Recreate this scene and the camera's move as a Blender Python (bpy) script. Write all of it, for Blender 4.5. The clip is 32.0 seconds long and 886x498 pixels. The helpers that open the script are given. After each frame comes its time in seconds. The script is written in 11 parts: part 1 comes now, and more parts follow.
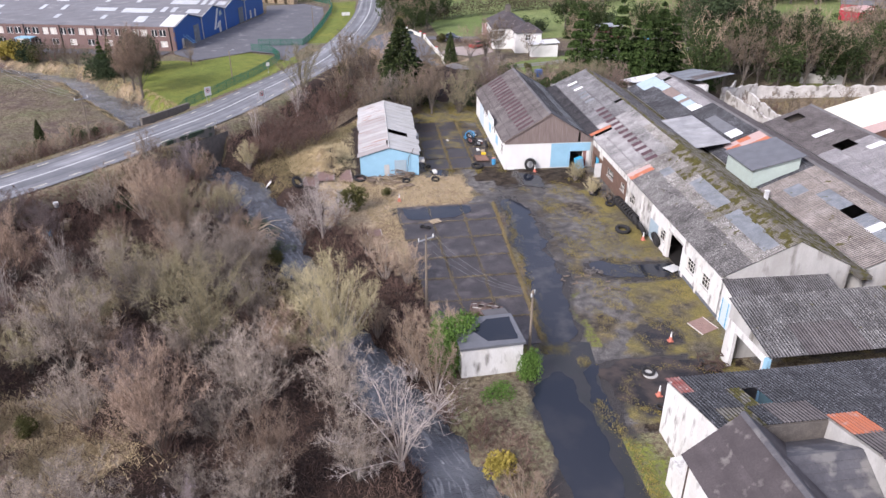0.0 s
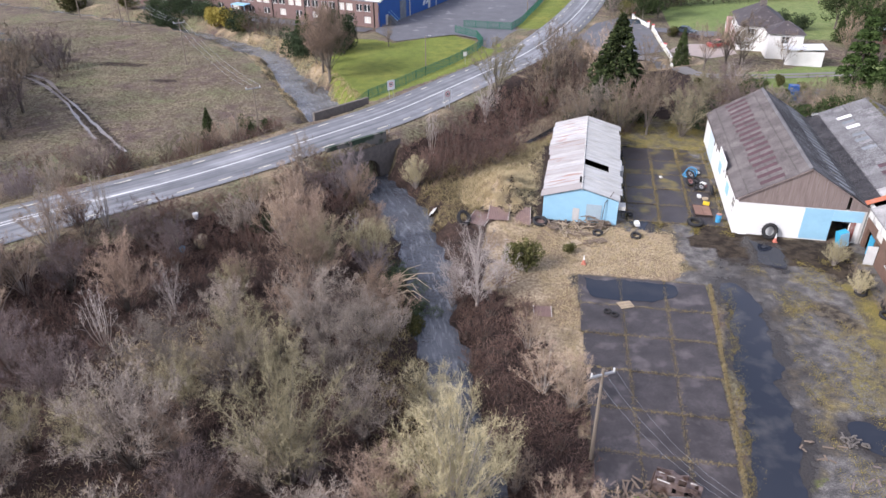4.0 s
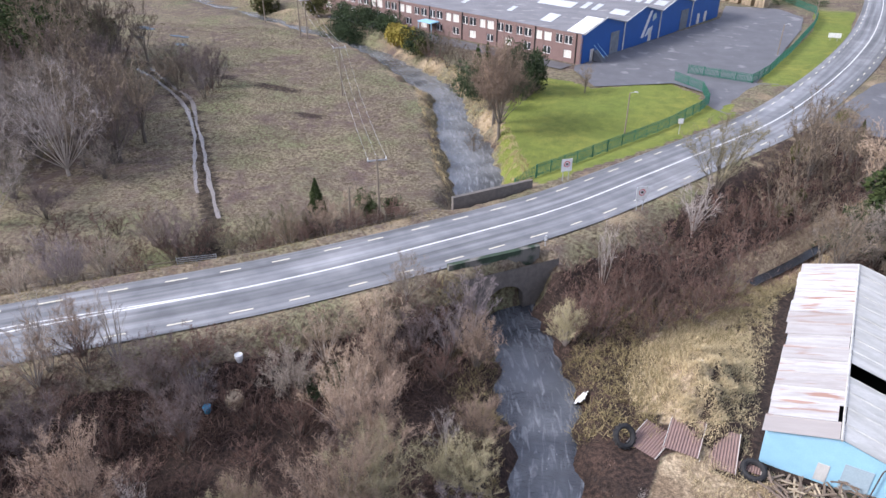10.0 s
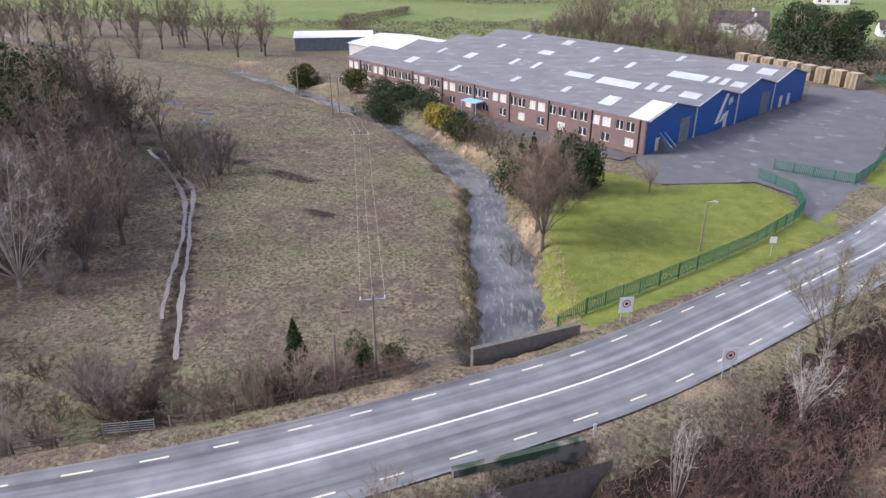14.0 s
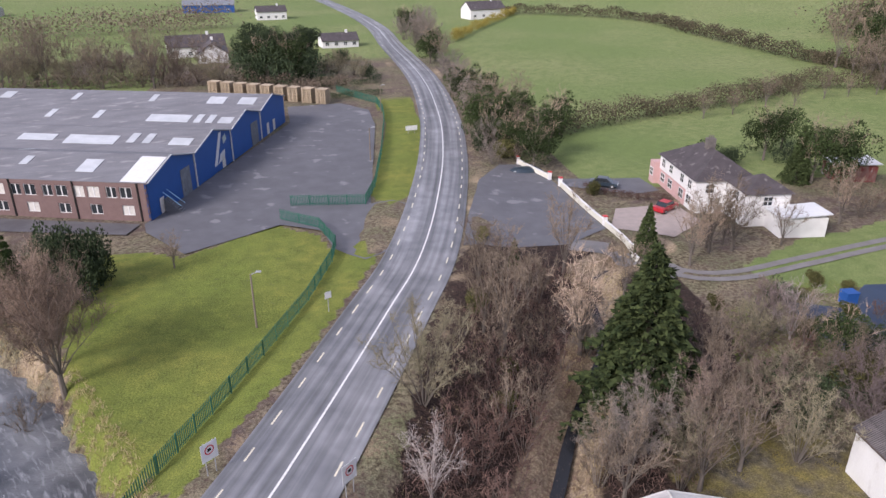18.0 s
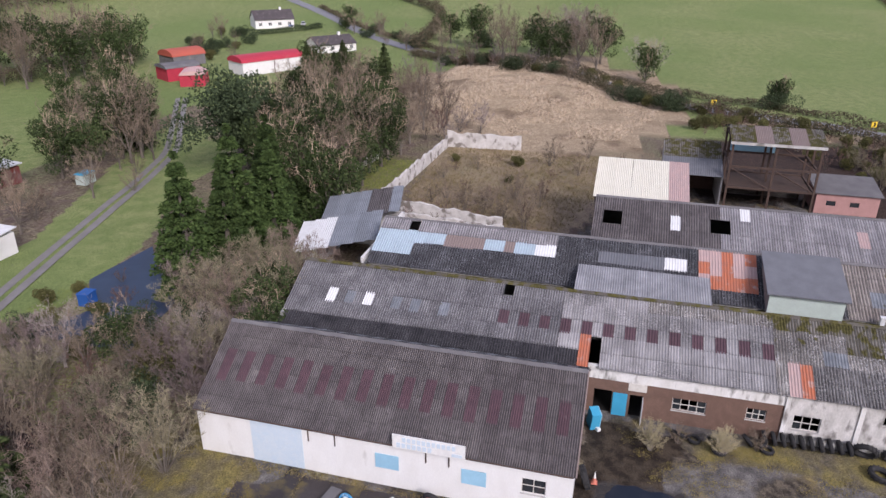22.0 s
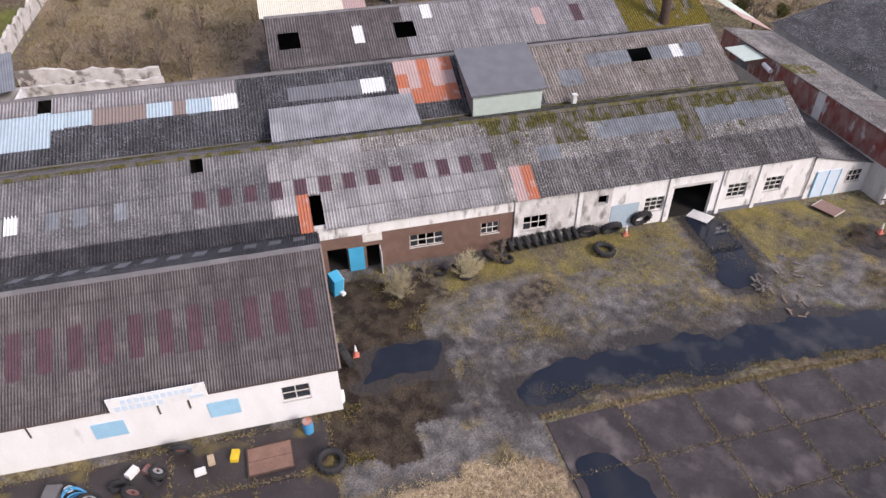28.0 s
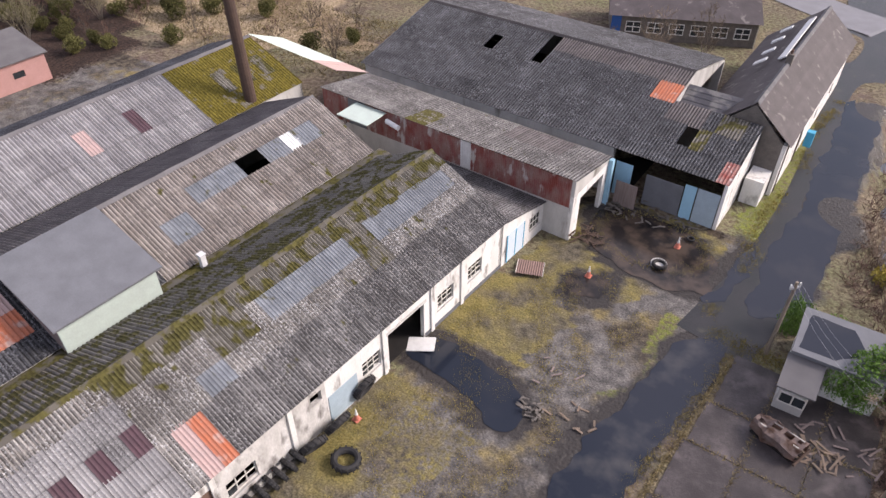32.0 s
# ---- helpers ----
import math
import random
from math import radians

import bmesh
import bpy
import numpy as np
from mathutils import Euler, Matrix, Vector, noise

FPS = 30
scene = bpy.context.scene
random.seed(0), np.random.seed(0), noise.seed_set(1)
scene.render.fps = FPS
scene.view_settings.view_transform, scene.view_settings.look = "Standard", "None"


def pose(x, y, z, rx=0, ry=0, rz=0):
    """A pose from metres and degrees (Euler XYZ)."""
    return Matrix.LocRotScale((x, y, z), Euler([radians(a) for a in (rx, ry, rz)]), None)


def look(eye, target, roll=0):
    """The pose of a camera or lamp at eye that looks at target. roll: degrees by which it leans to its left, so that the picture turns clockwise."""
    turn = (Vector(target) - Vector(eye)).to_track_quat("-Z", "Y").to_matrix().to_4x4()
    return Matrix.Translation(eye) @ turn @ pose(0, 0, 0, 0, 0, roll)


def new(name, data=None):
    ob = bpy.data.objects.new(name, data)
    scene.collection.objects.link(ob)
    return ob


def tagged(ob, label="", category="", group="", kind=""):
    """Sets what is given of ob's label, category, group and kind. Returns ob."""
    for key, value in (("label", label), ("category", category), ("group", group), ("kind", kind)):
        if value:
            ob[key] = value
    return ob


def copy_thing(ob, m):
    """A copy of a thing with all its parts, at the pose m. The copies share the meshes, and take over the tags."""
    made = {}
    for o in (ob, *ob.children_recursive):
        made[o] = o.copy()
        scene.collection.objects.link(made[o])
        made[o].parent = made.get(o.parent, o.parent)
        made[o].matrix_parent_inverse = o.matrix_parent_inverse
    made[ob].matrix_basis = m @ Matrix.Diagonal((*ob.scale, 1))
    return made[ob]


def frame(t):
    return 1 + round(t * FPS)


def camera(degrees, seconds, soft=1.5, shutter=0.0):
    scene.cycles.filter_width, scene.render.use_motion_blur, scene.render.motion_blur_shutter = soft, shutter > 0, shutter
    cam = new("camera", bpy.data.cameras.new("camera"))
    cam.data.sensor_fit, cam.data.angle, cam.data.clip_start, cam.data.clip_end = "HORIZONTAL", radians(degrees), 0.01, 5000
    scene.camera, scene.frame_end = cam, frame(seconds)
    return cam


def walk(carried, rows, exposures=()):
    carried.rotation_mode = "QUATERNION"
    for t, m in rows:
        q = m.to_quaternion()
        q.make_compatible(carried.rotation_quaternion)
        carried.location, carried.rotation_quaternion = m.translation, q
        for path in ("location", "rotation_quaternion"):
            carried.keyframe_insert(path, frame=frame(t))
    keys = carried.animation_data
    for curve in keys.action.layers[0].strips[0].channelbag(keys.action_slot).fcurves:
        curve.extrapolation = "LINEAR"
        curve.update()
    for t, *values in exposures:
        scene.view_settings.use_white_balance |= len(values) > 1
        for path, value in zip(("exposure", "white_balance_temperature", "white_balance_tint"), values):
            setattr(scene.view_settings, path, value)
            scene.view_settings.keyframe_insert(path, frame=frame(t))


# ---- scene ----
cam = camera(64.59, 32.0)
PATH = [
    (0, (-1.67, -12.62, 34.72), (0.88, 4.99, 25.59), -0.06),
    (0.5, (-1.32, -10.12, 34.83), (0.74, 7.55, 25.69), -0.10),
    (1, (-0.94, -7.64, 34.81), (0.39, 10.06, 25.60), -0.13),
    (1.5, (-0.58, -5.17, 34.77), (0.64, 12.37, 25.24), -0.12),
    (2, (-0.30, -2.63, 34.79), (0.88, 14.74, 24.96), -0.11),
    (2.5, (-0.00, 0.00, 34.80), (-0.00, 17.39, 24.92), -0.11),
    (3, (0.30, 2.63, 34.80), (-1.01, 19.97, 24.92), -0.23),
    (3.5, (0.50, 5.32, 34.93), (-1.55, 22.58, 25.04), -0.30),
    (4, (0.75, 7.93, 35.13), (-2.14, 25.07, 25.24), -0.23),
    (4.5, (0.94, 10.65, 35.29), (-2.76, 27.62, 25.37), -0.34),
    (6.5, (0.65, 20.71, 35.23), (-5.30, 37.04, 25.33), -0.09),
    (7, (0.36, 23.21, 35.27), (-6.10, 39.33, 25.35), -0.10),
    (7.5, (-0.03, 25.71, 35.34), (-6.73, 41.72, 25.40), -0.08),
    (8, (-0.59, 28.33, 35.35), (-7.39, 44.29, 25.41), 0.03),
    (8.5, (-1.20, 30.86, 35.31), (-8.12, 46.78, 25.37), 0.14),
    (9, (-1.85, 33.29, 35.21), (-8.94, 49.12, 25.27), 0.14),
    (9.5, (-2.53, 35.75, 35.10), (-10.05, 51.39, 25.15), 0.17),
    (10, (-3.18, 38.22, 34.95), (-11.14, 53.66, 25.03), 0.16),
    (10.5, (-3.90, 40.80, 34.69), (-12.26, 56.05, 24.81), 0.07),
    (11, (-4.56, 43.27, 34.33), (-13.22, 58.38, 24.50), -0.23),
    (11.5, (-5.24, 45.53, 34.24), (-14.12, 60.68, 24.66), -0.31),
    (12, (-6.03, 47.81, 34.10), (-15.10, 63.10, 24.94), -0.17),
    (12.5, (-6.82, 50.05, 33.93), (-16.09, 65.46, 25.18), -0.16),
    (13, (-7.65, 52.13, 33.78), (-17.08, 67.60, 25.29), -0.06),
    (13.5, (-8.50, 54.22, 33.70), (-18.05, 69.63, 25.25), -0.02),
    (15.5, (-11.81, 62.07, 34.69), (-21.88, 77.41, 26.74), -0.14),
    (16, (-12.52, 63.65, 35.21), (-20.25, 80.27, 27.22), -0.06),
    (16.5, (-13.19, 65.02, 35.69), (-18.18, 82.65, 27.67), 0.09),
    (17, (-13.66, 66.45, 35.95), (-16.23, 84.58, 27.91), 0.10),
    (17.5, (-14.10, 67.73, 35.94), (-14.04, 86.03, 27.87), 0.08),
    (18, (-14.54, 68.92, 35.70), (-11.61, 87.00, 27.66), 0.02),
    (18.5, (-15.07, 70.20, 35.35), (-9.27, 87.58, 27.34), 0.01),
    (19, (-15.51, 71.81, 35.20), (-6.98, 88.03, 27.19), 0.20),
    (19.5, (-15.92, 73.44, 35.14), (-4.85, 88.06, 27.14), 0.27),
    (20, (-16.30, 75.00, 35.12), (-2.99, 87.59, 27.11), 0.46),
    (20.5, (-16.50, 76.05, 35.19), (-1.58, 86.67, 27.15), 0.40),
    (21, (-16.49, 76.75, 35.31), (-0.29, 85.26, 27.23), 0.33),
    (21.5, (-16.25, 77.38, 35.27), (0.94, 83.61, 27.16), 0.33),
    (22, (-15.98, 77.80, 35.06), (1.88, 81.72, 26.96), 0.20),
    (22.5, (-15.68, 78.17, 34.89), (2.53, 79.83, 26.79), 0.13),
    (23, (-15.30, 78.50, 34.80), (2.99, 78.03, 26.71), 0.12),
    (23.5, (-14.91, 78.82, 34.69), (3.25, 76.47, 26.64), 0.24),
    (24, (-14.42, 79.05, 34.47), (3.47, 74.87, 26.59), 0.28),
    (24.5, (-13.82, 79.26, 34.30), (4.04, 74.59, 26.60), 0.16),
    (25, (-13.31, 79.36, 34.23), (4.42, 74.73, 26.22), 0.07),
    (25.5, (-12.71, 79.38, 34.19), (4.54, 74.87, 25.12), -0.11),
    (26, (-11.94, 79.35, 34.23), (4.40, 75.07, 23.50), -0.33),
    (26.5, (-11.35, 79.21, 34.05), (4.05, 75.22, 21.94), -0.31),
    (28.5, (-4.98, 77.91, 33.88), (9.61, 73.38, 20.98), -0.48),
    (29, (-2.69, 77.38, 33.78), (11.30, 71.27, 20.86), -0.30),
    (29.5, (-0.30, 76.62, 33.71), (12.99, 69.12, 20.79), -0.17),
    (30, (2.14, 75.67, 33.69), (14.88, 67.25, 20.78), -0.11),
    (30.5, (4.52, 74.60, 33.73), (16.38, 64.94, 20.84), -0.06),
    (31, (6.87, 73.32, 33.85), (17.40, 62.24, 20.95), -0.10),
    (31.5, (9.33, 71.97, 33.97), (18.59, 59.82, 21.06), -0.12),
    (32, (11.83, 70.48, 33.94), (20.70, 58.03, 21.04), -0.02),
]
walk(cam, [(t, look(eye, target, roll)) for t, eye, target, roll in PATH], [(0, 0.8, 6450, 15), (5, 0.96, 6300, 12), (11, 1.04, 6200, 11), (13, 0.88, 6250, 12), (16.5, 0.68, 6400, 16), (18.5, 0.5, 6430, 17), (20, 0.46, 6450, 18), (22, 0.36, 6400, 18), (24, 0.36, 6350, 17), (26, 0.47, 6450, 18), (29, 0.56, 6900, 16), (31, 0.66, 7000, 16), (32, 0.82, 7050, 16)])

# ---- world and light ----
world = bpy.data.worlds.new("sky")
scene.world = world
world.use_nodes = True
wn = world.node_tree.nodes
sky = wn.new("ShaderNodeTexSky")
sky.sky_type, sky.sun_disc = "NISHITA", False
SUN_EL, SUN_AZ = radians(34), radians(232)
sky.sun_elevation, sky.sun_rotation = SUN_EL, SUN_AZ
sky.air_density, sky.dust_density, sky.ozone_density = 1.0, 3.0, 1.0
wbg = wn["Background"]
wbg.inputs[1].default_value = 0.118
# broken cloud over the blue
cl_co = wn.new("ShaderNodeTexCoord")
cl_no = wn.new("ShaderNodeTexNoise")
cl_no.inputs["Scale"].default_value, cl_no.inputs["Detail"].default_value = 2.2, 6
cl_ra = wn.new("ShaderNodeValToRGB")
cl_ra.color_ramp.elements[0].position, cl_ra.color_ramp.elements[1].position = 0.4, 0.62
cl_mx = wn.new("ShaderNodeMix")
cl_mx.data_type = "RGBA"
cl_mx.inputs[7].default_value = (6.1, 6.25, 7.8, 1)
wl = world.node_tree.links
wl.new(cl_co.outputs["Generated"], cl_no.inputs["Vector"])
wl.new(cl_no.outputs["Fac"], cl_ra.inputs[0])
wl.new(cl_ra.outputs[0], cl_mx.inputs[0])
wl.new(sky.outputs[0], cl_mx.inputs[6])
wl.new(cl_mx.outputs[2], wbg.inputs[0])
sun = new("sun", bpy.data.lights.new("sun", "SUN"))
sun.data.energy, sun.data.angle, sun.data.color = 2.9, radians(18), (0.98, 0.945, 0.955)
sun_dir = Vector((math.sin(SUN_AZ) * math.cos(SUN_EL), math.cos(SUN_AZ) * math.cos(SUN_EL), math.sin(SUN_EL)))
sun.matrix_world = look(sun_dir * 300, (0, 0, 0))


# ---- materials ----
MATS = {}


def mat(name, base, rough=0.8, second=None, scale=3.0, amount=0.5, fine=40.0, fine_amount=0.25, bump=0.0, bump_scale=30.0,
        metal=0.0, vary=0.0, third=None, third_scale=0.6, third_at=0.6, third_soft=0.1, spec=0.3, stretch=None, vary_col=None):
    """A surface with two scales of colour change, patches of a third colour, bump, and a change from piece to piece."""
    if name in MATS:
        return MATS[name]
    m = bpy.data.materials.new(name)
    MATS[name] = m
    m.use_nodes = True
    n, l = m.node_tree.nodes, m.node_tree.links
    b = n["Principled BSDF"]
    b.inputs["Roughness"].default_value = rough
    b.inputs["Metallic"].default_value = metal
    b.inputs["Specular IOR Level"].default_value = spec
    geo = n.new("ShaderNodeNewGeometry")
    src = geo.outputs["Position"]
    if stretch:
        mp = n.new("ShaderNodeMapping")
        mp.inputs["Scale"].default_value = stretch
        l.new(src, mp.inputs["Vector"])
        src = mp.outputs[0]

    def nz(sc, det=4.0):
        t = n.new("ShaderNodeTexNoise")
        t.inputs["Scale"].default_value, t.inputs["Detail"].default_value = sc, det
        l.new(src, t.inputs["Vector"])
        return t.outputs["Fac"]

    def ramp(v, a, c):
        r = n.new("ShaderNodeMapRange")
        r.inputs[1].default_value, r.inputs[2].default_value = a, c
        l.new(v, r.inputs[0])
        return r.outputs[0]

    def mix(f, a, c, kind="MIX"):
        x = n.new("ShaderNodeMix")
        x.data_type, x.blend_type = "RGBA", kind
        for sock, v in ((0, f), (6, a), (7, c)):
            if hasattr(v, "links"):
                l.new(v, x.inputs[sock])
            else:
                x.inputs[sock].default_value = v if sock == 0 else (*v[:3], 1)
        return x.outputs[2]

    def times(v, k):
        x = n.new("ShaderNodeMath")
        x.operation = "MULTIPLY"
        l.new(v, x.inputs[0])
        x.inputs[1].default_value = k
        return x.outputs[0]

    second = second or tuple(c * 0.6 for c in base)
    col = mix(times(ramp(nz(scale), 0.35, 0.65), amount), base, second)
    col = mix(times(ramp(nz(fine, 3.0), 0.3, 0.7), fine_amount), col, tuple(c * 0.45 for c in base))
    if third:
        col = mix(ramp(nz(third_scale, 6.0), third_at, third_at + third_soft), col, third)
    if vary:
        oi = n.new("ShaderNodeObjectInfo")
        ri = n.new("ShaderNodeMath")
        ri.operation = "ADD"
        l.new(oi.outputs["Random"], ri.inputs[0])
        l.new(geo.outputs["Random Per Island"], ri.inputs[1])
        fr = n.new("ShaderNodeMath")
        fr.operation = "FRACT"
        l.new(ri.outputs[0], fr.inputs[0])
        col = mix(times(fr.outputs[0], vary), col, vary_col or tuple(c * 0.35 for c in base))
    l.new(col, b.inputs["Base Color"])
    if bump:
        bp = n.new("ShaderNodeBump")
        bp.inputs["Strength"].default_value = bump
        bp.inputs["Distance"].default_value = 0.05
        l.new(nz(bump_scale, 5.0), bp.inputs["Height"])
        l.new(bp.outputs[0], b.inputs["Normal"])
    return m


def M(name):
    return MATS[name]


# ---- helpers of this script ----
def mesh_from(name, bm):
    me = bpy.data.meshes.new(name)
    bm.to_mesh(me)
    bm.free()
    return me


def part(name, bm, material, parent=None, label=""):
    """One mesh object under a thing or a part."""
    me = mesh_from(name, bm) if isinstance(bm, bmesh.types.BMesh) else bm
    if material and not me.materials:
        me.materials.append(material)
    ob = new(name, me)
    if parent is not None:
        ob.parent = parent
    if label:
        tagged(ob, label)
    return ob


def thing(name, label, category, m=None, group="", kind=""):
    ob = new(name)
    ob.empty_display_size = 0.3
    if m is not None:
        ob.matrix_world = m
    return tagged(ob, label, category, group, kind)


def box(bm, x0, y0, z0, x1, y1, z1, m=None):
    vs = [bm.verts.new(Vector(p) if m is None else m @ Vector(p)) for p in
          ((x0, y0, z0), (x1, y0, z0), (x1, y1, z0), (x0, y1, z0), (x0, y0, z1), (x1, y0, z1), (x1, y1, z1), (x0, y1, z1))]
    for f in ((0, 3, 2, 1), (4, 5, 6, 7), (0, 1, 5, 4), (1, 2, 6, 5), (2, 3, 7, 6), (3, 0, 4, 7)):
        bm.faces.new([vs[i] for i in f])
    return bm


def boxes(*rows, m=None):
    bm = bmesh.new()
    for r in rows:
        box(bm, *r, m=m)
    return bm


def prism(bm, pts, h0, h1=None, axis="z"):
    """A prism over a plan outline (x, y), from h0 to h1; axis y: the outline is (x, z) and runs along y."""
    put = (lambda p, h: (p[0], p[1], h)) if axis == "z" else ((lambda p, h: (p[0], h, p[1])) if axis == "y" else (lambda p, h: (h, p[0], p[1])))
    a = [bm.verts.new(put(p, h0)) for p in pts]
    c = [bm.verts.new(put(p, h1)) for p in pts]
    bm.faces.new(a[::-1]), bm.faces.new(c)
    for i in range(len(pts)):
        j = (i + 1) % len(pts)
        bm.faces.new((a[i], a[j], c[j], c[i]))
    bmesh.ops.recalc_face_normals(bm, faces=bm.faces)
    return bm


def tube(bm, points, radii, sides=6, cap=True):
    rings = []
    for i, p in enumerate(points):
        p = Vector(p)
        d = (Vector(points[min(i + 1, len(points) - 1)]) - Vector(points[max(i - 1, 0)])).normalized()
        a = d.orthogonal().normalized()
        c = d.cross(a)
        r = radii[i] if hasattr(radii, "__len__") else radii
        rings.append([bm.verts.new(p + r * (math.cos(k * math.tau / sides) * a + math.sin(k * math.tau / sides) * c)) for k in range(sides)])
    for q, s in zip(rings, rings[1:]):
        for k in range(sides):
            bm.faces.new((q[k], q[(k + 1) % sides], s[(k + 1) % sides], s[k]))
    if cap:
        bm.faces.new(rings[0][::-1]), bm.faces.new(rings[-1])
    return bm


def ring(bm, R, r, m=None, seg=20, sides=8, squash=1.0):
    """A tyre-like ring round z."""
    g = [[bm.verts.new((m or Matrix()) @ Vector(((R + r * math.cos(b)) * math.cos(a), (R + r * math.cos(b)) * math.sin(a), squash * r * math.sin(b))))
          for b in [k * math.tau / sides for k in range(sides)]] for a in [k * math.tau / seg for k in range(seg)]]
    for i in range(seg):
        for k in range(sides):
            bm.faces.new((g[i][k], g[(i + 1) % seg][k], g[(i + 1) % seg][(k + 1) % sides], g[i][(k + 1) % sides]))
    return bm


def smooth(e0, e1, x):
    t = np.clip((x - e0) / (e1 - e0), 0, 1)
    return t * t * (3 - 2 * t)


def dist_line(x, y, pts):
    """Distance from points to a polyline, and a third value carried along it."""
    best = np.full(np.shape(x), 1e9)
    val = np.zeros(np.shape(x))
    for a, c in zip(pts, pts[1:]):
        dx, dy = c[0] - a[0], c[1] - a[1]
        t = np.clip(((x - a[0]) * dx + (y - a[1]) * dy) / (dx * dx + dy * dy), 0, 1)
        d = np.hypot(x - a[0] - t * dx, y - a[1] - t * dy)
        near = d < best
        best = np.where(near, d, best)
        val = np.where(near, a[2] + t * (c[2] - a[2]), val)
    return best, val


def inside(x, y, poly):
    r = np.zeros(np.shape(x), bool)
    for (x0, y0), (x1, y1) in zip(poly, poly[1:] + poly[:1]):
        cross = ((y0 > y) != (y1 > y)) & (x < (x1 - x0) * (y - y0) / (y1 - y0 + 1e-12) + x0)
        r ^= cross
    return r


def spline(pts, step):
    """A smooth line through the points, at about that step."""
    out = []
    P = [Vector(p) for p in pts]
    for i in range(len(P) - 1):
        p0, p1, p2, p3 = P[max(i - 1, 0)], P[i], P[i + 1], P[min(i + 2, len(P) - 1)]
        k = max(1, int((p2 - p1).length / step))
        for j in range(k):
            t = j / k
            out.append(0.5 * (2 * p1 + (p2 - p0) * t + (2 * p0 - 5 * p1 + 4 * p2 - p3) * t * t + (3 * p1 - p0 - 3 * p2 + p3) * t ** 3))
    out.append(P[-1])
    return out


def ribbon(line, left, right, lift=0.0, name="strip"):
    """A strip along a line of (x, y, z), from left to right offsets (to the line's right is positive)."""
    bm = bmesh.new()
    prev = None
    for i, p in enumerate(line):
        d = line[min(i + 1, len(line) - 1)] - line[max(i - 1, 0)]
        s = Vector((d.y, -d.x, 0)).normalized()
        row = [bm.verts.new((p + s * o) + Vector((0, 0, lift))) for o in (left, right)]
        if prev:
            bm.faces.new((prev[0], prev[1], row[1], row[0]))
        prev = row
    bmesh.ops.recalc_face_normals(bm, faces=bm.faces)
    for f in bm.faces:
        if f.normal.z < 0:
            f.normal_flip()
    return bm


# ---- ground, road, river ----
ROAD = [(-330, -300, 3), (-190, -95, 3), (-110, -6, 3.1), (-75, 34, 3.2), (-52.4, 60.5, 3.2), (-38.3, 76.4, 3.2), (-27.4, 91.6, 3.2), (-21.6, 101.5, 3.0), (-16.6, 113.3, 2.7),
        (-10.1, 130.2, 2.1), (-5.3, 143, 1.8), (-0.5, 161.6, 1.5), (4.8, 188.3, 1.4), (8.9, 220.6, 1.3), (11.1, 266, 1.2), (9, 329, 1.2), (6.5, 403, 1.2), (-10, 520, 1.2), (-60, 800, 1.2)]
RIVER = [(-300, 190, 5), (-192, 180, 5), (-170, 184.5, 5), (-148, 182.5, 5), (-125, 175, 4.6), (-106, 168.4, 4.4), (-87, 160.8, 4), (-78, 156.6, 4), (-71.3, 152.1, 4.4), (-65.5, 147.9, 5), (-60, 143.4, 6.4), (-54.4, 138.9, 4), (-50.5, 132.5, 3.8), (-44.9, 124.3, 5.2), (-40, 117.6, 5.8), (-36.3, 111.8, 5.2), (-33.8, 106.8, 5.2), (-29, 98, 4.5), (-21.5, 86.5, 4.4),
         (-17, 80.5, 4.6), (-13, 73, 3.6), (-10, 64, 3.2), (-8.4, 58, 2.8), (-6.3, 51, 2.6), (-3.5, 42, 3), (-0.9, 36, 3.4), (1.4, 30, 3.2), (4.2, 24, 3), (5.4, 18, 4), (7, 8, 4), (8, -8, 4), (10, -40, 4), (20, -120, 4)]
STREAM = [(-3, 101, 1.1), (0, 106.4, 1.1), (2.3, 111, 1.1), (5.2, 116, 1.2), (7.2, 119.1, 1.3), (10.5, 125, 1.5), (14, 138, 1.6), (24, 144, 1.6)]
LAWN = [(-33, 112), (-29.8, 109), (-26, 106), (-17.5, 124.5), (-10.5, 143), (-12, 149), (-15.6, 149), (-17, 154), (-22.5, 158), (-33, 149.5), (-38.5, 152), (-44, 151), (-42, 135), (-37.5, 121)]
VERGE = [(-29, 109), (-26, 106), (-17.5, 124.5), (-10.5, 143), (-11.5, 150), (-15.4, 150), (-16, 146)]
VERGE_N = [(-9.5, 168), (-7, 163), (-1.2, 168), (3.2, 198), (5, 236), (-4, 240), (-3, 215), (-7.5, 180)]


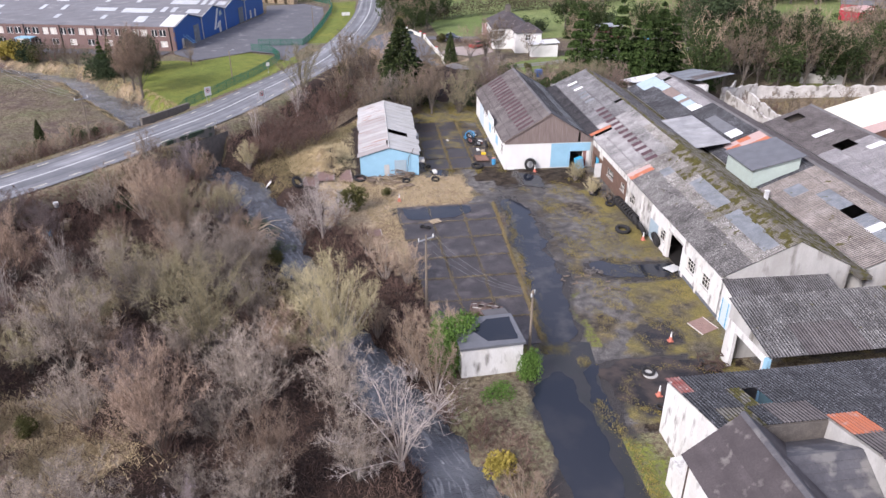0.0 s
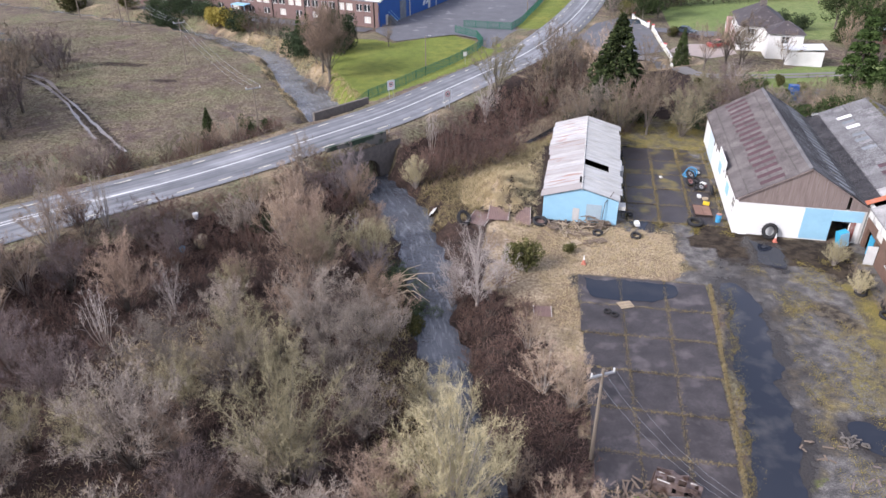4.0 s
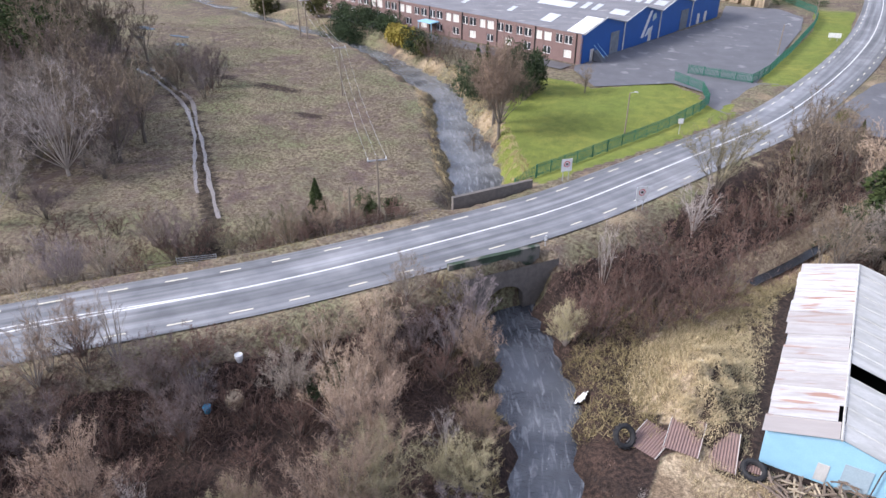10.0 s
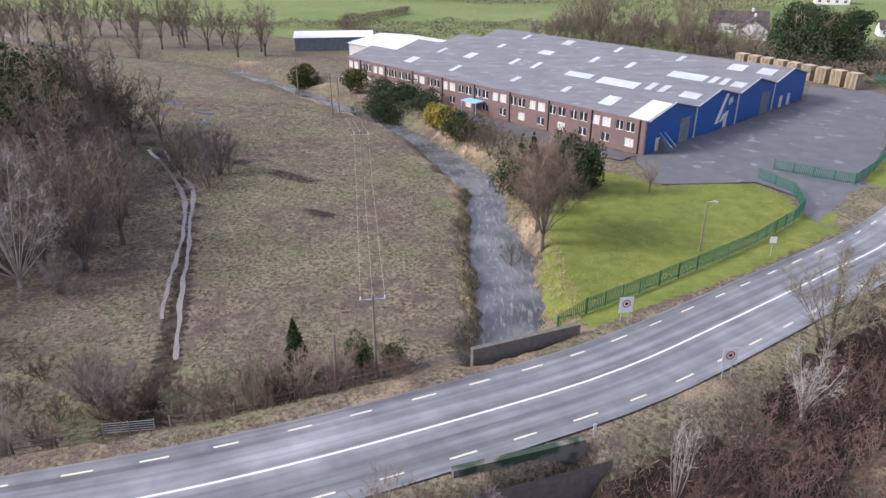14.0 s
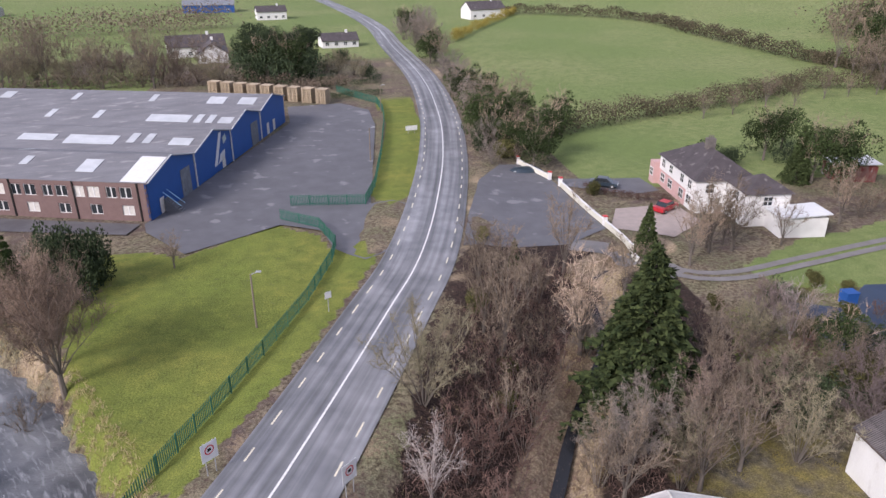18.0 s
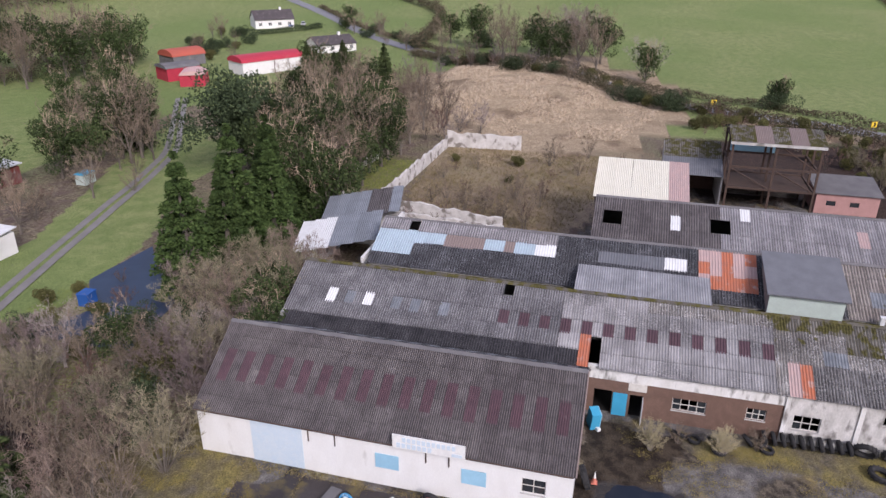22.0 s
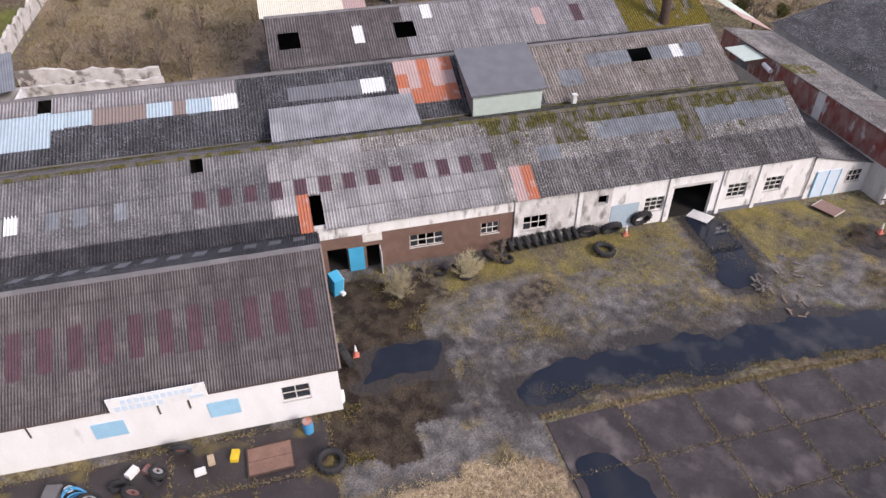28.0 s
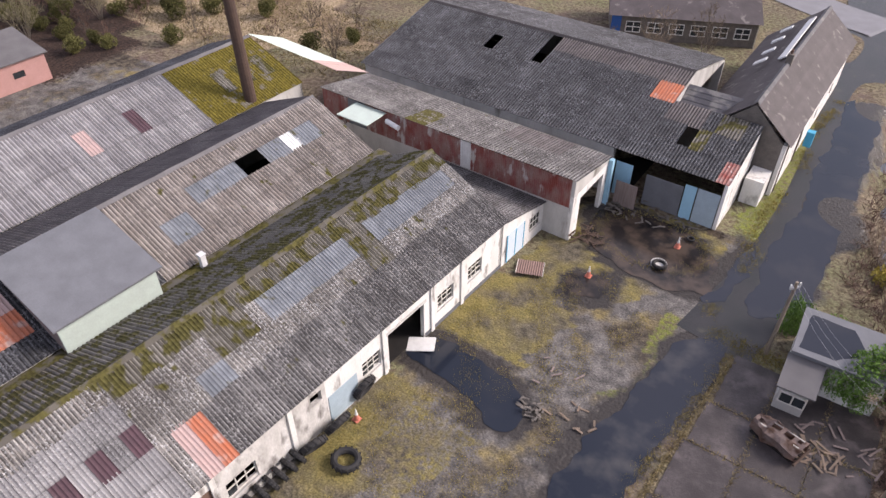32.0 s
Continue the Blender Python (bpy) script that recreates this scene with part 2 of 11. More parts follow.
def ground_z(x, y):
    """The height of the ground."""
    x, y = np.asarray(x, float), np.asarray(y, float)
    dr, zr = dist_line(x, y, ROAD)
    dv, wv = dist_line(x, y, RIVER)
    base = np.where(y > 100, smooth(100, 150, y) * 1.0, 0.0)
    west = np.clip((93 - y) * 0.78 - (x + 26), -60, 60) * 0 + (x + 26.3) * 0.8 - (y - 92.6)  # > 0: south-east of the road
    base = np.where((west < -6) & (x < 0), np.maximum(base, 1.0 * smooth(-6, -14, west)), base)
    dm = np.hypot((x - 168) / 46.0, (y - 98) / 30.0)
    base = base + 3.0 * smooth(1.0, 0.35, dm)
    base = base + 30 * smooth(150, 620, y) * smooth(30, 330, x) + 26 * smooth(190, 640, x) * smooth(-260, 60, y)
    base = base + 0.10 * np.sin(x * 0.31 + 1.3) * np.sin(y * 0.27) * smooth(0, 14, np.hypot(x - 20, y - 55) - 32)
    spoil = 2.1 * np.exp(-(((x + 4.6) / 2.6) ** 2 + ((y - 82) / 5.0) ** 2))
    base = base + spoil * (1 + 0.35 * np.sin(x * 2.1) * np.sin(y * 1.7))
    bed = -2.1
    half = wv / 2 + 0.55 * np.sin(x * 0.9 + 0.4 * y) * np.sin(y * 0.53 - 0.3 * x) + 0.3 * np.sin(1.9 * x - 1.3 * y)
    carve = smooth(half + 2.6, half - 0.6, dv) * smooth(5.7, 6.5, dr)
    z = base * (1 - carve) + bed * carve
    ds, _ = dist_line(x, y, STREAM)
    z = z - 1.0 * smooth(2.2, 0.5, ds) * smooth(5.5, 8, dr)
    outer = 11.5 - 5.0 * smooth(half + 2.5, half + 0.3, dv)
    emb = np.clip((outer - dr) / (outer - 5.2), 0, 1)
    emb = emb * emb * (3 - 2 * emb)
    z = z * (1 - emb) + zr * emb - 0.06 * smooth(5.5, 4.6, dr)
    return z


def gz(x, y):
    return float(ground_z(x, y))


def axis_steps(lo, hi, fine, far, grow=1.16):
    mid = list(np.arange(lo, hi + 1e-6, fine))
    s, a = fine, lo
    left = []
    while a > -far:
        s *= grow
        a -= min(s, 45)
        left.append(a)
    s, c = fine, hi
    right = []
    while c < far:
        s *= grow
        c += min(s, 45)
        right.append(c)
    return np.array(left[::-1] + mid + right)


# rain puddles in the yard: outline, height; the third stands for a black tarmac strip
PUDDLES = [([(17.2, 66.4), (18.8, 66.8), (19.6, 63), (19.5, 56), (18.9, 49), (18.1, 42), (17.1, 36.6), (15.6, 34.8), (14.4, 35.6), (14.9, 41), (15.9, 50), (16.7, 58)], 0.036), ([(11.6, 30), (14.4, 31.4), (15.0, 28), (14.9, 20), (14.9, 8), (15.2, -4), (12.4, -4), (11.4, 10), (11.2, 22)], 0.036),
           ([(31.0, 47.4), (30.7, 45.3), (27.4, 45.4), (23.9, 46.0), (22.4, 47.4), (23.2, 49.0), (26.2, 48.2)], 0.03), ([(17.2, 31.0), (20, 32.4), (24, 31.8), (27.2, 29.8), (27.6, 26.6), (25, 25.2), (21.2, 25.3), (18.4, 27)], 0.034), ([(16.0, 31.2), (17.4, 31.6), (16.9, 28.4), (16.6, 23.5), (15.8, 24.5)], 0.042), ([(23, 36), (25.5, 37), (26, 34.6), (23.5, 33.6)], 0.03), ([(9.6, 78), (11.2, 76), (11.6, 84), (11.4, 97), (9.9, 100), (9.5, 88)], 0.03),
           ([(4.6, 65.4), (12.4, 65.4), (11.5, 62.6), (7, 62), (5, 62.8)], 0.095), ([(16.6, 92), (19, 92), (19.4, 82), (17, 80)], 0.03), ([(17.5, 96), (19.6, 96), (19.4, 93.6), (17.4, 93.4)], 0.03), ([(21.5, 75.5), (24, 74), (23.5, 70), (21, 71)], 0.03)]


def zones(x, y):
    """Weights of the ground's covers."""
    n1 = np.array([noise.noise((a * 0.16, b * 0.16, 3.0)) for a, b in zip(x, y)])
    n2 = np.array([noise.noise((a * 0.5, b * 0.5, 9.0)) for a, b in zip(x, y)])
    dr, _ = dist_line(x, y, ROAD)
    dv, wv = dist_line(x, y, RIVER)
    xx, yy = x + n1 * 1.5 + n2 * 0.8, y + n2 * 1.2
    lawn = (inside(x, y, LAWN) | inside(x, y, VERGE) | inside(x, y, VERGE_N)).astype(float)
    far_e = ((x > 120) & (y < 400) & (y > -500)) | ((y > 165) & (x > 24)) | ((y > 225) & (x < -60)) | ((y > 300))
    meadow = 0.95 * far_e
    green = lawn
    drive_v = inside(xx, yy, [(33, 129), (41, 130), (53, 130), (68, 136), (92, 138), (108, 154), (100, 163), (84, 156), (60, 147), (44, 143), (32, 137)])
    meadow = np.maximum(meadow, 0.75 * drive_v)
    green = np.maximum(green, 0.45 * inside(xx, yy, [(27, 38), (31, 37), (31.5, 48), (29, 47)]))
    green = np.maximum(green, 0.5 * inside(xx, yy, [(14, 2), (17.5, 2), (18.5, 22), (16, 24)]))
    straw_edge = inside(xx, yy, [(86, -6), (100, 2), (122, 14), (140, 34), (150, 50), (140, 52), (122, 30), (100, 14), (84, 4)])
    green = np.maximum(green, 0.55 * inside(xx, yy, [(76, 106), (97, 105), (102, 112), (98, 119), (84, 116)]))
    green = np.maximum(green, 0.42 * inside(xx, yy, [(20, 117), (34, 119), (46, 126), (40, 134), (24, 128)]))
    green = np.maximum(green, 0.5 * inside(xx, yy, [(17, 34), (19, 34), (19.4, 44), (18.4, 44)]))
    mound = (np.hypot((x - 160) / 55.0, (y - 92) / 34.0) < 1.0 + 0.15 * n1)
    green = np.where(mound, 0.0, green)
    meadow = np.where(mound, 0.0, meadow)
    straw = np.where(mound, 1.0, 0.0)
    straw = np.maximum(straw, inside(xx, yy, [(-5, 64), (4, 50), (5, 40), (4.2, 66), (13.5, 66.5), (14, 76), (6, 76), (-2, 75), (-8, 78), (-9, 88), (-3, 98), (-5, 76)]) * 0.9)
    straw = np.maximum(straw, inside(xx, yy, [(84, -5), (118, -12), (120, 20), (80, 26)]) * 0.9)
    straw = np.maximum(straw, 0.5 * inside(xx, yy, [(66, 80), (112, 66), (112, 106), (66, 103)]))
    ds, _ = dist_line(x, y, STREAM)
    straw = np.maximum(straw, np.clip(0.75 + 0.8 * n1, 0, 0.9) * smooth(4.2, 2.2, ds))
    straw = np.maximum(straw, 0.8 * straw_edge)
    straw = np.maximum(straw, 0.95 * inside(xx, yy, [(62, 14), (74, 22), (92, 13), (98, 8), (88, -2), (76, 4)]))
    straw = np.maximum(straw, 0.9 * inside(xx, yy, [(200, -46), (160, -40), (134, -34), (128, -42), (150, -56), (210, -54)]))
    bank = smooth(2.5, 0.5, np.abs(dv - wv / 2 - 2.2)) * (y > 96)
    straw = np.maximum(straw, bank * np.clip(0.45 + 0.9 * n1 + 0.5 * n2, 0, 0.8))
    straw = np.maximum(straw, np.clip(0.3 + 0.5 * n1 + 0.3 * n2, 0, 0.7) * smooth(8.5, 6.0, dr) * (y < 300) * (1 - lawn))
    for cx, cy, rx, ry in ((-27, 31, 4.5, 3), (-22, 26.5, 4, 2.6), (-28, 48, 4.5, 2), (-24, 20, 5, 3)):
        straw = np.maximum(straw, 0.85 * (np.hypot((xx - cx) / rx, (yy - cy) / ry) < 1))
    straw = np.where(lawn > 0.5, 0, straw)
    gravel = inside(xx, yy, [(14, 34), (20, 70), (20, 77), (31.6, 75), (30.2, 37), (20, 24), (17, 24), (15, 30)]).astype(float)
    gravel = np.maximum(gravel, inside(xx, yy, [(8, 66), (20, 66), (21, 112), (8.5, 112)]) * 0.9)
    gravel = np.maximum(gravel, 0.8 * inside(xx, yy, [(31, 30), (100, 30), (100, 66), (66, 80), (66, 104), (31, 104)]))
    gravel = gravel * (1 - green)
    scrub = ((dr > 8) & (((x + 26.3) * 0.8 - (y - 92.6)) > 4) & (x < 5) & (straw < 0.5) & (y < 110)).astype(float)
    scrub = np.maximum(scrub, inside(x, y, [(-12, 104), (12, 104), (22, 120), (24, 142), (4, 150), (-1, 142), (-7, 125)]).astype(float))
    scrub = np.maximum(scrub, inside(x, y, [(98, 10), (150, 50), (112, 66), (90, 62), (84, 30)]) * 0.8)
    mud = inside(xx, yy, [(15.5, 74), (17, 80), (20.5, 79), (31, 76), (30, 68), (27, 70.5), (22, 70.5), (17.5, 70)]) * 0.9
    moss = inside(xx, yy, [(27.4, 36.5), (31.2, 37.5), (31.2, 45.2), (27.4, 45.4), (24.4, 44.6), (23.4, 39)]) * 0.75
    moss = np.maximum(moss, 0.85 * inside(xx, yy, [(28.2, 49.6), (31.2, 49.6), (31.2, 70), (28.6, 68), (27.6, 58)]))
    moss = np.maximum(moss, 0.5 * inside(xx, yy, [(24, 50), (28, 49), (27.6, 58), (24.6, 57)]))
    moss = np.maximum(moss, 0.8 * inside(xx, yy, [(12.6, 33.2), (16, 32.4), (17.4, 34.6), (15.4, 35.6), (12.8, 35.4)]))
    moss = np.maximum(moss, 0.75 * inside(xx, yy, [(9, 100), (20.5, 99.5), (24, 106), (20, 112), (12, 113), (8, 108)]))
    moss = np.maximum(moss, 0.8 * smooth(1.3, 0.5, np.abs(np.hypot((xx - 22.8) / 1.35, yy - 28.6) - 3.9)))
    moss = np.maximum(moss, 0.7 * inside(xx, yy, [(21, 32.6), (30, 31), (30.5, 36), (25, 37.5), (21.5, 35.5)]))
    mud = np.maximum(mud, inside(xx, yy, [(18.5, 24), (29, 24.5), (29.5, 33), (24, 34), (20, 30)]) * 0.9)
    mud = np.maximum(mud, inside(xx, yy, [(9, 76.5), (13, 76.5), (15, 108), (10, 108)]) * 0.7)
    dt, _ = dist_line(x, y, [(-48, 76, 1), (-53.9, 84.4, 1), (-61.7, 92, 1), (-81.7, 110, 1), (-101.6, 122, 1), (-125, 133, 1)])
    mud = np.maximum(mud, 0.7 * smooth(1.9, 0.8, dt))
    mud = np.maximum(mud, 0.6 * smooth(5.5, 2.0, np.hypot(x + 50.5, y - 79)))
    for cx, cy, rx, ry in ((-79, 125.5, 8, 2.2), (-90, 126.5, 5, 1.8), (-66, 117, 4, 1.5)):
        scrub = np.maximum(scrub, 0.62 * smooth(1.1, 0.5, np.hypot((x - cx) / rx, (y - cy) / ry)))
    wet = np.zeros_like(x)
    for o, _z in PUDDLES:
        d, _w = dist_line(xx, yy, [(a, c, 1) for a, c in o + o[:1]])
        wet = np.maximum(wet, np.maximum(smooth(1.2, 0.1, d), inside(x, y, o)))
    for o, a in (([(19, 67), (22, 69), (24, 66), (23.6, 60), (22.6, 53), (20.8, 46), (18.6, 41), (18.6, 50), (19.2, 58)], 0.38), ([(15.2, 66.8), (16.6, 71), (21.4, 71), (20.6, 67.2), (17.2, 65.8)], 0.45)):
        wet = np.maximum(wet, a * inside(xx + n2 * 1.5, yy + n1, o))
    return {"wet": wet, "moss": moss, "meadow": meadow, "green": green, "straw": straw, "gravel": gravel, "scrub": scrub, "mud": mud}


def ground_material():
    m = bpy.data.materials.new("rough_ground")
    m.use_nodes = True
    n, l = m.node_tree.nodes, m.node_tree.links
    b = n["Principled BSDF"]
    b.inputs["Roughness"].default_value = 0.95
    b.inputs["Specular IOR Level"].default_value = 0.15
    geo = n.new("ShaderNodeNewGeometry")

    def nz(s, d=5.0):
        t = n.new("ShaderNodeTexNoise")
        t.inputs["Scale"].default_value, t.inputs["Detail"].default_value = s, d
        l.new(geo.outputs["Position"], t.inputs["Vector"])
        return t.outputs["Fac"]

    def rng(v, a, c):
        r = n.new("ShaderNodeMapRange")
        r.inputs[1].default_value, r.inputs[2].default_value = a, c
        l.new(v, r.inputs[0])
        return r.outputs[0]

    def mix(f, a, c):
        x = n.new("ShaderNodeMix")
        x.data_type = "RGBA"
        l.new(f, x.inputs[0])
        for s, v in ((6, a), (7, c)):
            if isinstance(v, tuple):
                x.inputs[s].default_value = (*v, 1)
            else:
                l.new(v, x.inputs[s])
        return x.outputs[2]

    big, mid, small, tiny = nz(0.09), nz(0.6), nz(3.2), nz(9.0, 9.0)
    tuft = nz(1.6, 8.0)
    covers = {
        "pasture": mix(rng(nz(2.6, 9.0), 0.42, 0.66), mix(rng(nz(0.07, 6.0), 0.4, 0.6), mix(rng(nz(0.2, 5.0), 0.4, 0.6), (0.208, 0.178, 0.116), (0.156, 0.158, 0.085)), mix(rng(mid, 0.35, 0.65), (0.225, 0.185, 0.128), (0.105, 0.078, 0.072))), mix(rng(mid, 0.4, 0.6), (0.06, 0.046, 0.028), (0.10, 0.07, 0.055))),
        "green": mix(rng(mid, 0.3, 0.7), mix(rng(big, 0.35, 0.65), (0.15, 0.185, 0.038), (0.205, 0.21, 0.048)), (0.115, 0.14, 0.032)),
        "meadow": mix(rng(mid, 0.3, 0.7), mix(rng(nz(0.02, 4.0), 0.38, 0.62), (0.152, 0.203, 0.066), (0.228, 0.246, 0.104)), (0.13, 0.172, 0.058)),
        "straw": mix(rng(nz(0.13, 8.0), 0.52, 0.64), mix(rng(small, 0.35, 0.65), mix(rng(mid, 0.35, 0.65), (0.46, 0.37, 0.25), (0.36, 0.28, 0.185)), (0.2, 0.15, 0.098)), mix(rng(small, 0.35, 0.65), (0.24, 0.175, 0.115), (0.13, 0.095, 0.062))),
        "gravel": mix(rng(nz(0.2, 8.0), 0.5, 0.6), mix(rng(nz(0.34, 9.0), 0.54, 0.66), mix(rng(nz(1.1, 8.0), 0.35, 0.65), (0.17, 0.158, 0.148), (0.074, 0.07, 0.068)), mix(rng(nz(2.2, 8.0), 0.35, 0.65), (0.23, 0.182, 0.085), (0.135, 0.108, 0.056))), mix(rng(nz(1.6, 9.0), 0.38, 0.62), (0.036, 0.03, 0.025), (0.12, 0.1, 0.075))),
        # brown bramble litter, its colour darkened further for the shade under the thickets
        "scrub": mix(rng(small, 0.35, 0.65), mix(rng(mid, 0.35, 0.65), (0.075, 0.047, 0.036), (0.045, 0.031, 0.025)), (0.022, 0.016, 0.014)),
        "moss": mix(rng(nz(0.42, 9.0), 0.4, 0.62), mix(rng(nz(1.4, 8.0), 0.3, 0.7), (0.215, 0.175, 0.068), (0.14, 0.122, 0.046)), mix(rng(nz(1.8, 9.0), 0.35, 0.65), (0.14, 0.122, 0.088), (0.062, 0.054, 0.042))),
        "mud": mix(rng(nz(1.0, 7.0), 0.4, 0.6), (0.024, 0.018, 0.014), (0.062, 0.048, 0.034)),
    }
    col = covers["pasture"]
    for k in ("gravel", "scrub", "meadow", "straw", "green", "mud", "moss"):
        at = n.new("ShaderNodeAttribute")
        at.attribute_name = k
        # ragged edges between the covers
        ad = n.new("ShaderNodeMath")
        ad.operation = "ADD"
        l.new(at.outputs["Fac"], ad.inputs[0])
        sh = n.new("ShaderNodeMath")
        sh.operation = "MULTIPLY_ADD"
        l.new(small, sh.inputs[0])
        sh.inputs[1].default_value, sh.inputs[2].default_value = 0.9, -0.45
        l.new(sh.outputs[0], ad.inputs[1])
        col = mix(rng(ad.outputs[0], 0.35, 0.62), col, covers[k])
    fine = n.new("ShaderNodeMix")
    fine.data_type, fine.blend_type = "RGBA", "MULTIPLY"
    fine.inputs[0].default_value = 0.75
    l.new(col, fine.inputs[6])
    l.new(mix(rng(tiny, 0.32, 0.68), (0.42, 0.42, 0.42), (1.42, 1.42, 1.42)), fine.inputs[7])
    wa = n.new("ShaderNodeAttribute")
    wa.attribute_name = "wet"
    wm = n.new("ShaderNodeMath")
    wm.operation = "MULTIPLY_ADD"
    l.new(nz(1.5, 7.0), wm.inputs[0])
    wm.inputs[1].default_value = 1.2
    l.new(wa.outputs["Fac"], wm.inputs[2])
    damp = rng(wm.outputs[0], 0.75, 1.25)
    l.new(mix(damp, fine.outputs[2], (0.042, 0.038, 0.036)), b.inputs["Base Color"])
    ro = n.new("ShaderNodeMapRange")
    ro.inputs[3].default_value, ro.inputs[4].default_value = 0.95, 0.25
    l.new(damp, ro.inputs[0])
    l.new(ro.outputs[0], b.inputs["Roughness"])
    bp = n.new("ShaderNodeBump")
    bp.inputs["Strength"].default_value, bp.inputs["Distance"].default_value = 0.8, 0.12
    l.new(nz(4.5, 6.0), bp.inputs["Height"])
    l.new(bp.outputs[0], b.inputs["Normal"])
    return m


def build_ground():
    xs, ys = axis_steps(-62, 62, 0.8, 1500), axis_steps(-12, 165, 0.8, 1500)
    X, Y = np.meshgrid(xs, ys)
    Z = ground_z(X.ravel(), Y.ravel())
    co = np.stack([X.ravel(), Y.ravel(), Z], 1)
    nx, ny = len(xs), len(ys)
    i = (np.arange(ny - 1)[:, None] * nx + np.arange(nx - 1)[None]).ravel()
    faces = np.stack([i, i + 1, i + nx + 1, i + nx], 1)
    me = bpy.data.meshes.new("ground")
    me.from_pydata(co.tolist(), [], faces.tolist())
    me.shade_smooth()
    for k, v in zones(co[:, 0], co[:, 1]).items():
        at = me.attributes.new(k, "FLOAT", "POINT")
        at.data.foreach_set("value", np.asarray(v, np.float32))
    me.materials.append(ground_material())
    return tagged(new("ground", me), "rough brown winter ground with dry grass, scrub and green fields", "ground", kind="structure")


build_ground()

mat("asphalt_road", (0.2, 0.203, 0.212), 0.7, (0.135, 0.138, 0.15), 0.5, 0.8, 40, 0.35, 0.15, 60, third=(0.25, 0.25, 0.26), third_scale=0.16, third_at=0.52, third_soft=0.22)
mat("road_paint_cream", (0.72, 0.67, 0.52), 0.7, (0.5, 0.47, 0.4), 4, 0.6, 30, 0.3)
mat("road_paint", (0.75, 0.75, 0.73), 0.7, (0.5, 0.5, 0.5), 4, 0.6, 30, 0.3)
road_line = spline(ROAD, 3.0)


def road_sheet(line, half, lift, strips=14):
    """The carriageway in strips, each vertex carrying its place across and along."""
    bm = bmesh.new()
    prev, run, rows = None, 0.0, []
    for i, p in enumerate(line):
        d = line[min(i + 1, len(line) - 1)] - line[max(i - 1, 0)]
        s = Vector((d.y, -d.x, 0)).normalized()
        run += (line[i] - line[i - 1]).length if i else 0
        row = [bm.verts.new(p + s * (half * (2 * k / strips - 1)) + Vector((0, 0, lift + 0.05 * (1 - abs(2 * k / strips - 1))))) for k in range(strips + 1)]
        rows += [(half * (2 * k / strips - 1), run, 0) for k in range(strips + 1)]
        if prev:
            for k in range(strips):
                bm.faces.new((prev[k], prev[k + 1], row[k + 1], row[k]))
        prev = row
    bmesh.ops.recalc_face_normals(bm, faces=bm.faces)
    for f in bm.faces:
        if f.normal.z < 0:
            f.normal_flip()
    me = mesh_from("road", bm)
    at = me.attributes.new("lane", "FLOAT_VECTOR", "POINT")
    at.data.foreach_set("vector", np.array(rows, np.float32).ravel())
    return me


def add_streaks(m, amount, wide):
    """Streaks worn along the wheel tracks, over the colour that the material has."""
    n, l = m.node_tree.nodes, m.node_tree.links
    b = n["Principled BSDF"]
    at, mp, nz = n.new("ShaderNodeAttribute"), n.new("ShaderNodeMapping"), n.new("ShaderNodeTexNoise")
    at.attribute_name = "lane"
    mp.inputs["Scale"].default_value = (1.15, 0.02, 1)
    nz.inputs["Scale"].default_value, nz.inputs["Detail"].default_value = wide, 5
    l.new(at.outputs["Vector"], mp.inputs["Vector"])
    l.new(mp.outputs[0], nz.inputs["Vector"])
    ra, mx, cc = n.new("ShaderNodeMapRange"), n.new("ShaderNodeMix"), n.new("ShaderNodeCombineColor")
    ra.inputs[1].default_value, ra.inputs[2].default_value = 0.34, 0.66
    ra.inputs[3].default_value, ra.inputs[4].default_value = 1 - amount, 1 + amount
    l.new(nz.outputs["Fac"], ra.inputs[0])
    for k in range(3):
        l.new(ra.outputs[0], cc.inputs[k])
    mx.data_type, mx.blend_type = "RGBA", "MULTIPLY"
    mx.inputs[0].default_value = 1.0
    l.new(b.inputs["Base Color"].links[0].from_socket, mx.inputs[6])
    l.new(cc.outputs[0], mx.inputs[7])
    l.new(mx.outputs[2], b.inputs["Base Color"])


add_streaks(M("asphalt_road"), 0.42, 1.0)
tagged(part("road", road_sheet(road_line, 4.3, 0.05), M("asphalt_road")), "grey asphalt country road curving over a small bridge", "road", kind="structure")
tagged(part("trim_centre_line", ribbon(road_line, -0.09, 0.09, 0.108), M("road_paint")), "white painted centre line on the road", "road marking", kind="structure")


def ladder():
    """A second line and slanting bars where the centre line opens."""
    line = [p for p in spline(ROAD, 0.4) if -78 < p.x < -42 and p.y < 90]
    bm = bmesh.new()
    prev = None
    for i, p in enumerate(line):
        d = line[min(i + 1, len(line) - 1)] - line[max(i - 1, 0)]
        d.z = 0
        d.normalize()
        s = Vector((d.y, -d.x, 0))
        gap = -0.62 * min(1, max(0.15, (-42 - p.x) / 9))
        up = Vector((0, 0, 0.112))
        row = [bm.verts.new(p + s * (gap + o) + up) for o in (-0.07, 0.07)]
        if prev:
            bm.faces.new((prev[0], prev[1], row[1], row[0]))
        prev = row
        if p.x < -46.5 and i % 7 == 0:
            q = [p + s * (gap + 0.06) - d * 0.32, p + s * (gap + 0.06) - d * 0.14, p - s * 0.08 + d * 0.32, p - s * 0.08 + d * 0.14]
            bm.faces.new([bm.verts.new(v + up) for v in q])
    for f in bm.faces:
        f.normal_update()
        if f.normal.z < 0:
            f.normal_flip()
    return bm


tagged(part("trim_ladder_line", ladder(), M("road_paint")), "white hatched centre marking on the road", "road marking", kind="structure")


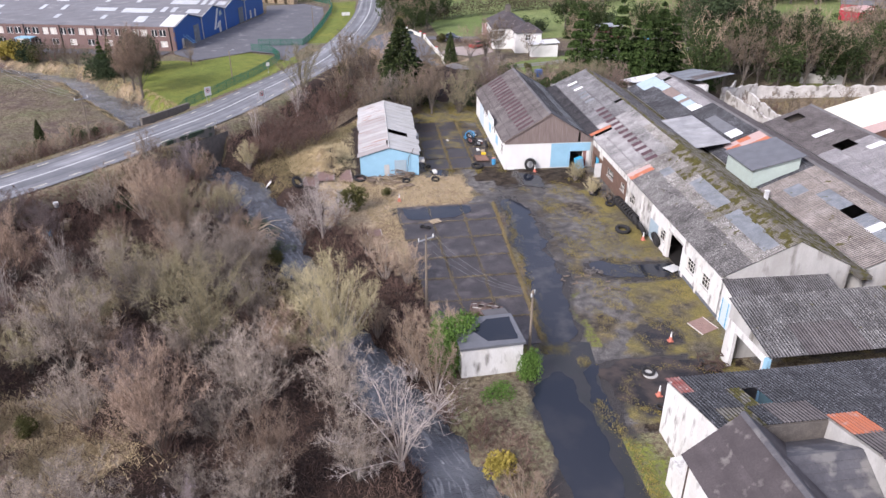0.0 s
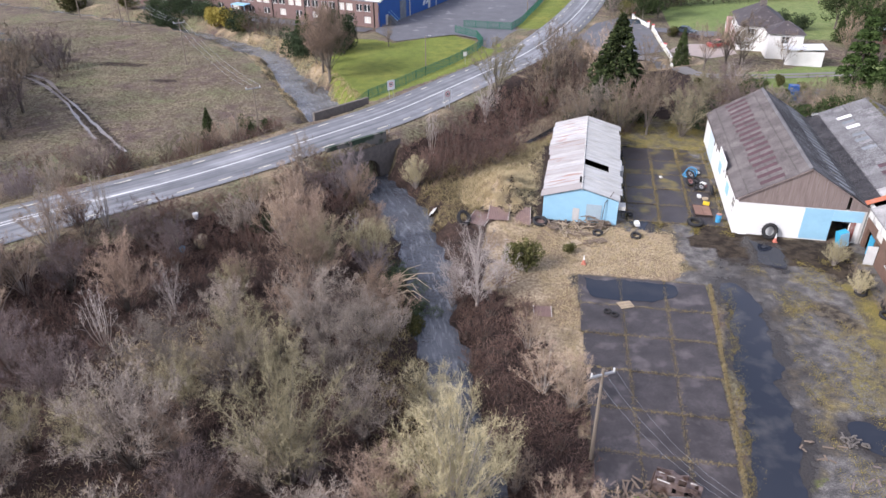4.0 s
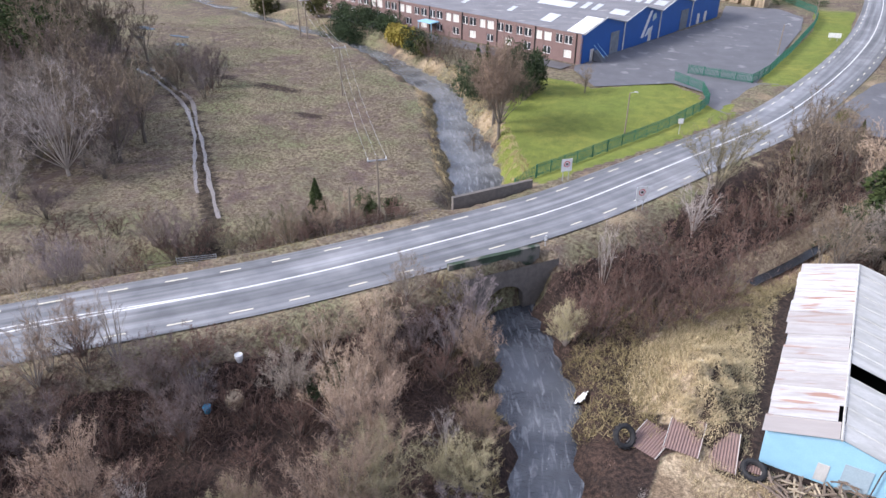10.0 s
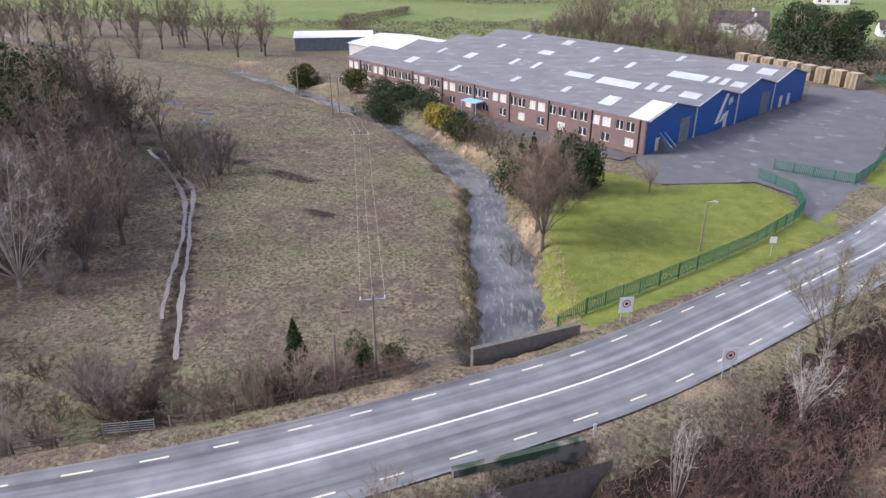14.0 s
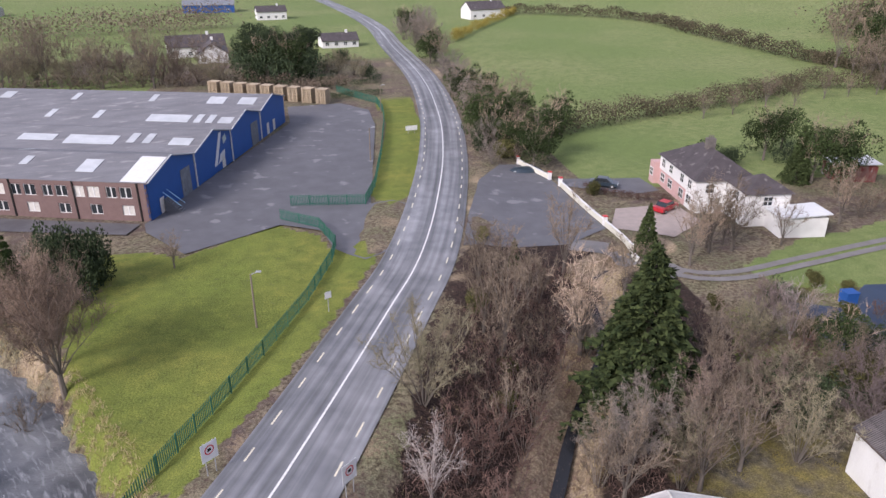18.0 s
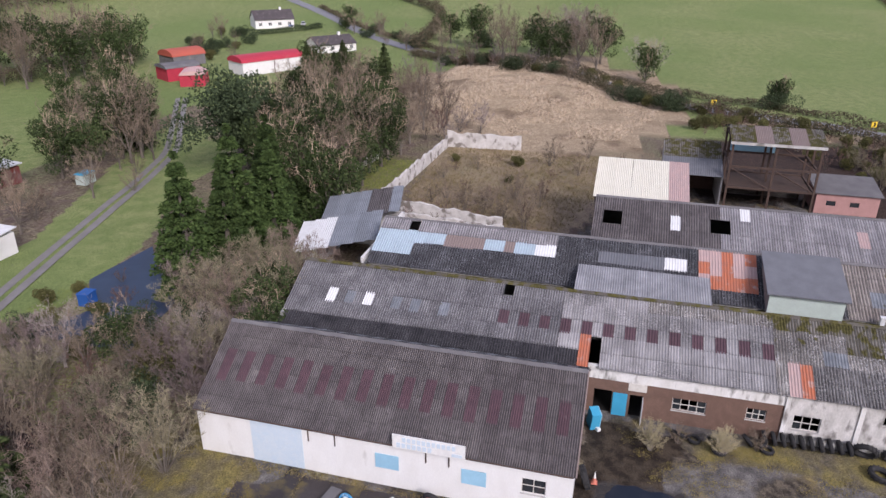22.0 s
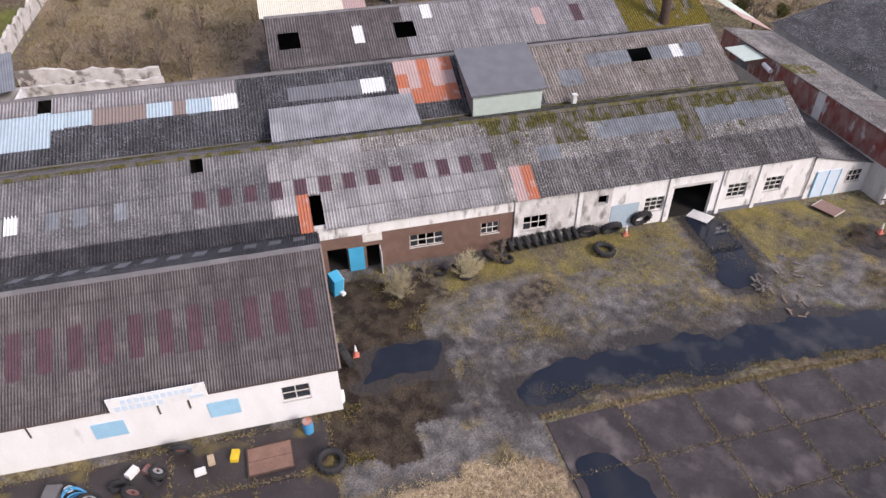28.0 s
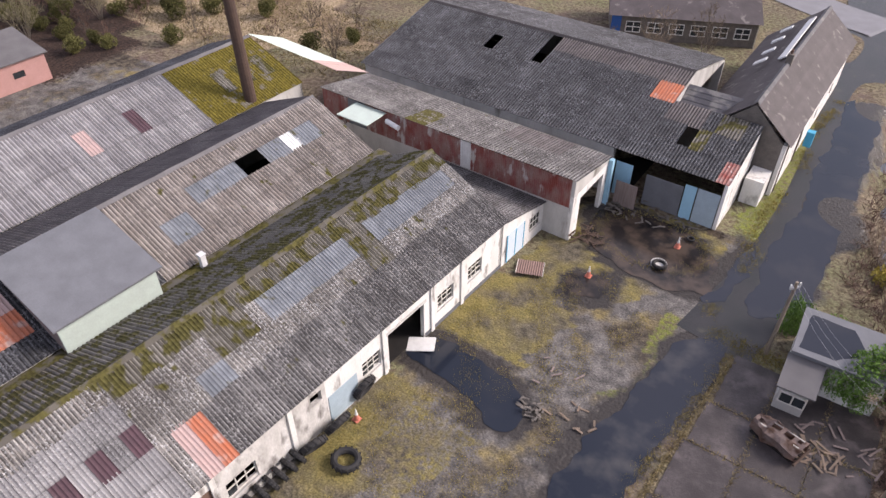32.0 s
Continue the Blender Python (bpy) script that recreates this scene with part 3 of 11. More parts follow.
def dashes(off, on, gap, width, lo=-70, hi=330):
    bm = bmesh.new()
    line = spline(ROAD, 0.5)
    run = 0.0
    strip = []

    def flush():
        prev = None
        for p, s in strip:
            row = [bm.verts.new(p + s * (off + o) + Vector((0, 0, 0.078))) for o in (-width / 2, width / 2)]
            if prev:
                bm.faces.new((prev[0], prev[1], row[1], row[0]))
            prev = row
    for a, c in zip(line, line[1:]):
        if not -150 < a.x or not -20 < a.y < 420:
            continue
        run += (c - a).length
        d = c - a
        s = Vector((d.y, -d.x, 0)).normalized()
        if run % (on + gap) < on:
            strip.append((a, s))
        elif strip:
            flush()
            strip = []
    for f in bm.faces:
        if f.normal.z < 0:
            f.normal_flip()
    return bm


for off in (-3.3, 3.3):
    tagged(part("trim_edge_dashes", dashes(off, 2.2, 2.4, 0.15), M("road_paint_cream")), "dashed white edge line on the road", "road marking", kind="structure")


# water
def water_material(name, deep, rough, wave, bump, foam=0.0, patch=3.0, over=(0.62, 0.64, 0.65), span=(0.5, 0.8)):
    """Water; foam: how far patches of another colour (white water, silt under a thin film, painted cloud reflection)
    show.
    """
    m = bpy.data.materials.new(name)
    MATS[name] = m
    m.use_nodes = True
    n, l = m.node_tree.nodes, m.node_tree.links
    b = n["Principled BSDF"]
    b.inputs["Base Color"].default_value = (*deep, 1)
    b.inputs["Roughness"].default_value = rough
    b.inputs["IOR"].default_value = 1.33
    geo = n.new("ShaderNodeNewGeometry")
    t = n.new("ShaderNodeTexNoise")
    t.inputs["Scale"].default_value, t.inputs["Detail"].default_value, t.inputs["Distortion"].default_value = wave, 4, 0.6
    l.new(geo.outputs["Position"], t.inputs["Vector"])
    if foam:
        f, r, x = n.new("ShaderNodeTexNoise"), n.new("ShaderNodeMapRange"), n.new("ShaderNodeMix")
        f.inputs["Scale"].default_value, f.inputs["Detail"].default_value = patch, 12
        l.new(geo.outputs["Position"], f.inputs["Vector"])
        r.inputs[1].default_value, r.inputs[2].default_value, r.inputs[4].default_value = *span, foam
        l.new(f.outputs["Fac"], r.inputs[0])
        x.data_type = "RGBA"
        x.inputs[6].default_value, x.inputs[7].default_value = (*deep, 1), (*over, 1)
        l.new(r.outputs[0], x.inputs[0])
        l.new(x.outputs[2], b.inputs["Base Color"])
    bp = n.new("ShaderNodeBump")
    bp.inputs["Strength"].default_value, bp.inputs["Distance"].default_value = bump, 0.06
    l.new(t.outputs["Fac"], bp.inputs["Height"])
    l.new(bp.outputs[0], b.inputs["Normal"])
    return m


def river_material(name, deep, mid, pale, rough, ripple):
    """Shallow running water: smooth glossy pools, rippled stretches, white water over the shallows; paler base tones
    stand for reflected sky.
    """
    m = bpy.data.materials.new(name)
    MATS[name] = m
    m.use_nodes = True
    n, l = m.node_tree.nodes, m.node_tree.links
    b = n["Principled BSDF"]
    b.inputs["IOR"].default_value = 1.33
    b.inputs["Specular IOR Level"].default_value = 1.0
    geo = n.new("ShaderNodeNewGeometry")
    lane = n.new("ShaderNodeAttribute")
    lane.attribute_name = "lane"

    def nz(sc, det, vec, stretch=None, warp=0.0):
        t = n.new("ShaderNodeTexNoise")
        t.inputs["Scale"].default_value, t.inputs["Detail"].default_value, t.inputs["Distortion"].default_value = sc, det, warp
        if stretch:
            mp = n.new("ShaderNodeMapping")
            mp.inputs["Scale"].default_value = stretch
            l.new(vec, mp.inputs["Vector"])
            vec = mp.outputs[0]
        l.new(vec, t.inputs["Vector"])
        return t.outputs["Fac"]

    def rng(v, a, c, lo=0.0, hi=1.0):
        r = n.new("ShaderNodeMapRange")
        for i, k in ((1, a), (2, c), (3, lo), (4, hi)):
            r.inputs[i].default_value = k
        l.new(v, r.inputs[0])
        return r.outputs[0]

    def mix(f, a, c):
        x = n.new("ShaderNodeMix")
        x.data_type = "RGBA"
        l.new(f, x.inputs[0])
        for i, v in ((6, a), (7, c)):
            if isinstance(v, tuple):
                x.inputs[i].default_value = (*v, 1)
            else:
                l.new(v, x.inputs[i])
        return x.outputs[2]
    pos = geo.outputs["Position"]
    bed = mix(rng(nz(0.22, 5, pos), 0.4, 0.62), deep, mid)
    bed = mix(rng(nz(1.5, 7, lane.outputs["Vector"], (1.6, 0.35, 1), 0.8), 0.52, 0.76), bed, pale)
    white = rng(nz(2.4, 9, lane.outputs["Vector"], (1.5, 0.5, 1), 1.2), 0.7, 0.82)
    l.new(mix(white, bed, (0.6, 0.61, 0.62)), b.inputs["Base Color"])
    l.new(rng(nz(0.3, 3, pos), 0.4, 0.6, 0.05, rough), b.inputs["Roughness"])
    bp = n.new("ShaderNodeBump")
    bp.inputs["Distance"].default_value = 0.16
    l.new(rng(nz(0.16, 3, pos), 0.42, 0.6, 0.55 * ripple, ripple), bp.inputs["Strength"])
    l.new(nz(2.2, 5, lane.outputs["Vector"], (1.0, 1.7, 1), 0.8), bp.inputs["Height"])
    l.new(bp.outputs[0], b.inputs["Normal"])


river_material("river_water", (0.034, 0.038, 0.046), (0.088, 0.094, 0.106), (0.19, 0.198, 0.212), 0.16, 1.0)
# paler base than the river below: the sky's reflection is put into it
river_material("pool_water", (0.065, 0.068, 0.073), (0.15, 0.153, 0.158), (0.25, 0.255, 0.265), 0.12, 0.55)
water_material("ditch_water", (0.014, 0.015, 0.017), 0.08, 2.0, 0.3)
water_material("hollow_mud", (0.016, 0.014, 0.014), 0.16, 2.0, 0.12, 0.95, 0.7, (0.06, 0.045, 0.036), (0.42, 0.6))
# sky reflection put into the blue base and, with silt, the paler patches
water_material("lane_puddle", (0.016, 0.02, 0.03), 0.06, 1.2, 0.04, 0.5, 0.45, (0.085, 0.082, 0.08), (0.5, 0.7))
water_material("puddle_water", (0.016, 0.02, 0.03), 0.035, 1.2, 0.03, 0.35, 0.3, (0.05, 0.048, 0.05), (0.5, 0.68))


def river_sheet(lo, hi):
    bm = bmesh.new()
    lane, run = [], 0.0
    line = spline([(p[0], p[1], -1.45 + 0.4 * smooth(97, 124, p[1])) for p in RIVER], 2.0)
    line = [p for p in line if lo <= p.y <= hi]
    prev = None
    for i, p in enumerate(line):
        d = line[min(i + 1, len(line) - 1)] - line[max(i - 1, 0)]
        s = Vector((d.y, -d.x, 0)).normalized()
        w = float(dist_line(np.array([p.x]), np.array([p.y]), RIVER)[1][0]) / 2 + 2.4
        run += (line[i] - line[i - 1]).length if i else 0
        row = [bm.verts.new(p + s * o) for o in (-w, 0, w)]
        lane += [(o, run, 0) for o in (-w, 0, w)]
        if prev:
            for k in (0, 1):
                bm.faces.new((prev[k], prev[k + 1], row[k + 1], row[k]))
        prev = row
    for f in bm.faces:
        f.normal_update()
        if f.normal.z < 0:
            f.normal_flip()
    me = mesh_from("water_river", bm)
    me.attributes.new("lane", "FLOAT_VECTOR", "POINT").data.foreach_set("vector", np.array(lane, np.float32).ravel())
    return me


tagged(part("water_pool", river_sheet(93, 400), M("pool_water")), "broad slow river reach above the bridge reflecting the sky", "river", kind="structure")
tagged(part("water_river", river_sheet(-300, 95), M("river_water")), "shallow dark river with ripples between grassy banks", "river", kind="structure")
tagged(part("water_stream", ribbon(spline([(p[0], p[1], -0.55 + 0.5 * smooth(100, 150, p[1])) for p in STREAM], 1.5), -0.5, 0.5), M("ditch_water")), "narrow dark ditch stream between reeds", "stream", kind="structure")


# ---- foundry ----
FO = Matrix.Translation((30.6, 37.0, 0)) @ Matrix.Rotation(radians(-2.5), 4, "Z")  # its own axes: u east, v north
mat("render_white", (0.70, 0.695, 0.68), 0.85, (0.56, 0.545, 0.51), 0.9, 0.8, 14, 0.25, 0.15, 25, third=(0.13, 0.118, 0.105), third_scale=1.5, third_at=0.56, third_soft=0.16, stretch=(1, 1, 0.35))
mat("render_clean", (0.7, 0.7, 0.685), 0.85, (0.62, 0.61, 0.585), 0.9, 0.6, 14, 0.12, 0.12, 25, third=(0.40, 0.38, 0.35), third_scale=0.7, third_at=0.66, third_soft=0.12, stretch=(1, 1, 0.4))
mat("render_grey", (0.5, 0.49, 0.47), 0.9, (0.34, 0.33, 0.31), 0.7, 0.8, 12, 0.2, 0.15, 25, third=(0.16, 0.15, 0.13), third_scale=0.8, third_at=0.58, third_soft=0.14, stretch=(1, 1, 0.35))


def sheet_material(name, base, pale, dark=(0.022, 0.02, 0.02), moss=(0.088, 0.08, 0.026), flecks=0.5, mossy=0.0, groove=0.6, lap=0.6, vary=0.3, bloom=0.0):
    """Weathered corrugated sheet: pale bloom, black crusty flecks, dirt along the laps, moss; grooves coloured dark for
    dirt and for their shade.
    """
    m = bpy.data.materials.new(name)
    MATS[name] = m
    m.use_nodes = True
    n, l = m.node_tree.nodes, m.node_tree.links
    b = n["Principled BSDF"]
    b.inputs["Roughness"].default_value = 0.9
    b.inputs["Specular IOR Level"].default_value = 0.2
    geo, oi = n.new("ShaderNodeNewGeometry"), n.new("ShaderNodeObjectInfo")
    at = n.new("ShaderNodeAttribute")
    at.attribute_name = "lay"
    lay = n.new("ShaderNodeSeparateXYZ")
    l.new(at.outputs["Vector"], lay.inputs[0])

    def val(op, x, y=0.0):
        k = n.new("ShaderNodeMath")
        k.operation = op
        for i, v in enumerate((x, y)):
            if hasattr(v, "links"):
                l.new(v, k.inputs[i])
            else:
                k.inputs[i].default_value = v
        return k.outputs[0]

    def nz(sc, det=5.0, vec=None):
        t = n.new("ShaderNodeTexNoise")
        t.inputs["Scale"].default_value, t.inputs["Detail"].default_value = sc, det
        l.new(vec or geo.outputs["Position"], t.inputs["Vector"])
        return t.outputs["Fac"]

    def rng(v, a, c):
        r = n.new("ShaderNodeMapRange")
        r.inputs[1].default_value, r.inputs[2].default_value = a, c
        l.new(v, r.inputs[0])
        return r.outputs[0]

    def mix(f, x, y):
        k = n.new("ShaderNodeMix")
        k.data_type = "RGBA"
        for i, v in ((0, f), (6, x), (7, y)):
            if hasattr(v, "links"):
                l.new(v, k.inputs[i])
            else:
                k.inputs[i].default_value = v if i == 0 else (*v, 1)
        return k.outputs[2]
    col = mix(rng(nz(0.55), 0.35, 0.65), base, pale)
    own = val("FRACT", val("ADD", oi.outputs["Random"], geo.outputs["Random Per Island"]))
    col = mix(val("MULTIPLY", own, vary), col, tuple(c * 0.4 for c in base))
    patch = rng(nz(0.22, 3.0), 0.36, 0.62)
    fleck = rng(nz(8.0, 8.0), 0.66 - 0.2 * flecks, 0.82 - 0.2 * flecks)
    spot = rng(nz(13.0, 4.0), 0.5, 0.58)
    crust_and_shade = val("MULTIPLY", fleck, val("ADD", val("MULTIPLY", patch, 0.5), 0.12))
    crust_and_shade = val("MAXIMUM", crust_and_shade, val("MULTIPLY", spot, val("MULTIPLY", val("ADD", val("MULTIPLY", patch, 0.7), 0.3), 0.55 * flecks)))
    # groove dirt, and the shade of the corrugation put into the colour
    wave = rng(val("COSINE", val("MULTIPLY", lay.outputs[0], math.tau)), 0.35, -0.8)
    crust_and_shade = val("MAXIMUM", crust_and_shade, val("MULTIPLY", wave, val("MULTIPLY", rng(nz(1.7), 0.15, 0.5), groove)))
    edge = val("MULTIPLY", rng(val("ADD", lay.outputs[1], val("MULTIPLY", nz(5.0), 0.5)), 0.52, 0.2), lap)
    seam = val("MULTIPLY", rng(val("ADD", lay.outputs[2], val("MULTIPLY", nz(6.0), 0.06)), 0.09, 0.05), lap)
    crust_and_shade = val("MAXIMUM", crust_and_shade, val("MAXIMUM", edge, seam))
    col = mix(crust_and_shade, col, dark)
    if bloom:
        speck = val("MULTIPLY", rng(nz(9.0, 5.0), 0.54, 0.6), rng(nz(0.9, 4.0), 0.3, 0.6))
        col = mix(val("MULTIPLY", speck, bloom), col, tuple(min(0.6, c * 1.9) for c in pale))
    if mossy:
        grow = rng(val("ADD", nz(1.3, 7.0), val("MULTIPLY", nz(0.3, 2.0), 0.35)), 0.92 - 0.4 * mossy, 1.0 - 0.4 * mossy)
        col = mix(grow, col, mix(rng(nz(5.0), 0.35, 0.65), moss, tuple(c * 0.45 for c in moss)))
    l.new(col, b.inputs["Base Color"])
    bp = n.new("ShaderNodeBump")
    bp.inputs["Strength"].default_value, bp.inputs["Distance"].default_value = 0.35, 0.05
    l.new(nz(20.0), bp.inputs["Height"])
    l.new(bp.outputs[0], b.inputs["Normal"])
    return m


# valley row beside the workshop: its damp and shade put into the colour
sheet_material("sheet_damp_shade", (0.034, 0.033, 0.038), (0.075, 0.073, 0.08), (0.009, 0.009, 0.01), flecks=1.2, groove=0.8, vary=0.3, bloom=0.3)
sheet_material("sheet_mid", (0.165, 0.163, 0.172), (0.25, 0.246, 0.255), flecks=1.0, groove=0.75, lap=0.8, vary=0.45, bloom=0.25)
sheet_material("sheet_grey", (0.115, 0.102, 0.104), (0.175, 0.159, 0.157), flecks=0.75, groove=0.85, vary=0.25)
sheet_material("sheet_lichen", (0.27, 0.25, 0.23), (0.42, 0.4, 0.375), flecks=1.5, groove=0.9, mossy=0.22, vary=0.45, bloom=0.5)
sheet_material("sheet_brown", (0.27, 0.235, 0.213), (0.38, 0.343, 0.318), flecks=1.0, groove=0.85, mossy=0.2)
sheet_material("sheet_ash", (0.32, 0.312, 0.318), (0.44, 0.432, 0.432), flecks=1.5, groove=0.42, lap=0.8, vary=0.4)
sheet_material("sheet_bright_moss", (0.18, 0.165, 0.14), (0.24, 0.22, 0.19), (0.03, 0.026, 0.018), (0.15, 0.122, 0.022), flecks=0.9, mossy=1.05, groove=0.6, lap=0.3, vary=0.15)
sheet_material("sheet_weathered", (0.135, 0.13, 0.13), (0.25, 0.242, 0.238), flecks=1.4, groove=1.0, mossy=0.15, vary=0.35, bloom=0.4)
sheet_material("sheet_soot", (0.075, 0.077, 0.086), (0.115, 0.117, 0.127), (0.012, 0.012, 0.013), flecks=1.6, groove=1.0, vary=0.5, bloom=0.6)
sheet_material("sheet_dark", (0.11, 0.105, 0.108), (0.2, 0.196, 0.2), flecks=1.2, groove=1.0, vary=0.5, bloom=0.4)
sheet_material("sheet_pale", (0.27, 0.26, 0.272), (0.36, 0.35, 0.357), flecks=0.6, groove=0.7)
sheet_material("sheet_zinc", (0.25, 0.255, 0.27), (0.36, 0.365, 0.38), flecks=0.2, groove=0.3, lap=0.3, vary=0.25)
sheet_material("sheet_moss", (0.17, 0.16, 0.145), (0.23, 0.215, 0.19), (0.03, 0.026, 0.018), flecks=0.6, mossy=0.7, groove=0.9)
mat("sheet_purple", (0.1, 0.056, 0.068), 0.75, (0.07, 0.043, 0.052), 1.6, 0.8, 9, 0.4, vary=0.3, third=(0.15, 0.11, 0.115), third_scale=1.8, third_at=0.66, third_soft=0.15)
mat("sheet_clear", (0.22, 0.238, 0.262), 0.45, (0.13, 0.142, 0.16), 1.4, 0.85, 9, 0.5, vary=0.35, third=(0.085, 0.08, 0.045), third_scale=1.3, third_at=0.6, third_soft=0.1)
mat("sheet_blue", (0.35, 0.44, 0.495), 0.6, (0.29, 0.355, 0.395), 2, 0.5, 10, 0.2, vary=0.15)
mat("sheet_white", (0.63, 0.64, 0.64), 0.6, (0.52, 0.52, 0.52), 2, 0.5, 10, 0.2)
mat("sheet_cream", (0.62, 0.6, 0.51), 0.6, (0.54, 0.52, 0.43), 1, 0.5, 10, 0.15)
mat("sheet_orange", (0.42, 0.135, 0.07), 0.8, (0.34, 0.14, 0.095), 1.5, 0.8, 10, 0.3, third=(0.36, 0.25, 0.22), third_scale=1.2, third_at=0.55, third_soft=0.12)
mat("sheet_pink", (0.42, 0.30, 0.28), 0.85, (0.34, 0.27, 0.26), 1.5, 0.6, 10, 0.25)
mat("sheet_red", (0.23, 0.055, 0.045), 0.7, (0.30, 0.24, 0.22), 1.4, 0.75, 10, 0.3, third=(0.42, 0.39, 0.37), third_scale=1.6, third_at=0.58, third_soft=0.08, stretch=(1, 1, 0.4))
mat("felt_slate", (0.14, 0.145, 0.16), 0.7, (0.10, 0.105, 0.115), 1.0, 0.6, 12, 0.2)
mat("sheet_mint", (0.44, 0.52, 0.47), 0.7, (0.38, 0.43, 0.40), 1.0, 0.6, 10, 0.2)
mat("timber_grey", (0.25, 0.20, 0.185), 0.9, (0.155, 0.12, 0.108), 2.0, 0.8, 30, 0.4, stretch=(6, 6, 0.3))
mat("paint_blue", (0.30, 0.52, 0.66), 0.6, (0.24, 0.43, 0.56), 1.0, 0.5, 12, 0.15, vary=0.1)
mat("faded_blue", (0.5, 0.6, 0.68), 0.7, (0.58, 0.64, 0.68), 3, 0.6)
mat("paint_cyan", (0.05, 0.33, 0.52), 0.5, (0.04, 0.26, 0.42), 1.0, 0.5, 12, 0.15)
# near-black: black parts, and on floors and rafters the shade indoors put into colour
mat("black_and_inner_shade", (0.018, 0.016, 0.015), 0.95)
mat("brick", (0.17, 0.105, 0.08), 0.9, (0.12, 0.075, 0.058), 1.5, 0.7, 14, 0.4, vary=0.3)
mat("rust_steel", (0.085, 0.055, 0.042), 0.85, (0.055, 0.038, 0.032), 2.0, 0.7, 14, 0.4)
mat("stone_wall", (0.17, 0.15, 0.135), 0.95, (0.11, 0.10, 0.09), 2.0, 0.8, 12, 0.5, 0.5, 8)
mat("frame_white", (0.62, 0.60, 0.55), 0.7, (0.45, 0.42, 0.38), 3, 0.6)
mat("slate", (0.092, 0.078, 0.08), 0.7, (0.06, 0.05, 0.052), 0.7, 0.85, 10, 0.45, vary=0.3, third=(0.17, 0.155, 0.145), third_scale=1.1, third_at=0.6, third_soft=0.1)

SHEETS = {}


def sheet_mesh(width, length, waves=6, depth=0.04):
    """A corrugated sheet: x across, y up the slope, z out."""
    key = (round(width, 3), round(length, 3), waves)
    if key not in SHEETS:
        bm = bmesh.new()
        rows = []
        n = waves * 3
        for y in (0.0, length):
            rows.append([bm.verts.new((width * (k / n - 0.5), y, depth * math.cos(k * math.tau / 3) + (0.006 if y == 0 else 0))) for k in range(n + 1)])
        for k in range(n):
            bm.faces.new((rows[0][k], rows[0][k + 1], rows[1][k + 1], rows[1][k]))
        SHEETS[key] = bm
    return SHEETS[key]


SHEET_DATA = {}


def sheet_data(width, length, material, waves=6):
    key = (round(width, 3), round(length, 3), material, waves)
    if key not in SHEET_DATA:
        me = bpy.data.meshes.new("roof_sheet")
        sheet_mesh(width, length, waves).to_mesh(me)
        lay = me.attributes.new("lay", "FLOAT_VECTOR", "POINT")
        lay.data.foreach_set("vector", np.array([((v.co.x / width + 0.5) * waves, v.co.y, v.co.x / width + 0.5) for v in me.vertices], np.float32).ravel())
        me.materials.append(M(material))
        SHEET_DATA[key] = me
    return SHEET_DATA[key]


RNG = random.Random(5)


def roof_slope(parent, e0, e1, r0, rows, material, patches=(), holes=(), joined=False, col=1.05, sag=0.0, name="roof_sheet", pitch=0.24):
    """Corrugated sheets on the plane from the eave e0-e1 up to the ridge at r0 (over e0). patches: (column from, to, row from, to, material, step); holes: (column, row)."""
    e0, e1, r0 = Vector(e0), Vector(e1), Vector(r0)
    along, up = e1 - e0, r0 - e0
    n = max(1, round(along.length / col))
    w, ln = along.length / n, up.length / rows
    a, u = along.normalized(), up.normalized()
    z = a.cross(u)
    if z.z < 0:
        z = -z
    basis = Matrix((a, u, z)).transposed().to_4x4()
    groups = {}
    for c in range(n):
        for r in range(rows):
            if (c, r) in holes:
                continue
            kind = material
            for c0, c1, r_0, r_1, mt, step in patches:
                if c0 <= c <= c1 and r_0 <= r <= r_1 and (c - c0) % step == 0:
                    kind = mt
            dip = sag * math.sin(c * 0.23 + 1.0) * (1 + r) / rows
            p = e0 + a * (w * (c + 0.5)) + u * (ln * r - 0.08) + z * (0.02 + 0.012 * (r % 2) + RNG.uniform(-0.008, 0.008)) + Vector((0, 0, dip))
            m = Matrix.Translation(p) @ basis @ Matrix.Rotation(RNG.uniform(-0.006, 0.006), 4, "Z")
            if joined:
                groups.setdefault(kind, []).append(m)
            else:
                ob = new(name, sheet_data(w * 1.02, ln + 0.16, kind, max(3, round(w / pitch))))
                ob.parent = parent
                ob.matrix_basis = m
    for kind, ms in groups.items():
        src = sheet_data(w * 1.02, ln + 0.16, kind, max(3, round(w / pitch)))
        vs = np.array([v.co[:] + (1,) for v in src.vertices])
        fs = np.array([p.vertices[:] for p in src.polygons])
        co = np.concatenate([vs @ np.array(m).T[:, :3] for m in ms])
        fc = np.concatenate([fs + k * len(vs) for k in range(len(ms))])
        me = bpy.data.meshes.new("roof_sheeting")
        me.from_pydata(co.tolist(), [], fc.tolist())
        lay = me.attributes.new("lay", "FLOAT_VECTOR", "POINT")
        lay.data.foreach_set("vector", np.tile(np.array([d.vector[:] for d in src.attributes["lay"].data], np.float32), (len(ms), 1)).ravel())
        tagged(part("roof_sheeting", me, M(kind), parent), kind="stuff")
    return n


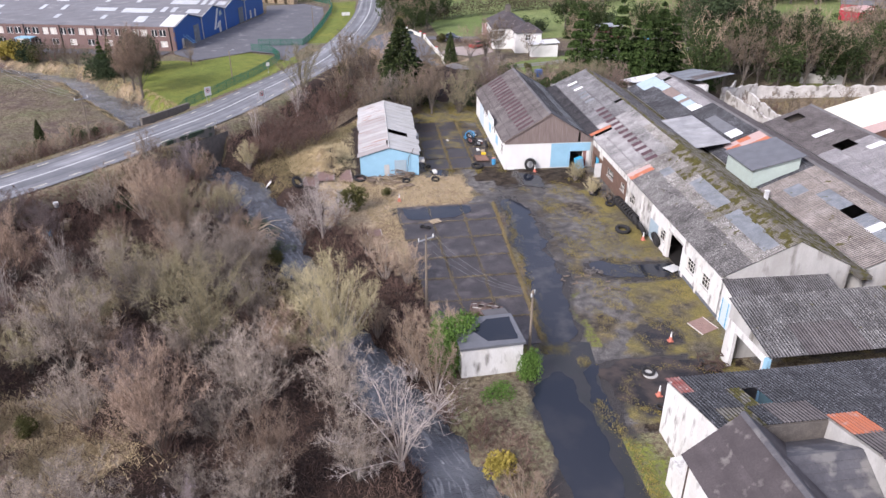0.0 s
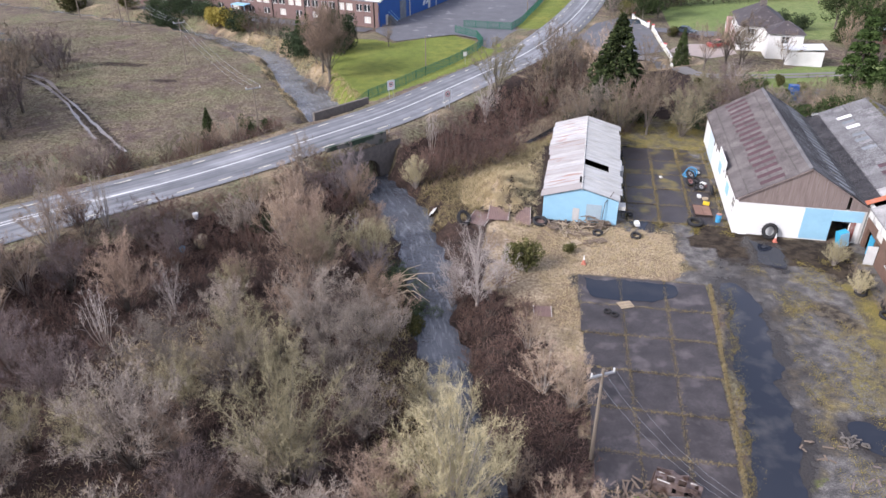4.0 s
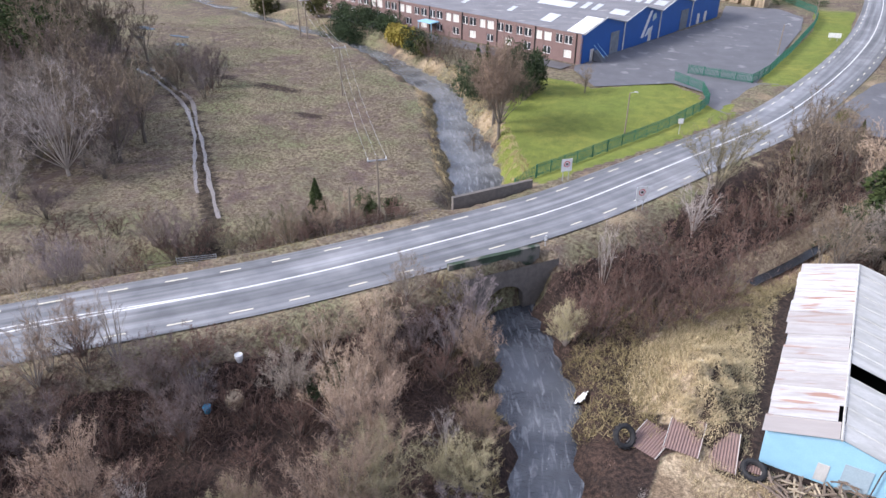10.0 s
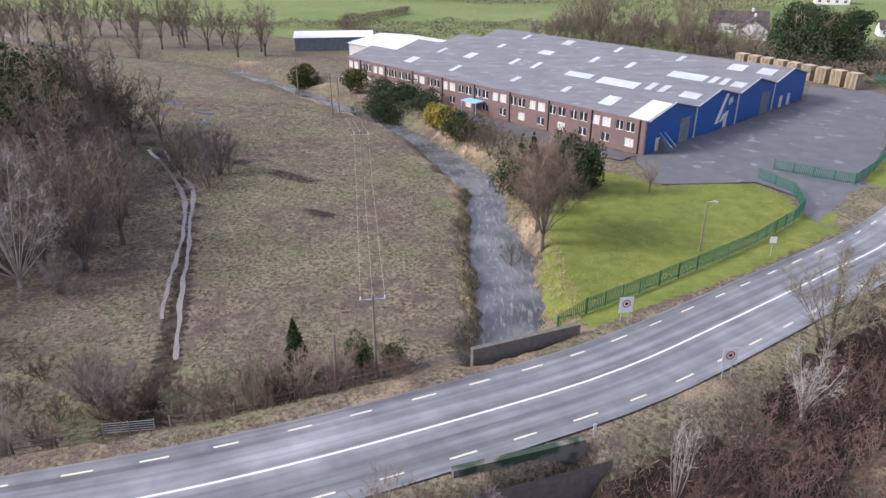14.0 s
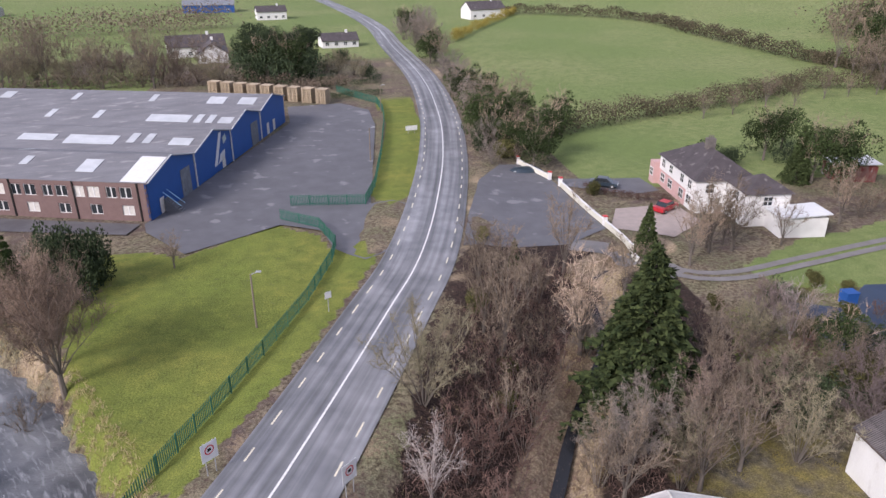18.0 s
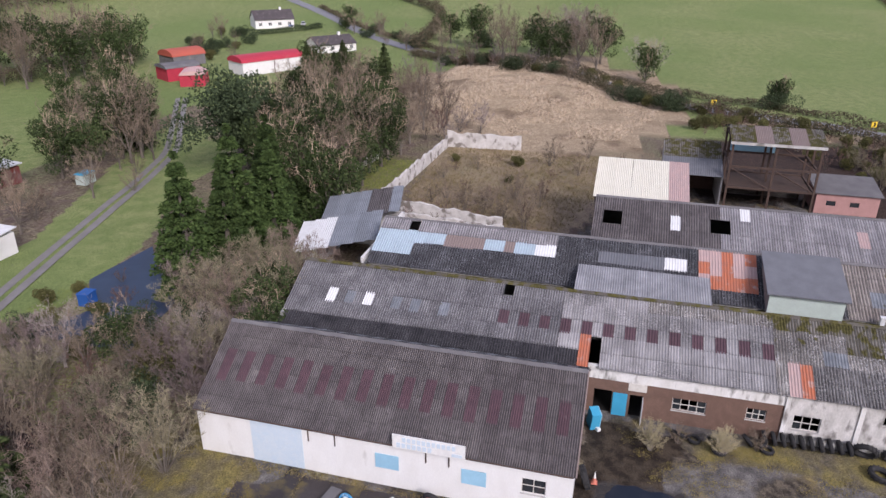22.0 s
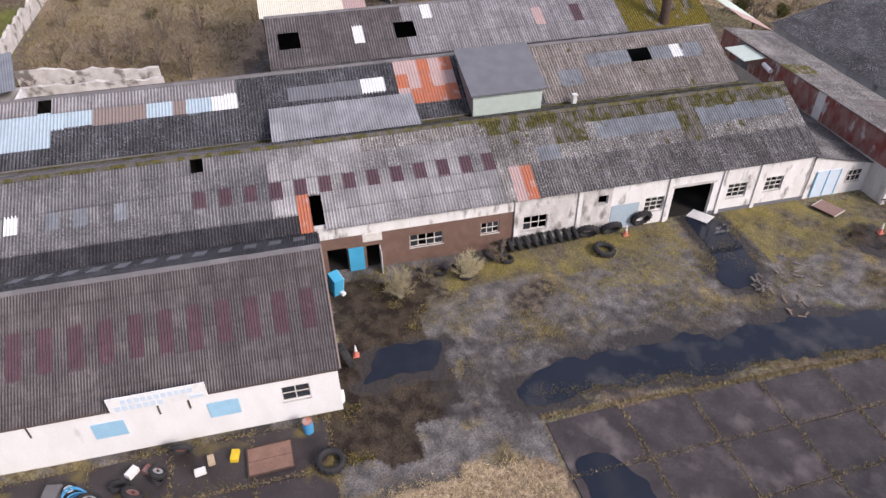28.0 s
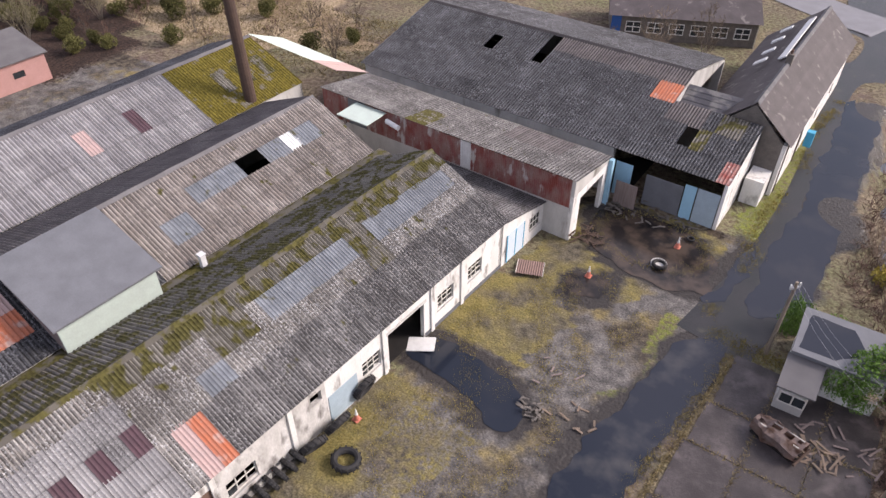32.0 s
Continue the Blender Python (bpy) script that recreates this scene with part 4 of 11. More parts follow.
def lattice(axis, at, thick, cuts, levels, solid):
    """One connected slab over a grid of cells, of which solid(i, j) says which are filled."""
    bm = bmesh.new()
    vs = {}

    def v(i, j, k):
        if (i, j, k) not in vs:
            p, q, r = cuts[i], at + thick * k, levels[j]
            vs[i, j, k] = bm.verts.new((q, p, r) if axis == "v" else (p, q, r))
        return vs[i, j, k]
    full = {(i, j) for i in range(len(cuts) - 1) for j in range(len(levels) - 1) if solid(i, j)}
    for i, j in full:
        bm.faces.new((v(i, j, 0), v(i + 1, j, 0), v(i + 1, j + 1, 0), v(i, j + 1, 0)))
        bm.faces.new((v(i, j, 1), v(i, j + 1, 1), v(i + 1, j + 1, 1), v(i + 1, j, 1)))
        for (di, dj), (a, c) in (((-1, 0), ((i, j), (i, j + 1))), ((1, 0), ((i + 1, j), (i + 1, j + 1))), ((0, -1), ((i, j), (i + 1, j))), ((0, 1), ((i, j + 1), (i + 1, j + 1)))):
            if (i + di, j + dj) not in full:
                bm.faces.new((v(*a, 0), v(*c, 0), v(*c, 1), v(*a, 1)))
    bmesh.ops.recalc_face_normals(bm, faces=bm.faces)
    return bm


def wall_with_holes(axis, at, a0, a1, z0, z1, thick, holes):
    """A wall standing along v (axis 'v') or u (axis 'u') with openings (a0, a1, z0, z1) right through it."""
    cuts = sorted({a0, a1, *[v for h in holes for v in h[:2]]})
    levels = sorted({z0, z1, *[v for h in holes for v in h[2:]]})

    def solid(i, j):
        x, z = (cuts[i] + cuts[i + 1]) / 2, (levels[j] + levels[j + 1]) / 2
        return not any(h[0] < x < h[1] and h[2] < z < h[3] for h in holes)
    return lattice(axis, at, thick, cuts, levels, solid)


def window_frame(axis, at, a0, a1, z0, z1, nx=3, nz=2, bar=0.05, depth=0.06):
    cuts = [a0 + (a1 - a0) * i / nx + o for i in range(nx + 1) for o in (-bar / 2, bar / 2)]
    levels = [z0 + (z1 - z0) * i / nz + o for i in range(nz + 1) for o in (-bar / 2, bar / 2)]
    return lattice(axis, at, depth, cuts, levels, lambda i, j: i % 2 == 0 or j % 2 == 0)


mat("glass_dark", (0.03, 0.035, 0.04), 0.12, (0.02, 0.022, 0.025), 2, 0.5, 8, 0.2, spec=0.5)


def window_unit(parent, axis, at, a0, a1, z0, z1, nx=3, nz=2, frame_mat="frame_white", gone=(), inset=0.08, sign=1, pane_mat="glass_dark"):
    """A window as a part: frame, sill and single panes."""
    w = part("window", window_frame(axis, at + inset * sign, a0 + 0.03, a1 - 0.03, z0 + 0.03, z1 - 0.03, nx, nz), M(frame_mat), parent)
    s = bmesh.new()
    if axis == "v":
        box(s, at - 0.07 if sign > 0 else at, a0 - 0.05, z0 - 0.07, at if sign > 0 else at + 0.07, a1 + 0.05, z0)
    else:
        box(s, a0 - 0.05, at - 0.07 if sign > 0 else at, z0 - 0.07, a1 + 0.05, at if sign > 0 else at + 0.07, z0)
    part("sill", s, M("render_grey"), w)
    for i in range(nx):
        for k in range(nz):
            if (i, k) in gone:
                continue
            b = bmesh.new()
            p0, p1 = a0 + (a1 - a0) * i / nx + 0.05, a0 + (a1 - a0) * (i + 1) / nx - 0.05
            q0, q1 = z0 + (z1 - z0) * k / nz + 0.05, z0 + (z1 - z0) * (k + 1) / nz - 0.05
            g = at + (inset + 0.02) * sign
            if axis == "v":
                box(b, g, p0, q0, g + 0.012, p1, q1)
            else:
                box(b, p0, g, q0, p1, g + 0.012, q1)
            part("pane", b, M(pane_mat), w)
    return w


def ridge_caps(parent, p0, p1, material, step=1.05, r=0.17):
    p0, p1 = Vector(p0), Vector(p1)
    n = max(1, int((p1 - p0).length / step))
    d = (p1 - p0) / n
    a = d.normalized()
    s = a.cross(Vector((0, 0, 1))).normalized()
    me = bpy.data.meshes.new("ridge_cap")
    bm = bmesh.new()
    rows = []
    for y in (-0.52, 0.52):
        rows.append([bm.verts.new((x, y * step, z)) for x, z in ((-r - 0.08, -0.1), (-r * 0.6, 0.02), (0, 0.09), (r * 0.6, 0.02), (r + 0.08, -0.1))])
    for k in range(4):
        bm.faces.new((rows[0][k], rows[0][k + 1], rows[1][k + 1], rows[1][k]))
    bm.to_mesh(me), bm.free()
    me.materials.append(M(material))
    basis = Matrix((s, a, Vector((0, 0, 1)))).transposed().to_4x4()
    for i in range(n):
        ob = new("ridge_cap", me)
        ob.parent = parent
        ob.matrix_basis = Matrix.Translation(p0 + d * (i + 0.5) + Vector((0, 0, RNG.uniform(0.0, 0.03)))) @ basis @ Matrix.Rotation(RNG.uniform(-0.02, 0.02), 4, "Z")


# the white building with the sign
wb = thing("workshop", "white rendered foundry workshop under a corrugated roof", "building", FO)
U0, U1, V0, V1, EV, RG = -12.4, -0.15, 39.6, 66.8, 3.95, 7.75
UM = (U0 + U1) / 2
wf = part("wall", wall_with_holes("v", U0, V0, V1, 0, EV, 0.3, [(41.3, 42.9, 1.7, 2.9), (45.3, 46.9, 1.6, 2.75), (51.4, 53, 1.6, 2.7), (58.6, 62.4, 0, 3.55)]), M("render_clean"), wb)
part("wall", boxes((U1 - 0.3, V0, 0, U1, V1, EV)), M("render_grey"), wb)
part("wall", wall_with_holes("u", V0, U0 + 0.3, U1 - 0.3, 0, 3.6, 0.3, [(-3.2, -1.4, 0, 2.35)]), M("render_clean"), wb)
part("wall", boxes((U0 + 0.3, V1 - 0.3, 0, U1 - 0.3, V1, EV)), M("render_grey"), wb)
g = bmesh.new()
prism(g, [(U0, EV), (U1, EV), (UM, RG)], V1 - 0.15, V1 - 0.01, "y")
part("gable", g, M("render_grey"), wb)
# timber gable boards on the yard side
nb = 42
for i in range(nb):
    ua, ub = U0 + (U1 - U0) * i / nb, U0 + (U1 - U0) * (i + 1) / nb - 0.012
    top = lambda u: EV + (RG - EV) * (1 - abs(u - UM) / (U1 - UM)) - 0.06
    b = bmesh.new()
    if i == 35:
        continue
    ya = V0 - 0.03 - 0.015 * (i % 3 == 0)
    prism(b, [(ua, 3.62), (ub, 3.62), (ub, max(top(ub), 3.66)), (ua, max(top(ua), 3.66))], ya, ya + 0.03, "y")
    part("gable_board", b, M("timber_grey"), wb)
b = boxes((UM + 0.35, V0 - 0.035, 0.1, -3.2, V0 - 0.002, 3.55))
part("door_leaf", b, M("paint_blue"), wb, "pale blue sliding door sheets")
part("door_leaf", boxes((-3.18, V0 - 0.035, 2.35, -0.4, V0 - 0.002, 3.55)), M("paint_blue"), wb)
part("door_leaf", boxes((-1.4, V0 - 0.035, 0.1, -0.9, V0 - 0.002, 2.35)), M("sheet_red"), wb)
part("sliding_door", boxes((U0 - 0.06, 58.5, 0.1, U0 - 0.012, 62.5, 3.6)), M("faded_blue"), wb, "tall faded pale blue sliding door")
window_unit(wb, "v", U0, 41.3, 42.9, 1.7, 2.9, 2, 2)
for v0, v1 in ((45.3, 46.9), (51.4, 53.0)):
    part("shutter", boxes((U0 - 0.05, v0 - 0.05, 1.55, U0 - 0.01, v1 + 0.05, 2.75)), M("paint_blue"), wb, "pale blue boarded window")
# short tubes added in place of the dark stains below the gutter
for v in (47.8, 49.4, 56.0, 58.0):
    part("downpipe", tube(bmesh.new(), [(U0 - 0.06, v, 2.7), (U0 - 0.06, v, 3.8)], 0.045), M("rust_steel"), wb)
pur = [(1 + 2 * k, 1 + 2 * k, 2, 3, "sheet_purple", 1) for k in range(17)]
roof_slope(wb, (U0 - 0.25, V0 - 0.1, EV), (U0 - 0.25, V1 + 0.1, EV), (UM, V0 - 0.1, RG), 6, "sheet_grey", pur, col=0.785, pitch=0.155)
clr = [(1 + 2 * k, 1 + 2 * k, 1, 1, "sheet_clear", 1) for k in range(17)]
roof_slope(wb, (U1 + 0.15, V0 - 0.1, EV + 0.1), (U1 + 0.15, V1 + 0.1, EV + 0.1), (UM, V0 - 0.1, RG), 4, "sheet_soot", clr, col=0.785, pitch=0.155)
ridge_caps(wb, (UM, V0 - 0.1, RG + 0.06), (UM, V1 + 0.1, RG + 0.06), "sheet_pale")
for z0, z1, u in ((EV - 0.02, RG - 0.02, 1),):
    for side in (U0 - 0.25, U1 + 0.15):
        part("barge_board", tube(bmesh.new(), [(side, V0 - 0.16, EV - 0.05), (UM, V0 - 0.16, RG - 0.02)], 0.07, 4), M("timber_grey"), wb)
part("gutter", tube(bmesh.new(), [(U0 - 0.3, V0, EV - 0.06), (U0 - 0.3, V1, EV - 0.06)], 0.06, 6), M("rust_steel"), wb)

# the long front building
lb = thing("front_shed", "long low foundry shed, white front and corrugated roof", "building", FO)
AE, AR, AU, AB, AV1 = 4.35, 7.45, 6.35, 11.6, 66.5
HOLES = [(5.6, 7.3, 1.3, 2.6), (2.4, 4.0, 1.4, 2.7), (10.0, 10.01, 0, 0.01), (8.7, 12.1, 0, 3.1), (12.8, 14.4, 1.2, 2.5), (17.6, 18.4, 2.6, 3.4), (22.4, 24.3, 1.2, 2.5), (26.2, 27.6, 1.5, 2.5), (30.5, 33.0, 1.3, 2.4),
         (35.2, 36.2, 0, 2.1), (37.6, 39.0, 0, 2.2)]
HOLES = [h for h in HOLES if h[1] - h[0] > 0.1]
mat("render_dirty", (0.60, 0.585, 0.56), 0.9, (0.40, 0.385, 0.36), 1.3, 0.9, 10, 0.4, 0.2, 20, third=(0.11, 0.10, 0.09), third_scale=1.6, third_at=0.5, third_soft=0.22, stretch=(1, 1, 0.5))
part("wall", wall_with_holes("v", 0, 0, 17.3, 0, AE, 0.3, [h for h in HOLES if h[1] < 17.3]), M("render_white"), lb)
part("wall", wall_with_holes("v", 0, 17.3, 24.9, 0, AE, 0.3, [h for h in HOLES if 17.3 < h[0] < 24.9]), M("render_dirty"), lb, "white front wall streaked with black damp")
part("wall", wall_with_holes("v", 0.03, 24.9, 39.6, 0, 3.2, 0.3, [h for h in HOLES if h[0] > 24.9]), M("brick"), lb, "brown brick front wall")
part("wall", boxes((0.0, 24.9, 3.2, 0.3, 39.6, AE)), M("render_white"), lb, "white band under the eave")
part("wall", boxes((0.0, 39.6, 0, 0.3, AV1, AE)), M("render_grey"), lb)
part("wall", boxes((0.3, AV1 - 0.3, 0, AB, AV1, 5.0)), M("render_grey"), lb)
part("wall", boxes((AB - 0.3, 0, 0, AB, AV1 - 0.3, 4.8)), M("render_grey"), lb)
part("gable", prism(bmesh.new(), [(0, 0), (AB, 0), (AB, 4.8), (AU, AR), (0, AE)], 0.0, 0.28, "y"), M("render_grey"), lb)
for v in (24.9, 19.9, 12.5, 7.9, 4.7):
    part("pilaster", boxes((-0.12, v - 0.16, 0, -0.003, v + 0.16, AE - 0.05)), M("render_white"), lb)
for h, nx, nz, gone in ((HOLES[0], 3, 3, ((1, 1), (2, 0))), (HOLES[1], 3, 3, ((0, 1), (1, 2))), (HOLES[3], 3, 3, ((0, 0), (2, 2))), (HOLES[5], 3, 2, ((0, 0), (1, 0), (1, 1), (2, 1), (0, 1))),
                        (HOLES[6], 3, 2, ((0, 0), (2, 1))), (HOLES[7], 4, 2, ((1, 1), (2, 1), (2, 0)))):
    window_unit(lb, "v", 0.03, h[0], h[1], h[2], h[3], nx, nz, gone=gone)
part("lintel", boxes((-0.06, 8.5, 3.1, -0.003, 12.3, 3.3)), M("render_grey"), lb)
part("plinth", boxes((-0.05, 0, 0, -0.004, 8.6, 0.3)), M("felt_slate"), lb)
part("door_leaf", boxes((-0.04, 14.9, 0.1, -0.004, 17.2, 2.3)), M("sheet_blue"), lb, "pale blue closed door")
part("door_leaf", boxes((-0.95, 35.2, 0.05, -0.02, 35.25, 2.05), ), M("sheet_white"), lb, "white open door")
part("door_leaf", boxes((-0.1, 36.4, 0.05, -0.03, 37.5, 2.15)), M("paint_cyan"), lb, "blue open door")
part("notice", boxes((-0.03, 35.0, 2.5, -0.003, 36.4, 3.2)), M("frame_white"), lb)
# floor coloured near-black for the shade under the roof
part("floor_slab", boxes((0.3, 0.3, -0.02, AB - 0.3, AV1 - 0.3, 0.03)), M("black_and_inner_shade"), lb)
# columns 47 to 76 of the lowest row carry the painted valley shade
base_a = [(0, 29, 0, 3, "sheet_lichen", 1), (0, 29, 4, 4, "sheet_moss", 1), (30, 48, 0, 4, "sheet_ash", 1), (30, 40, 4, 4, "sheet_lichen", 1), (47, 76, 0, 0, "sheet_damp_shade", 1), (0, 26, 0, 1, "sheet_weathered", 1), (10, 11, 2, 3, "sheet_moss", 1), (21, 23, 3, 3, "sheet_moss", 1)]
pur_a = [(30, 54, 2, 2, "sheet_purple", 2)]
clear_a = [(1, 9, 3, 3, "sheet_clear", 1), (12, 19, 3, 3, "sheet_clear", 1), (24, 25, 2, 2, "sheet_clear", 1)] + [(k, k, 2, 2, "sheet_clear", 1) for k in (60, 63, 65, 70)] + [(k, k, 2, 2, "sheet_white", 1) for k in (68, 72)]
org_a = [(28, 28, 0, 1, "sheet_pink", 1), (27, 27, 0, 1, "sheet_orange", 1), (46, 46, 0, 1, "sheet_orange", 1)]
roof_slope(lb, (-0.3, -0.1, AE), (-0.3, AV1, AE), (AU, -0.1, AR), 5, "sheet_mid", base_a + pur_a + clear_a + org_a, holes=[(45, 0), (45, 1), (54, 4)], col=0.865, sag=0.05)
roof_slope(lb, (AB, AV1, 4.85), (AB, -0.1, 4.85), (AU, AV1, AR), 2, "sheet_moss", [(0, 30, 0, 1, "sheet_dark", 1)], joined=True)
ridge_caps(lb, (AU, -0.1, AR + 0.06), (AU, AV1, AR + 0.06), "sheet_moss")
part("rafter", boxes(*[(0.5, v, 4.2, 0.62, v + 0.1, 4.35) for v in (36.9, 37.9)]), M("black_and_inner_shade"), lb)
part("valley_gutter", boxes((AB + 0.02, -1.5, 4.2, 12.75, AV1 - 2, 4.5)), M("sheet_moss"), lb, "mossy flat valley gutter")

# second bay
sb = thing("middle_shed", "second foundry bay with patched corrugated roof", "building", FO)
BE, BR, BU0, BU, BU1, BV0, BV1 = 4.75, 7.4, 12.75, 18.8, 25.0, -0.6, 63.0
part("wall", boxes((BU0, BV0, 0, BU0 + 0.3, BV1, BE - 0.08)), M("render_grey"), sb)
part("wall", boxes((BU1 - 0.3, BV0, 0, BU1, BV1, BE - 0.08)), M("render_grey"), sb)
for v in (BV0, BV1 - 0.3):
    part("gable", prism(bmesh.new(), [(BU0, 0), (BU1, 0), (BU1, BE - 0.1), (BU, BR - 0.12), (BU0, BE - 0.1)], v, v + 0.28, "y"), M("render_white" if v > 10 else "render_grey"), sb)
pb = [(0, 17, 0, 3, "sheet_brown", 1), (2, 3, 2, 2, "sheet_clear", 1), (5, 6, 2, 2, "sheet_clear", 1), (9, 12, 2, 2, "sheet_clear", 1), (4, 4, 2, 2, "sheet_white", 1), (14, 15, 1, 1, "sheet_clear", 1),
      (25, 29, 1, 3, "sheet_pink", 1), (27, 27, 2, 3, "sheet_orange", 1), (25, 28, 1, 1, "sheet_orange", 1), (29, 29, 2, 2, "sheet_orange", 1), (25, 25, 3, 3, "sheet_orange", 1), (31, 32, 2, 2, "sheet_white", 1), (33, 38, 2, 2, "felt_slate", 1),
      (43, 62, 3, 3, "sheet_pale", 1), (43, 44, 2, 2, "sheet_white", 1), (45, 46, 2, 2, "sheet_blue", 1), (47, 47, 2, 2, "timber_grey", 1), (48, 49, 2, 2, "sheet_blue", 1), (50, 53, 2, 2, "timber_grey", 1), (54, 61, 2, 2, "sheet_blue", 1), (57, 61, 1, 1, "sheet_blue", 1)]
roof_slope(sb, (BU0 - 0.15, BV0, BE), (BU0 - 0.15, BV1, BE), (BU, BV0, BR), 4, "sheet_soot", pb, holes=[(7, 2), (8, 2), (57, 3)], sag=0.04)
roof_slope(sb, (BU1 + 0.1, BV1, BE), (BU1 + 0.1, BV0, BE), (BU, BV1, BR), 3, "sheet_grey", joined=True)
ridge_caps(sb, (BU, BV0, BR + 0.05), (BU, BV1, BR + 0.05), "sheet_pale")
part("loose_sheet", boxes((16.3, 3.4, 6.55, 18.3, 4.3, 6.6), m=Matrix.Translation((0, 0, -0.2))), M("sheet_white"), sb)
part("floor_slab", boxes((BU0 + 0.3, BV0 + 0.3, -0.02, BU1 - 0.3, BV1 - 0.3, 0.03)), M("black_and_inner_shade"), sb)
cp = thing("roof_canopy", "grey corrugated canopy bridging two roofs", "canopy", FO)
roof_slope(cp, (10.3, 29.8, 5.62), (10.3, 41.8, 5.62), (14.6, 29.8, 6.2), 1, "sheet_zinc")
for v in (30.2, 35.8, 41.4):
    part("post", boxes((10.6, v, 4.6, 10.75, v + 0.15, 5.55)), M("timber_grey"), cp)
    part("post", boxes((14.0, v, 5.0, 14.15, v + 0.15, 6.0)), M("timber_grey"), cp)
rb = thing("roof_cabin", "pale green boxed cabin with a dark felt roof", "roof cabin", FO)
part("wall", boxes((11.9, 18.9, 4.55, 12.05, 25.0, 6.7)), M("sheet_mint"), rb)
part("wall", prism(bmesh.new(), [(12.05, 4.6), (17.2, 4.6), (17.2, 8.0), (12.05, 6.7)], 18.9, 19.05, "y"), M("sheet_mint"), rb)
part("wall", prism(bmesh.new(), [(12.05, 4.6), (17.2, 4.6), (17.2, 8.0), (12.05, 6.7)], 24.85, 25.0, "y"), M("timber_grey"), rb)
part("roof", prism(bmesh.new(), [(11.5, 6.72), (17.6, 8.25), (17.6, 8.37), (11.5, 6.86)], 18.6, 25.3, "y"), M("felt_slate"), rb)
vp = thing("roof_vent", "small white square vent pipe on the valley roof", "vent", FO)
part("pipe", boxes((11.9, 15.6, 4.5, 12.25, 15.95, 5.5)), M("sheet_white"), vp)
part("cap", boxes((11.85, 15.55, 5.5, 12.3, 16.0, 5.58)), M("sheet_white"), vp)

# third bay
tb = thing("rear_shed", "rear foundry bay with mossy corrugated roof", "building", FO)
CE, CR, CU0, CU, CU1, CV0, CV1 = 4.9, 7.45, 25.25, 31.8, 38.2, -5.0, 41.3
part("wall", boxes((CU0, CV0, 0, CU0 + 0.25, CV1, CE - 0.08)), M("render_grey"), tb)
part("wall", boxes((CU1 - 0.3, CV0, 0, CU1, CV1, CE - 0.08)), M("stone_wall"), tb)
for v in (CV0, CV1 - 0.3):
    part("gable", prism(bmesh.new(), [(CU0, 0), (CU1, 0), (CU1, CE - 0.1), (CU, CR - 0.12), (CU0, CE - 0.1)], v, v + 0.28, "y"), M("stone_wall"), tb)
pc = [(0, 8, 0, 2, "sheet_bright_moss", 1), (1, 6, 1, 1, "sheet_moss", 2), (9, 30, 0, 2, "sheet_pale", 1), (27, 29, 2, 2, "sheet_pale", 1), (31, 43, 0, 2, "sheet_grey", 1), (35, 35, 1, 1, "sheet_white", 1), (28, 28, 2, 2, "sheet_white", 1), (13, 13, 1, 1, "sheet_purple", 1), (17, 17, 1, 1, "sheet_pink", 1)]
roof_slope(tb, (CU0 - 0.1, CV0, CE), (CU0 - 0.1, CV1, CE), (CU, CV0, CR), 3, "sheet_dark", pc, holes=[(30, 1), (31, 1), (41, 1), (42, 1)])
roof_slope(tb, (CU1 + 0.1, CV1, CE), (CU1 + 0.1, CV0, CE), (CU, CV1, CR), 3, "sheet_dark", joined=True)
ridge_caps(tb, (CU, CV0, CR + 0.05), (CU, CV1, CR + 0.05), "sheet_pale")
part("floor_slab", boxes((CU0 + 0.3, CV0 + 0.3, -0.02, CU1 - 0.3, CV1 - 0.3, 0.03)), M("black_and_inner_shade"), tb)
ch = thing("chimney_stack", "tall rusty steel chimney leaning slightly over the rear roof", "chimney", FO)
part("stack", tube(bmesh.new(), [(25.9, 0.2, 0), (25.9, 0.2, 5), (26.3, 0.3, 18.5)], [0.55, 0.52, 0.42], 14), M("rust_steel"), ch)
part("collar", tube(bmesh.new(), [(26.28, 0.3, 18.0), (26.3, 0.3, 18.55)], 0.5, 14), M("rust_steel"), ch)

# white-roofed store, framework tower, pink shed behind
wr = thing("store_building", "store with a cream sheeted sloping roof", "building", FO)
roof_slope(wr, (34.3, 33.0, 6.5), (34.3, 41.8, 6.5), (42.8, 33.0, 9.0), 1, "sheet_cream")
roof_slope(wr, (34.3, 30.6, 6.5), (34.3, 33.0, 6.5), (42.8, 30.6, 9.0), 1, "sheet_pink")
part("wall", prism(bmesh.new(), [(38.3, 0), (42.6, 0), (42.6, 8.85), (34.6, 6.45), (34.6, 5.6), (38.3, 5.6)], 30.7, 30.95, "y"), M("brick"), wr)
part("wall", prism(bmesh.new(), [(38.3, 0), (42.6, 0), (42.6, 8.85), (34.6, 6.45), (34.6, 5.6), (38.3, 5.6)], 41.4, 41.65, "y"), M("timber_grey"), wr)
part("wall", boxes((42.35, 30.95, 0, 42.6, 41.4, 8.85)), M("brick"), wr)
tw = thing("charging_tower", "open rusty steel framework tower with a sheeted roof", "tower", FO)
TU0, TU1, TV0, TV1, TH = 52.0, 60.0, 13.2, 24.4, 9.9
for u in (TU0, (TU0 + TU1) / 2, TU1):
    for v in (TV0, (TV0 + TV1) / 2, TV1):
        part("post", boxes((u - 0.14, v - 0.14, 0, u + 0.14, v + 0.14, TH)), M("rust_steel"), tw)
